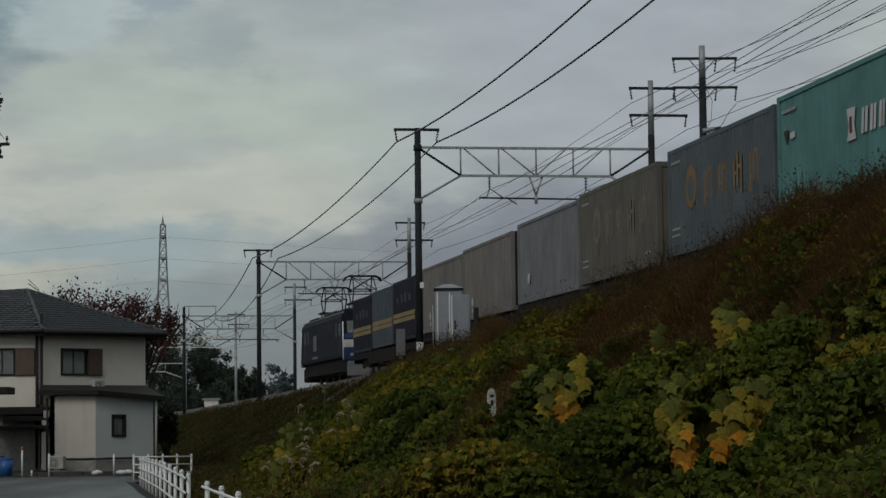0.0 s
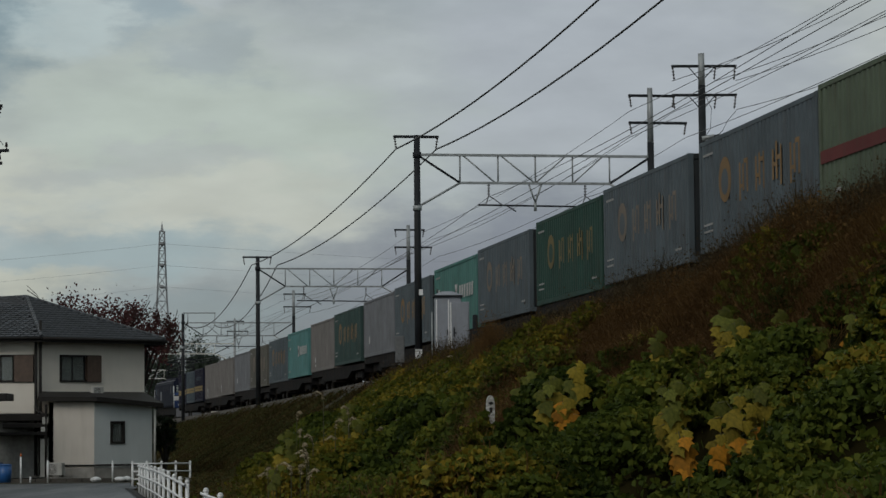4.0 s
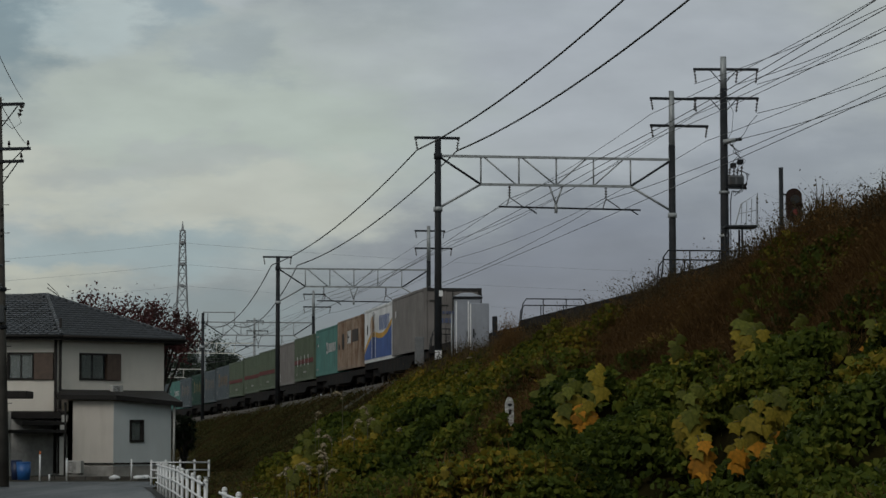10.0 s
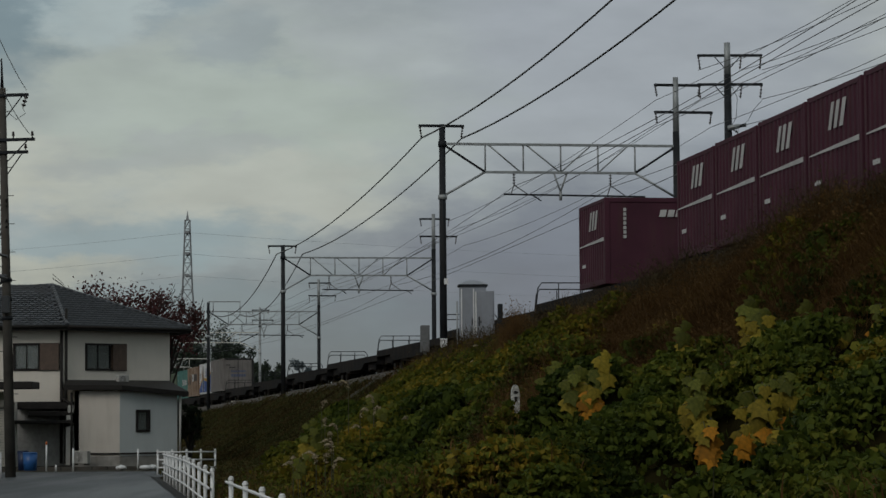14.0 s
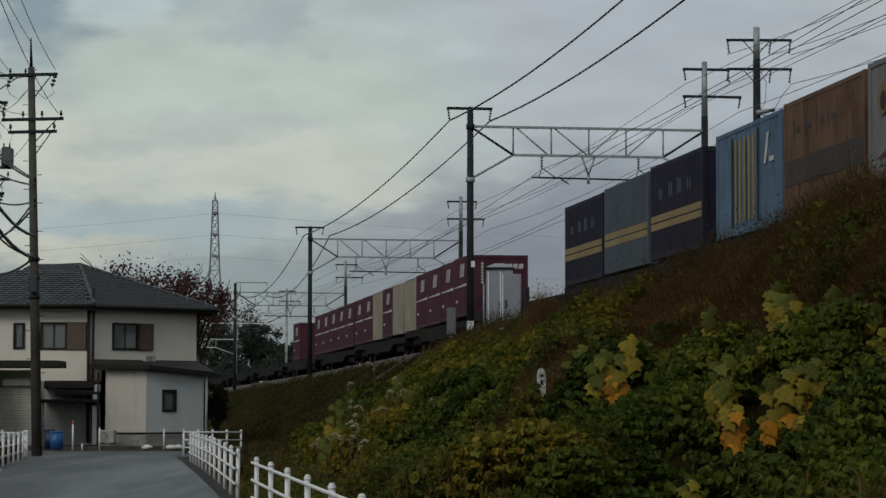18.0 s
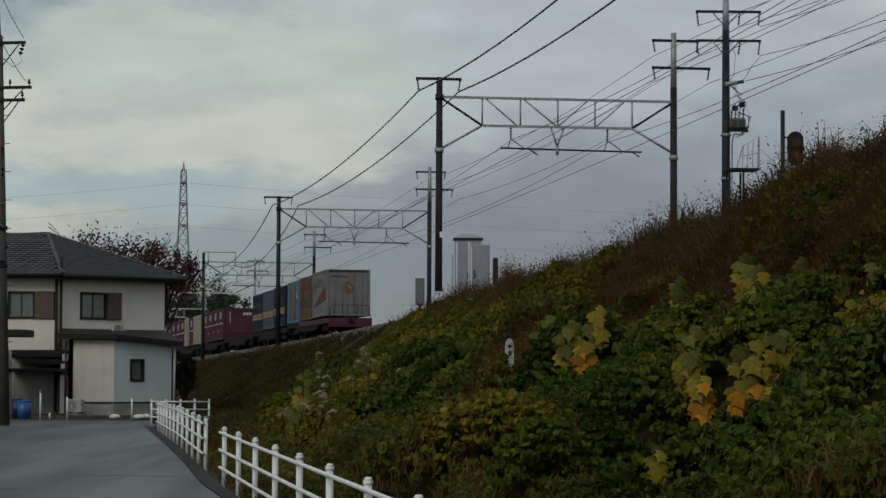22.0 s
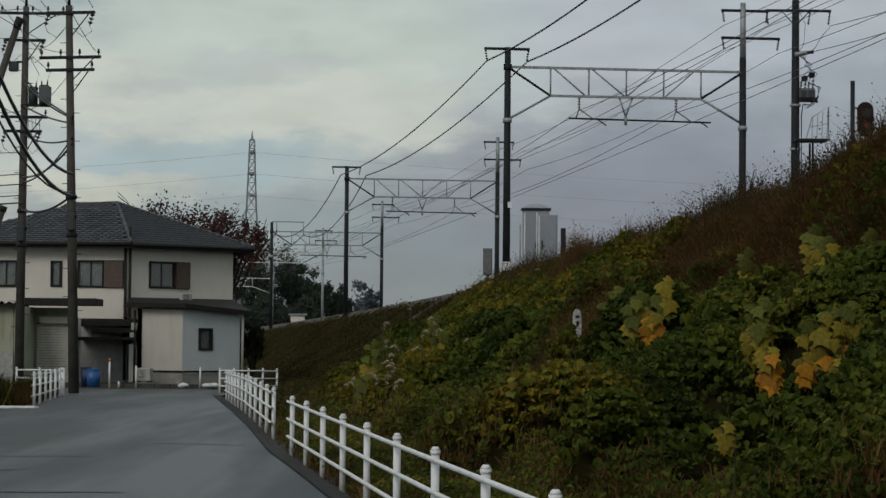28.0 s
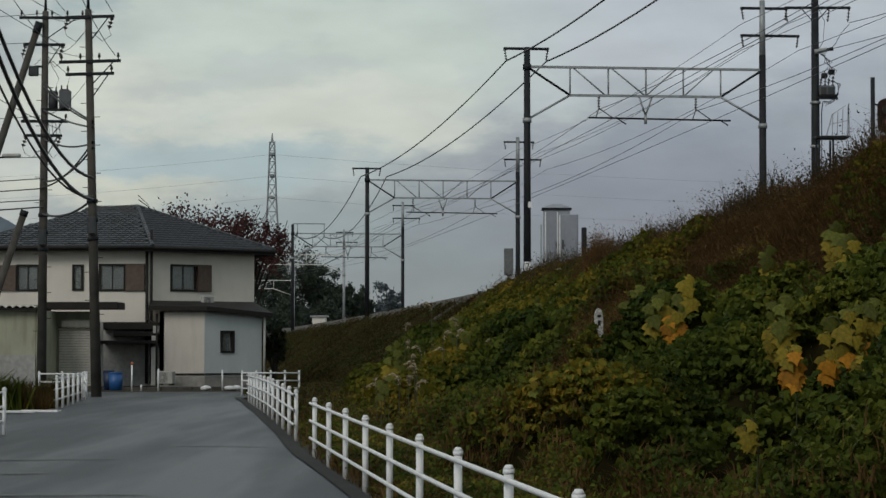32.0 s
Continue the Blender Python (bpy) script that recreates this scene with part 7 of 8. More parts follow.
def build_growth():
    # a sheet below the outer leaves, its near-black colour painting the shade between them
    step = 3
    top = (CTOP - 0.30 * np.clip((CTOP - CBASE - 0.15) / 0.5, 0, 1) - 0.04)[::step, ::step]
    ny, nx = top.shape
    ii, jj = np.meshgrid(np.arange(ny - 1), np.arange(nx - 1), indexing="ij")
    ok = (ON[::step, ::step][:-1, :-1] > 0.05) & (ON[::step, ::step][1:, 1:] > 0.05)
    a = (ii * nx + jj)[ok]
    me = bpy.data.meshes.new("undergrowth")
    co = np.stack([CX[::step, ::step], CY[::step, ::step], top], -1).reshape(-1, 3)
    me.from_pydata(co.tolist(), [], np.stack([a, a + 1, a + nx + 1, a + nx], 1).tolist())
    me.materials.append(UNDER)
    tagged(new("undergrowth", me), "near-black sheet below the leaves that stands in for their shade", "undergrowth", kind="stuff")
    # creeper leaves, thinned at the near end so that painted-dark gaps show there
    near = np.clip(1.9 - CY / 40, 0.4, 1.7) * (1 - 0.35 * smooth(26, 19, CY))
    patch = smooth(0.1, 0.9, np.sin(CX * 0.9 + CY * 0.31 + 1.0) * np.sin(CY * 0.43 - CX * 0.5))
    # yellowing patches, plus an extra share high up that paints the top lighter
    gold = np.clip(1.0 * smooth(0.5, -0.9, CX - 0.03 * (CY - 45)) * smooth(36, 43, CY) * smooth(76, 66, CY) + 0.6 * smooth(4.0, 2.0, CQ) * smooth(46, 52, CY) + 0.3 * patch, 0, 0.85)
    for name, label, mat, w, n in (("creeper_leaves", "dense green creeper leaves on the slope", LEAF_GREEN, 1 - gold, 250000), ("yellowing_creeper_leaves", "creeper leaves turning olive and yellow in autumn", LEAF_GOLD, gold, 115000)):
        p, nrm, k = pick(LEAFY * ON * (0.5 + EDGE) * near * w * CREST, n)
        depth = rng.exponential(0.11, n)
        p = p - nrm * depth[:, None] + nrm * 0.05
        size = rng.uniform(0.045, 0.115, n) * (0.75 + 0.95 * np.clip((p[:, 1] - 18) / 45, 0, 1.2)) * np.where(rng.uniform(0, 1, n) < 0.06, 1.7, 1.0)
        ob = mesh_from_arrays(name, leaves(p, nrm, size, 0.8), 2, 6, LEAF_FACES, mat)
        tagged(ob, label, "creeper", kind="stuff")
    # low weeds on the far slope and along the fence
    verge_zone = (1 - LEAFY) * (1 - DRY) * (1 - FAR)
    n = 90000
    p, nrm, k = pick((FAR * 0.45 * (CQ > 0.5) + verge_zone * 2.2 * np.clip(2.0 - CY / 30, 0.4, 2)) * ON * (CY < 190), n)
    p[:, 2] -= 0.14
    ob = mesh_from_arrays("low_weeds", blades(p, rng.uniform(0.10, 0.34, n), rng.uniform(0.5, 1.8, n), rng.uniform(0.012, 0.035, n)), 2, 5, BLADE_FACES, LEAF_SLOPE)
    tagged(ob, "low olive and brown weeds on the embankment foot", "weeds", kind="stuff")
    n = 90000
    tuft = 0.35 + smooth(-0.1, 0.6, np.sin(CX * 1.1 + 0.4 * CY) * np.sin(0.37 * CY - 0.8 * CX + 1.0))
    p, nrm, k = pick((FAR * tuft + 0.35 * verge_zone * np.clip(2.0 - CY / 30, 0.2, 2)) * ON * (CY < 190), n)
    p[:, 2] += rng.exponential(0.06, n) * np.clip(tuft.ravel()[k], 0, 1) - 0.03
    ob = mesh_from_arrays("weed_leaves", leaves(p, nrm, rng.uniform(0.03, 0.10, n), 0.7), 2, 6, LEAF_FACES, LEAF_SLOPE)
    tagged(ob, "small weed leaves in dull autumn colours", "weeds", kind="stuff")
    # rough weeds between the fence and the creeper
    strip = (1 - LEAFY) * (1 - DRY) * (1 - FAR) * ON * (CQ > 0.5) * np.clip(2.2 - CY / 22, 0.25, 2)
    n = 90000
    p, nrm, k = pick(strip, n)
    p[:, 2] -= 0.06
    ob = mesh_from_arrays("strip_weeds", blades(p, rng.uniform(0.08, 0.34, n), rng.uniform(0.3, 1.2, n), rng.uniform(0.006, 0.018, n)), 2, 5, BLADE_FACES, LEAF_BROWN)
    tagged(ob, "rough brown weeds along the fence", "weeds", kind="stuff")
    n = 80000
    p, nrm, k = pick(strip, n)
    p[:, 2] += rng.uniform(-0.05, 0.2, n)
    ob = mesh_from_arrays("strip_leaves", leaves(p, nrm, rng.uniform(0.025, 0.07, n), 1.0), 2, 6, LEAF_FACES, LEAF_GREEN)
    tagged(ob, "small mixed weed leaves along the fence", "weeds", kind="stuff")
    # dry brown grass along the top
    n = 170000
    p, nrm, k = pick(DRY * ON * np.clip(2.2 - CY / 40, 0.4, 1.6), n)
    p[:, 2] -= 0.22
    tall = 0.55 + 0.45 * np.sin(p[:, 1] * 0.9) * np.sin(p[:, 0] * 1.3 + 1)
    ob = mesh_from_arrays("dry_grass", blades(p, rng.uniform(0.3, 0.6, n) * (0.75 + 0.5 * tall), rng.uniform(0.7, 2.4, n), rng.uniform(0.005, 0.012, n)), 2, 5, BLADE_FACES, LEAF_BROWN)
    tagged(ob, "dry reddish-brown autumn grass along the embankment top", "grass", kind="stuff")
    n = 70000
    p, nrm, k = pick(DRY * ON * np.clip(2.2 - CY / 40, 0.4, 1.6), n)
    p[:, 2] += rng.uniform(-0.1, 0.22, n)
    ob = mesh_from_arrays("dry_grass_leaves", leaves(p, nrm, rng.uniform(0.02, 0.06, n), 1.2), 2, 6, LEAF_FACES, LEAF_BROWN)
    tagged(ob, "small withered leaves among the dry grass", "grass", kind="stuff")


build_growth()


# ---- shoots with large lobed leaves, stalks along the skyline, plumes ----
def lobed_leaf_mesh():
    """A broad leaf with five pointed lobes, folded along its veins and drooping at the tip; it grows along y from its stalk at the origin."""
    bm = bmesh.new()
    half = ((0.0, 0.0), (0.22, -0.10), (0.40, -0.02), (0.56, 0.10), (0.44, 0.22), (0.42, 0.34), (0.60, 0.56), (0.38, 0.56), (0.26, 0.68), (0.16, 0.84), (0.0, 1.10))
    spine = [bm.verts.new((0, y, -0.34 * y * y)) for y in (0.0, 0.30, 0.62, 1.10)]
    for sg in (-1, 1):
        rim = [bm.verts.new((sg * x, y, -0.34 * y * y - 0.34 * x * x - 0.16 * x + 0.05 * ((k % 3) - 1))) for k, (x, y) in enumerate(half[1:-1])]
        fan = [(spine[0], rim[0], rim[1], spine[1]), (spine[1], rim[1], rim[2], rim[3]), (spine[1], rim[3], rim[4], spine[2]), (spine[2], rim[4], rim[5], rim[6]), (spine[2], rim[6], rim[7], rim[8]), (spine[2], rim[8], spine[3])]
        for f in fan:
            bm.faces.new(f if sg > 0 else f[::-1])
    me = bpy.data.meshes.new("large_leaf")
    bm.to_mesh(me)
    bm.free()
    me.polygons.foreach_set("use_smooth", [True] * len(me.polygons))
    return me


BIG_LEAF = lobed_leaf_mesh()
BIG_LEAF.materials.append(None)


def big_leaf_material(name, rgb, edge):
    m = material(name, rgb, rough=0.6, vary=0.25, scale=5, tint=edge, bump=0.2, bump_scale=18, per_object=0.35)
    m.node_tree.nodes["Principled BSDF"].inputs["Specular IOR Level"].default_value = 0.08
    return m


YELLOW_LEAF = big_leaf_material("yellow_leaf", (0.145, 0.122, 0.016), (0.215, 0.160, 0.020))
ORANGE_LEAF = big_leaf_material("orange_leaf", (0.225, 0.115, 0.014), (0.33, 0.135, 0.012))
LIME_LEAF = big_leaf_material("lime_leaf", (0.060, 0.074, 0.015), (0.105, 0.108, 0.019))
LEAF_MESHES = []
for mt in (YELLOW_LEAF, ORANGE_LEAF, LIME_LEAF):
    me = BIG_LEAF.copy()
    me.name = "large_leaf"
    me.materials[0] = mt
    LEAF_MESHES.append(me)
STEM = material("green_stem", (0.06, 0.06, 0.025), rough=0.7)


def big_leaf_shoot(x, y, z, r, count, kinds, size):
    # it stands clear of the creeper
    eye = Vector((0, 0, EYE))
    spot = Vector((x, y, z))
    for _ in range(60):
        if canopy_z(spot.x, spot.y) < spot.z - 0.55 * r and canopy_z(spot.x, spot.y - 0.3) < spot.z - 0.4 * r:
            break
        spot = eye.lerp(spot, 0.993)
    x, y, z = spot
    root = thing("lobed_leaf_shoot", pose(x, y, z), "shoot with large lobed yellowing leaves", "shrub", "large-leaved shoots")
    bm = bmesh.new()
    foot = canopy_z(x, y + 0.2) - z - 0.2
    add_line(bm, [(0.05, 0.25, foot), (0.08, 0.12, -r * 0.5), (0, 0, r * 0.8)], 0.006, 5)
    part("stem", bm, STEM, root)
    n = max(5, int(count * 0.95))
    for i in range(n):
        h = 1 - 2 * (i + 0.5) / n
        a = 2.4 * i + rng.uniform(-0.5, 0.5)
        rr = r * math.sqrt(max(0.0, 1 - h * h * 0.7)) * rng.uniform(0.3, 0.8)
        loc = Vector((rr * math.cos(a), -0.10 * r + 0.5 * rr * math.sin(a), h * r + 0.3 * r))
        k = kinds[min(len(kinds) - 1, max(0, int((0.5 - 0.5 * h + rng.uniform(-0.25, 0.25)) * len(kinds))))]
        sc = size * rng.uniform(0.55, 0.95) * (0.85 if h > 0.4 else 1.0)
        hang = Matrix.Rotation(radians(math.degrees(math.cos(a)) * 0.55 + rng.uniform(-22, 22)), 4, "Y") @ Matrix.Rotation(radians(rng.uniform(38, 78)), 4, "X") @ Matrix.Rotation(math.pi, 4, "Z")
        m = Matrix.Translation(loc) @ hang @ Matrix.Diagonal((sc, sc, sc, 1))
        shared("large_leaf", LEAF_MESHES[k], root, m)
        bm = bmesh.new()
        add_line(bm, [(0, 0, loc.z * 0.6 - 0.05), (loc.x * 0.6, loc.y * 0.5, loc.z + 0.02), loc], 0.004, 4)
        part("leaf_stalk", bm, STEM, root)


SHOOTS = [
    (5.18, 32.1, 2.60, 0.36, 22, (2, 0, 0, 1), 0.28), (5.62, 35.9, 3.10, 0.22, 9, (2, 0), 0.32), (3.25, 37.7, 2.12, 0.28, 12, (2, 0), 0.30), (3.44, 37.5, 1.86, 0.24, 11, (0, 1, 1), 0.32),
    (3.83, 39.5, 2.42, 0.26, 9, (0, 2), 0.32), (3.24, 41.7, 2.30, 0.28, 10, (2, 2, 0), 0.30), (3.95, 29.5, 1.80, 0.32, 17, (2, 0, 0), 0.24),
    (3.20, 23.1, 1.44, 0.18, 12, (0, 1, 1), 0.22), (4.28, 26.5, 1.62, 0.36, 24, (2, 0, 0, 1), 0.25), (3.80, 24.9, 1.45, 0.14, 5, (0, 1), 0.20),
    (1.98, 16.3, 1.06, 0.09, 6, (0, 0), 0.13), (4.55, 26.8, 1.95, 0.18, 8, (2, 0), 0.22), (4.40, 26.7, 1.36, 0.16, 7, (0, 1), 0.22),
    (5.10, 39.5, 2.98, 0.2, 6, (2, 0), 0.28),
    (0.28, 68.0, canopy_z(0.28, 68.0) + 0.15, 0.22, 7, (2, 2, 0), 0.28), (0.9, 72.0, canopy_z(0.9, 72.0) + 0.15, 0.2, 6, (2, 2), 0.28), (1.5, 70.0, canopy_z(1.5, 70.0) + 0.15, 0.22, 6, (2, 0), 0.28),
    (1.9, 66.0, canopy_z(1.9, 66.0) + 0.12, 0.2, 6, (2, 2), 0.26), (0.6, 64.0, canopy_z(0.6, 64.0) + 0.15, 0.22, 7, (2, 0), 0.28), (2.6, 69.0, canopy_z(2.6, 69.0) + 0.12, 0.2, 6, (2, 2), 0.26),
    (6.34, 30.0, 2.62, 0.34, 20, (2, 0, 1, 1), 0.28), (6.40, 33.0, 2.80, 0.16, 6, (2, 0), 0.26), (6.10, 34.0, 3.02, 0.2, 7, (2, 2, 0), 0.26),
    (-0.95, 48.4, 1.36, 0.3, 9, (2, 2, 0), 0.28), (-0.92, 39.1, 0.98, 0.18, 6, (2, 2), 0.22),
    (0.3, 60.0, 2.0, 0.3, 9, (2, 2), 0.3), (1.03, 27.6, 1.22, 0.12, 5, (0, 2), 0.15),
]
for x, y, z, r, count, kinds, size in SHOOTS:
    big_leaf_shoot(x, y, z, r, count, kinds, size)


def skyline_stalks():
    """Bare stalks with scraps of leaf along the embankment's top edge."""
    n = 9000
    clump = smooth(-0.25, 0.7, np.sin(CY * 1.35 + 0.6 * CX) * np.sin(CY * 0.61 + 1.0))
    w = (DRY + 0.25 * LEAFY) * ON * (np.abs(CQ - 0.1) < 0.75) * (CY > 26) * (CY < 92) * np.clip(2.4 - CY / 30, 0.45, 1.5) * (0.25 + clump)
    p, nrm, k = pick(w, n)
    p[:, 2] -= 0.3
    h = rng.uniform(0.4, 1.0, n) * (0.75 + 0.5 * clump.ravel()[k])
    co = blades(p, h, rng.uniform(0.1, 0.9, n), np.full(n, 0.017))
    ob = mesh_from_arrays("dry_stalks", co, 2, 5, BLADE_FACES, STALK_BROWN)
    tagged(ob, "thin bare stalks along the embankment top", "stalks", kind="stuff")
    m = 6
    q = np.repeat(co.reshape(n, 5, 3)[:, 4], m, 0) - np.array([0, 0, 1.0]) * (np.repeat(h, m) * rng.uniform(0.05, 0.8, n * m))[:, None] + rng.normal(0, 0.05, (n * m, 3))
    up = rng.normal(0, 1, (n * m, 3)) + np.array([0, 0, 0.5])
    up /= np.linalg.norm(up, axis=1)[:, None]
    ob = mesh_from_arrays("stalk_leaves", leaves(q, up, rng.uniform(0.022, 0.055, n * m), 0.6), 2, 6, LEAF_FACES, STALK_BROWN)
    tagged(ob, "small withered leaves on the dry stalks", "stalks", kind="stuff")


skyline_stalks()


def dry_bush(x, y, n, w, tall):
    """An airy bush of withered stems on the embankment's edge."""
    p = np.stack([rng.normal(x, w, n), rng.normal(y, 0.5, n), np.zeros(n)], 1)
    p[:, 2] = [canopy_z(a, b) - 0.15 for a, b in p[:, :2]]
    h = rng.uniform(0.4, 1.0, n) * tall * np.exp(-((p[:, 0] - x) / (1.6 * w)) ** 2)
    ob = mesh_from_arrays("dry_bush_stems", blades(p, h, rng.uniform(0.1, 0.7, n), rng.uniform(0.008, 0.016, n)), 2, 5, BLADE_FACES, LEAF_BROWN)
    tagged(ob, "airy withered brown stems on the embankment edge", "bush", kind="stuff")
    m = 9
    q = np.repeat(p, m, 0) + rng.normal(0, 0.09, (n * m, 3)) + np.array([0, 0, 1.0]) * (np.repeat(h, m) * rng.uniform(0.35, 1.0, n * m))[:, None]
    up = rng.normal(0, 1, (n * m, 3))
    up /= np.linalg.norm(up, axis=1)[:, None]
    ob = mesh_from_arrays("dry_bush_leaves", leaves(q, up, rng.uniform(0.02, 0.05, n * m), 0.6), 2, 6, LEAF_FACES, LEAF_BROWN)
    tagged(ob, "withered leaf scraps on bare brown stems", "bush", kind="stuff")


dry_bush(4.4, 72.5, 420, 0.36, 1.35)

def grass_plumes():
    """Pale seed plumes over the far end of the creeper."""
    w = ((CX > -4) & (CX < 1.5) & (CY > 52) & (CY < 84) & (LEAFY > 0.4)).astype(float) + 0.25 * ((CY > 75) & (CY < 100) & (LEAFY > 0.5))
    p, nrm, k = pick(w, 34)
    spots = [(a[0], a[1], a[2]) for a in p]
    for x, y, z, c in ((-0.12, 60, 2.30, 3), (0.0, 58, 1.98, 3), (-0.33, 50, 1.54, 4), (-0.52, 47, 1.33, 3), (-0.65, 45, 0.98, 4), (-0.93, 44, 0.86, 4), (-0.75, 44.5, 0.80, 2)):
        spots += [(x + rng.normal(0, 0.24), y + rng.normal(0, 0.8), z + rng.normal(0, 0.14)) for _ in range(c - 1)]
    for x, y, z in spots:
        root = thing("plume_grass", pose(x, y, z - 0.05), "pale feathery seed plume of tall grass", "grass plume", "pale plumes")
        foot = min(-0.3, canopy_z(x, y + 0.3) - z - 0.2)
        side = rng.uniform(-1, 1)
        bend = [(0, 0.3, foot), (0, 0, 0.0), (0.05 * side, -0.02, 0.16), (0.16 * side, -0.05, 0.22), (0.26 * side, -0.08, 0.16)]
        bm = bmesh.new()
        add_line(bm, bend, 0.009, 5)
        part("stalk", bm, STEM, root)
        bm = bmesh.new()
        for i in range(80):
            f = rng.uniform(1.2, 3.95)
            lo, hi = Vector(bend[int(f)]), Vector(bend[min(4, int(f) + 1)])
            b = lo.lerp(hi, f - int(f))
            a = rng.uniform(0, 6.28)
            d = Vector((math.cos(a), math.sin(a), 0.2)) * rng.uniform(0.04, 0.10)
            s1 = Vector((-d.y, d.x, 0)) * 0.26
            bm.faces.new([bm.verts.new(v) for v in (b - s1, b + s1, b + d - Vector((0, 0, 0.05)))])
        part("plume", bm, PLUME, root)


PLUME = material("pale_plume", (0.35, 0.285, 0.18), rough=0.9, vary=0.2, bump=0)
grass_plumes()


def verge():
    """Rank grass and a clump of long green leaves behind the far fence, and boards lying there."""
    n = 16000
    x, y = rng.uniform(-15.5, -9.3, n), rng.uniform(58.5, 76, n)
    keep = x < -9.15 - 0.097 * (y - 59.7) - 0.15
    p = np.stack([x, y, np.full(n, 0.08)], 1)[keep]
    n = len(p)
    h = rng.uniform(0.25, 0.75, n) * (0.8 + 0.5 * np.sin(p[:, 0] * 1.7) * np.sin(p[:, 1] * 0.8))
    ob = mesh_from_arrays("verge_grass", blades(p, h, rng.uniform(0.2, 0.9, n), rng.uniform(0.012, 0.03, n)), 2, 5, BLADE_FACES, LEAF_OLIVE)
    tagged(ob, "rank brown and green grass beside the lane", "grass", kind="stuff")
    n = 420
    p = np.stack([rng.normal(-10.5, 0.4, n), rng.normal(58.2, 0.3, n), np.full(n, 0.1)], 1)
    ob = mesh_from_arrays("strap_leaves", blades(p, rng.uniform(0.6, 1.25, n), rng.uniform(0.5, 1.2, n), rng.uniform(0.03, 0.07, n)), 2, 5, BLADE_FACES, LEAF_GREEN)
    tagged(ob, "clump of long green strap leaves", "plant", kind="stuff")
    for x, y, rz, w in ((-9.9, 57.0, 8, 1.3), (-9.2, 57.6, -12, 0.9), (-10.6, 56.5, 4, 1.1)):
        bm = box(-w / 2, w / 2, -0.12, 0.12, 0, 0.05, 0.008)
        ob = mesh_object("board", bm, WHITE_PAINT)
        ob.matrix_world = pose(x, y, 0.13, 0, 0, rz)
        tagged(ob, "weathered white board lying on the verge", "board", "boards on the verge")


verge()

# ---- trees, tower and hills beyond ----
def tree(x, y, h, crown_w, crown_h, mat, name, label, leaf=0.3, count=2600, gaps=0.35, bark=None, twigs=0, trunk=True):
    z0 = ground_z(x, y)
    root = thing(name, pose(x, y, z0), label, "tree", "trees beyond the house")
    bm = bmesh.new()
    base = h - crown_h
    add_tube(bm, (0, 0, -0.3), (0.1, 0, base + crown_h * 0.35), 0.05 * crown_w ** 0.8 + 0.06, 0.05, n=9)
    tips = []
    for i in range(11):
        a = 2.4 * i
        b = Vector((0.05, 0, base * 0.8 + crown_h * 0.04 * i))
        r = crown_w * 0.5 * rng.uniform(0.55, 0.95)
        t = Vector((r * math.cos(a), r * math.sin(a), base + crown_h * rng.uniform(0.35, 0.95)))
        add_line(bm, [b, b.lerp(t, 0.5) + Vector((0, 0, 0.12 * crown_h)), t], 0.05, 5)
        tips.append(t)
    part("trunk", bm, bark or BARK, root)
    cl, sz = [], []
    for i in range(70):
        t = tips[i % len(tips)]
        c = t + Vector(rng.normal(0, 1, 3) * np.array((crown_w * 0.16, crown_w * 0.16, crown_h * 0.16)))
        e = Vector((c.x / (crown_w / 2), c.y / (crown_w / 2), (c.z - base - crown_h / 2) / (crown_h / 2)))
        if e.length < 1.05 and rng.uniform() > gaps * 0.5:
            cl.append(c)
            sz.append(rng.uniform(0.07, 0.15) * crown_w)
    cl.append(Vector((0, 0, base + crown_h * 0.6)))
    sz.append(0.2 * crown_w)
    per = count // len(cl)
    pts = np.concatenate([np.array(c[:]) + rng.normal(0, s * 0.55, (per, 3)) for c, s in zip(cl, sz)])
    nrm = rng.normal(0, 1, pts.shape) + np.array([0, 0, 0.6])
    nrm /= np.linalg.norm(nrm, axis=1)[:, None]
    ob = mesh_from_arrays("crown", leaves(pts, nrm, rng.uniform(0.6, 1.3, len(pts)) * leaf, 0.4), 2, 6, LEAF_FACES, mat)
    ob.parent = root
    if twigs:
        for i in range(twigs):
            t = tips[i % len(tips)]
            e = t + Vector((t.x * 0.3, t.y * 0.3, rng.uniform(0.3, 1.1)))
            bm = bmesh.new()
            add_line(bm, [t, t.lerp(e, 0.5) + Vector((0.1, 0, 0)), e], 0.011, 4)
            part("twig", bm, bark or BARK, root)
    return root


BARK = material("dark_bark", (0.028, 0.024, 0.02), rough=0.9, vary=0.3, bump=0.5)
LEAF_CHERRY = leaf_material("autumn_cherry_leaves", ((0.0, (0.035, 0.024, 0.020)), (0.4, (0.080, 0.036, 0.034)), (0.7, (0.095, 0.040, 0.045)), (1.0, (0.12, 0.072, 0.048))))
# the next two leaf colours carry the distance haze as a pale bluish tint
LEAF_FAR = leaf_material("haze_tinted_evergreen_leaves", ((0.0, (0.042, 0.056, 0.058)), (0.5, (0.060, 0.078, 0.056)), (1.0, (0.070, 0.084, 0.066))), 0.8)
LEAF_HAZE = leaf_material("haze_tinted_leaves", ((0.0, (0.09, 0.115, 0.13)), (1.0, (0.13, 0.155, 0.165))), 0.9)
LEAF_DARK = leaf_material("evergreen_leaves", ((0.0, (0.020, 0.028, 0.018)), (0.5, (0.034, 0.046, 0.026)), (1.0, (0.055, 0.065, 0.034))), 0.7)
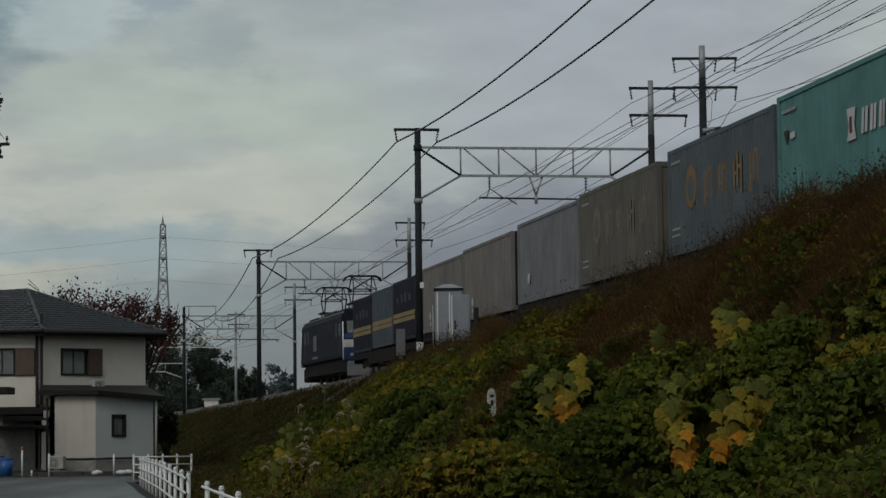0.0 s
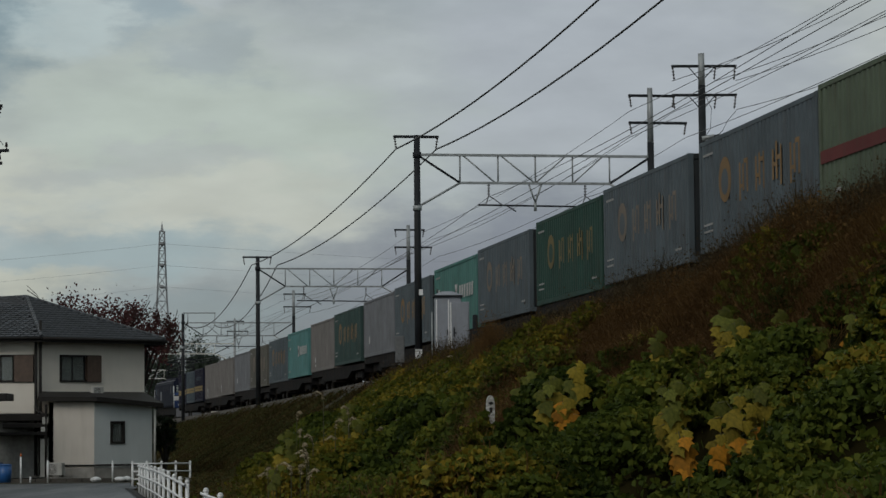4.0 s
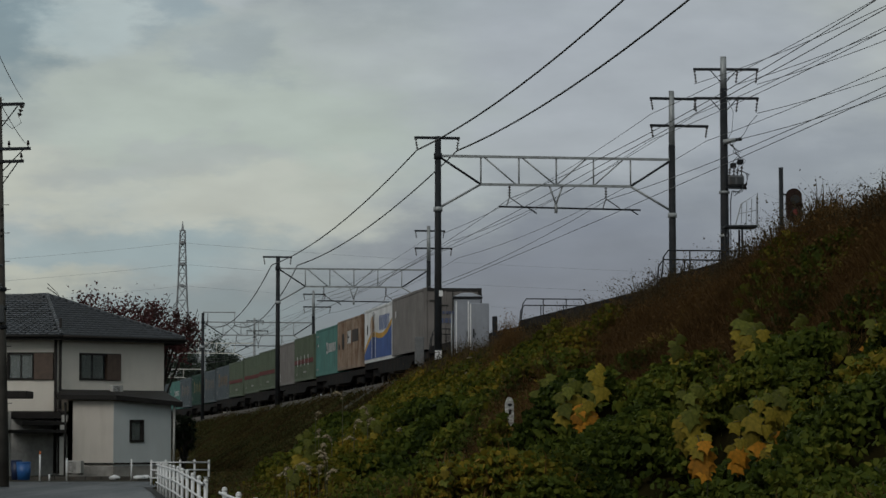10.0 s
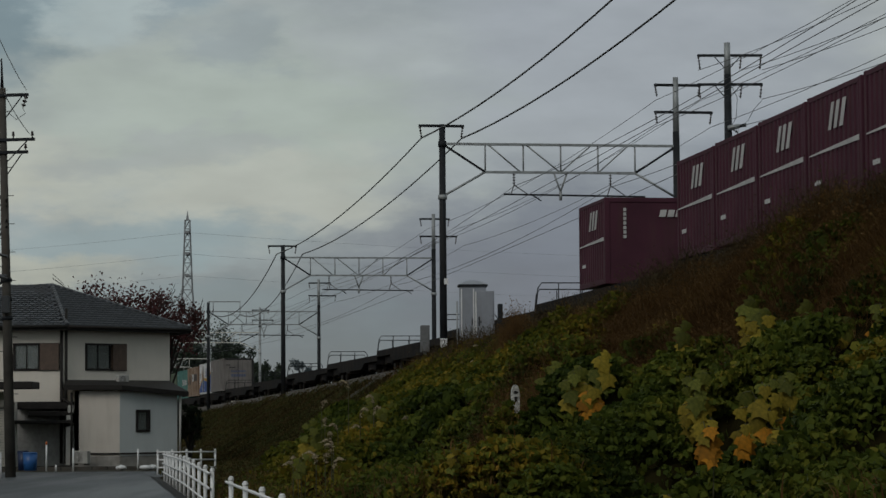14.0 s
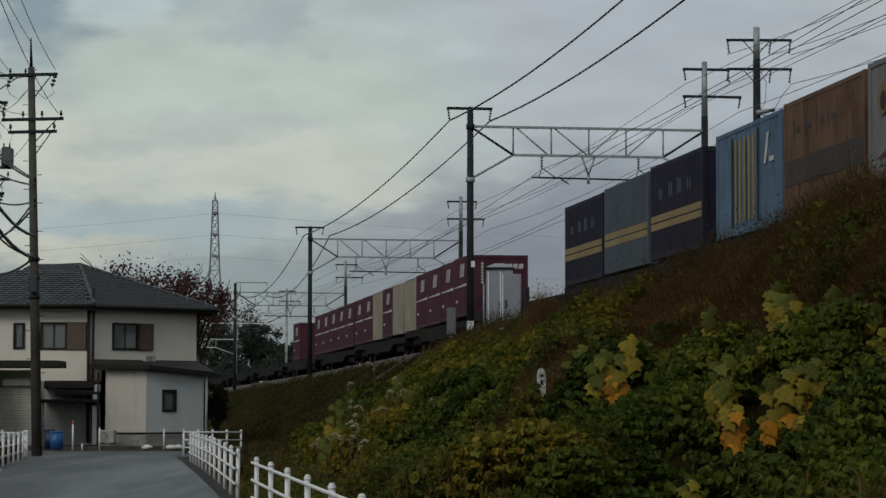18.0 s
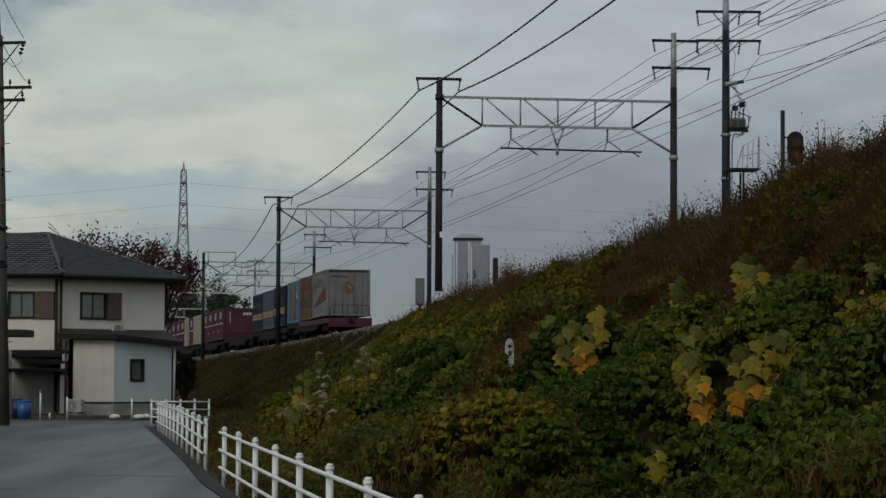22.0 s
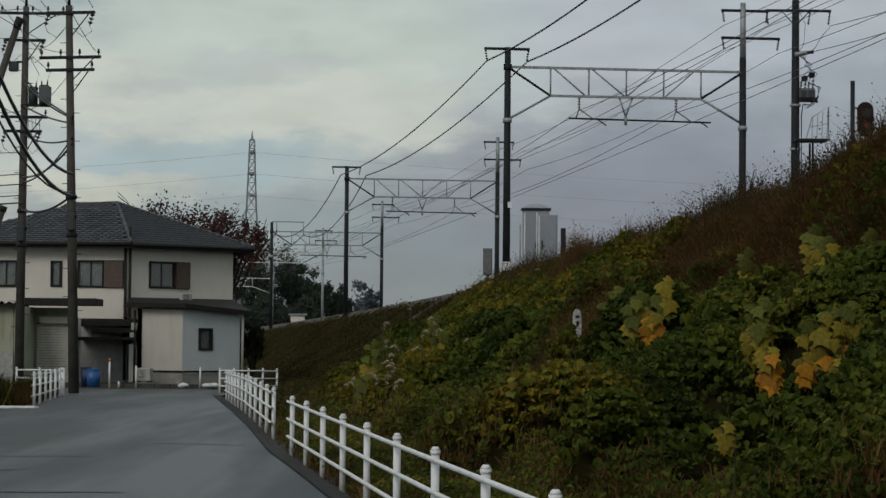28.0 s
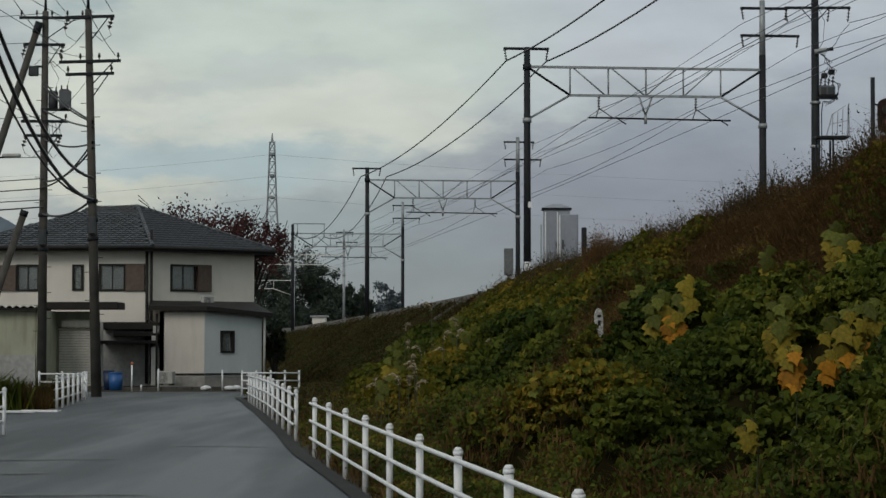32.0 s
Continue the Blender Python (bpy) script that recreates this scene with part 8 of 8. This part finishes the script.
tree(-11.6, 121.0, 8.5, 6.0, 4.6, LEAF_CHERRY, "cherry_tree", "leafy cherry tree with dark red autumn leaves", 0.13, 7000, 0.7, twigs=44)
tree(-9.3, 122.0, 7.7, 3.8, 3.8, LEAF_CHERRY, "cherry_tree", "leafy cherry tree with dark red autumn leaves", 0.13, 4600, 0.6, twigs=22)
tree(-7.3, 108.0, 2.8, 1.1, 2.6, LEAF_DARK, "evergreen_shrub", "dark evergreen shrub at the house corner", 0.12, 2600, 0.05)
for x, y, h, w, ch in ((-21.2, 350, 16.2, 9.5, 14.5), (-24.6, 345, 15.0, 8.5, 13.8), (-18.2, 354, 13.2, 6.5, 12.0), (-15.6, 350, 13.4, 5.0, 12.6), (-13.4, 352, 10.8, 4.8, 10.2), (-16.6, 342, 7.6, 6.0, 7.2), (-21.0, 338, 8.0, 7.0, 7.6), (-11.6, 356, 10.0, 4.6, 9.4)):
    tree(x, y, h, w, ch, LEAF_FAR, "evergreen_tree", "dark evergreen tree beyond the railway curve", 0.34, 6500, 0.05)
tree(-9.6, 420, 12.6, 5.4, 9.0, LEAF_HAZE, "hazy_tree", "distant tree with haze put into its leaf colour", 0.45, 1600, 0.6)
tree(-8.0, 425, 9.0, 4.0, 6.0, LEAF_HAZE, "hazy_tree", "distant tree with haze put into its leaf colour", 0.45, 900, 0.6)


def shed(x, y, w, h, label):
    root = thing("lineside_hut", pose(x, y, ground_z(x, y)), label, "hut")
    part("wall", box(0, w, 0, 2.5, 0, h), WALL_CREAM, root)
    part("roof", box(-0.2, w + 0.2, -0.2, 2.7, h, h + 0.15), STEEL_GREY, root)


shed(-12.75, 245, 1.3, max(1.0, 4.45 - ground_z(-12.9, 245)), "small pale lineside hut")


def pylon():
    root = thing("transmission_tower", pose(-47.7, 700.0, 0), "tall grey lattice transmission tower", "pylon")
    H = 58.5

    def half(z):
        return 4.2 - 2.9 * min(1.0, z / 40.0) - 0.65 * max(0.0, (z - 40.0) / 18.5)

    zs = [0, 9, 17, 24, 30, 35, 39, 43, 46.5, 50, 53, 56, H]
    part("peak", tube((0, 0, H - 0.2), (0, 0, H + 2.6), 0.62, 0.06, n=4), PYLON_GREY, root)
    for sx in (-1, 1):
        for sy in (-1, 1):
            bm = bmesh.new()
            add_line(bm, [(sx * half(z), sy * half(z), z) for z in zs], 0.16, 5)
            part("leg", bm, PYLON_GREY, root)
    for za, zb in zip(zs, zs[1:]):
        a, b = half(za), half(zb)
        for sy in (-1, 1):
            for p0, p1 in (((-a, sy * a, za), (b, sy * b, zb)), ((a, sy * a, za), (-b, sy * b, zb)), ((-b, sy * b, zb), (b, sy * b, zb))):
                part("brace", tube(p0, p1, 0.09, n=4), PYLON_GREY, root)
    for z in (43.0, 49.0, 55.0):
        part("crossarm", box(-0.55, 0.55, -2.6, 2.6, z - 0.35, z + 0.35), PYLON_GREY, root)
    for z in (43.0, 49.0, 55.0):
        for sg, far_p in ((-1, Vector((-330, 640, 0))), (1, Vector((420, 830, 0)))):
            bm = bmesh.new()
            add_line(bm, sag_points(Vector((-47.7, 700.0, z)), far_p + Vector((0, 0, z * (0.97 if sg < 0 else 1.12))), 9, 24), 0.028, 4)
            tagged(mesh_object("transmission_line", bm, FAR_WIRE), "thin distant transmission line", "wire", "transmission lines")


# wire colour made pale to stand for haze over the distance
FAR_WIRE = material("haze_paled_wire", (0.32, 0.35, 0.37), rough=0.7, bump=0)
PYLON_GREY = material("pylon_grey", (0.25, 0.265, 0.28), rough=0.6, vary=0.2, bump=0)
pylon()


def hills():
    bm = bmesh.new()
    # the blue-grey is distance haze painted into the hill colour
    HILL = material("haze_tinted_hill", (0.12, 0.155, 0.19), rough=1.0, vary=0.15, scale=0.004, bump=0)
    last = None
    for i in range(80):
        x = -2600 + 65 * i
        rise = 150 * math.exp(-((x + 640) / 270.0) ** 2) + 95 * math.exp(-((x + 1400) / 500.0) ** 2) + 22
        h = rise * (1 + 0.12 * noise.noise((x * 0.006, 3.0, 0))) + 6 * noise.noise((x * 0.03, 1.0, 0))
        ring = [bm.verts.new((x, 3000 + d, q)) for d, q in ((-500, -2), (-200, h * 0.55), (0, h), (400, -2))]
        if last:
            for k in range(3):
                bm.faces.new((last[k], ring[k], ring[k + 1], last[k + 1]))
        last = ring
    tagged(mesh_object("backdrop_hills", bm, HILL), "hills on the horizon with haze put into their colour", "hills", kind="structure")


hills()


# ---- roof tiles of the house, laid last ----
def lay_tiles():
    me = roof_tile_mesh()
    roof = bpy.data.objects["roof"]
    for o in bpy.data.objects["house"].children:
        if o.name.startswith("roof"):
            roof = o
    spots = []
    for tri in (((*E1, 5.66), (*E2, 5.66), R2, R1), ((*E2, 5.66), (*E3, 5.66), R2)):
        p = [Vector(q) for q in tri]
        u = (p[1] - p[0]).normalized()
        n = u.cross(p[2] - p[0]).normalized()
        v = n.cross(u)
        flat = [((q - p[0]).dot(u), (q - p[0]).dot(v)) for q in p]
        top = max(f[1] for f in flat)
        k = 0
        while 0.26 * k < top - 0.1:
            y = 0.26 * k
            lo = flat[-1][0] * y / flat[-1][1]
            hi = flat[1][0] + (flat[2][0] - flat[1][0]) * y / flat[2][1]
            x = lo + 0.12 + (0.15 if k % 2 else 0.0)
            while x < hi - 0.1:
                c = p[0] + u * x + v * (y - 0.02) + n * 0.02
                spots.append(Matrix.Translation(c) @ Matrix((u, v, n)).transposed().to_4x4())
                x += 0.30
            k += 1
    for m in spots[:300]:
        shared("tile", me, roof, m)
    co = np.array([v.co[:] for v in me.vertices])
    faces = tuple(tuple(f.vertices) for f in me.polygons)
    rest = np.concatenate([np.array([(m @ Vector(c))[:] for c in co]) for m in spots[300:]])
    ob = mesh_from_arrays("tiles", rest, len(faces), len(co), faces, ROOF_TILE)
    ob.parent = roof
    ob["kind"] = "stuff"


lay_tiles()


def motions():
    """Everything on the train runs along the line together."""
    for ob, s0, up in TRAIN:
        rows = [(float(t), line_pose(along(s0, t), 0, up)) for t in range(0, 33, 2)]
        walk(ob, rows)


motions()
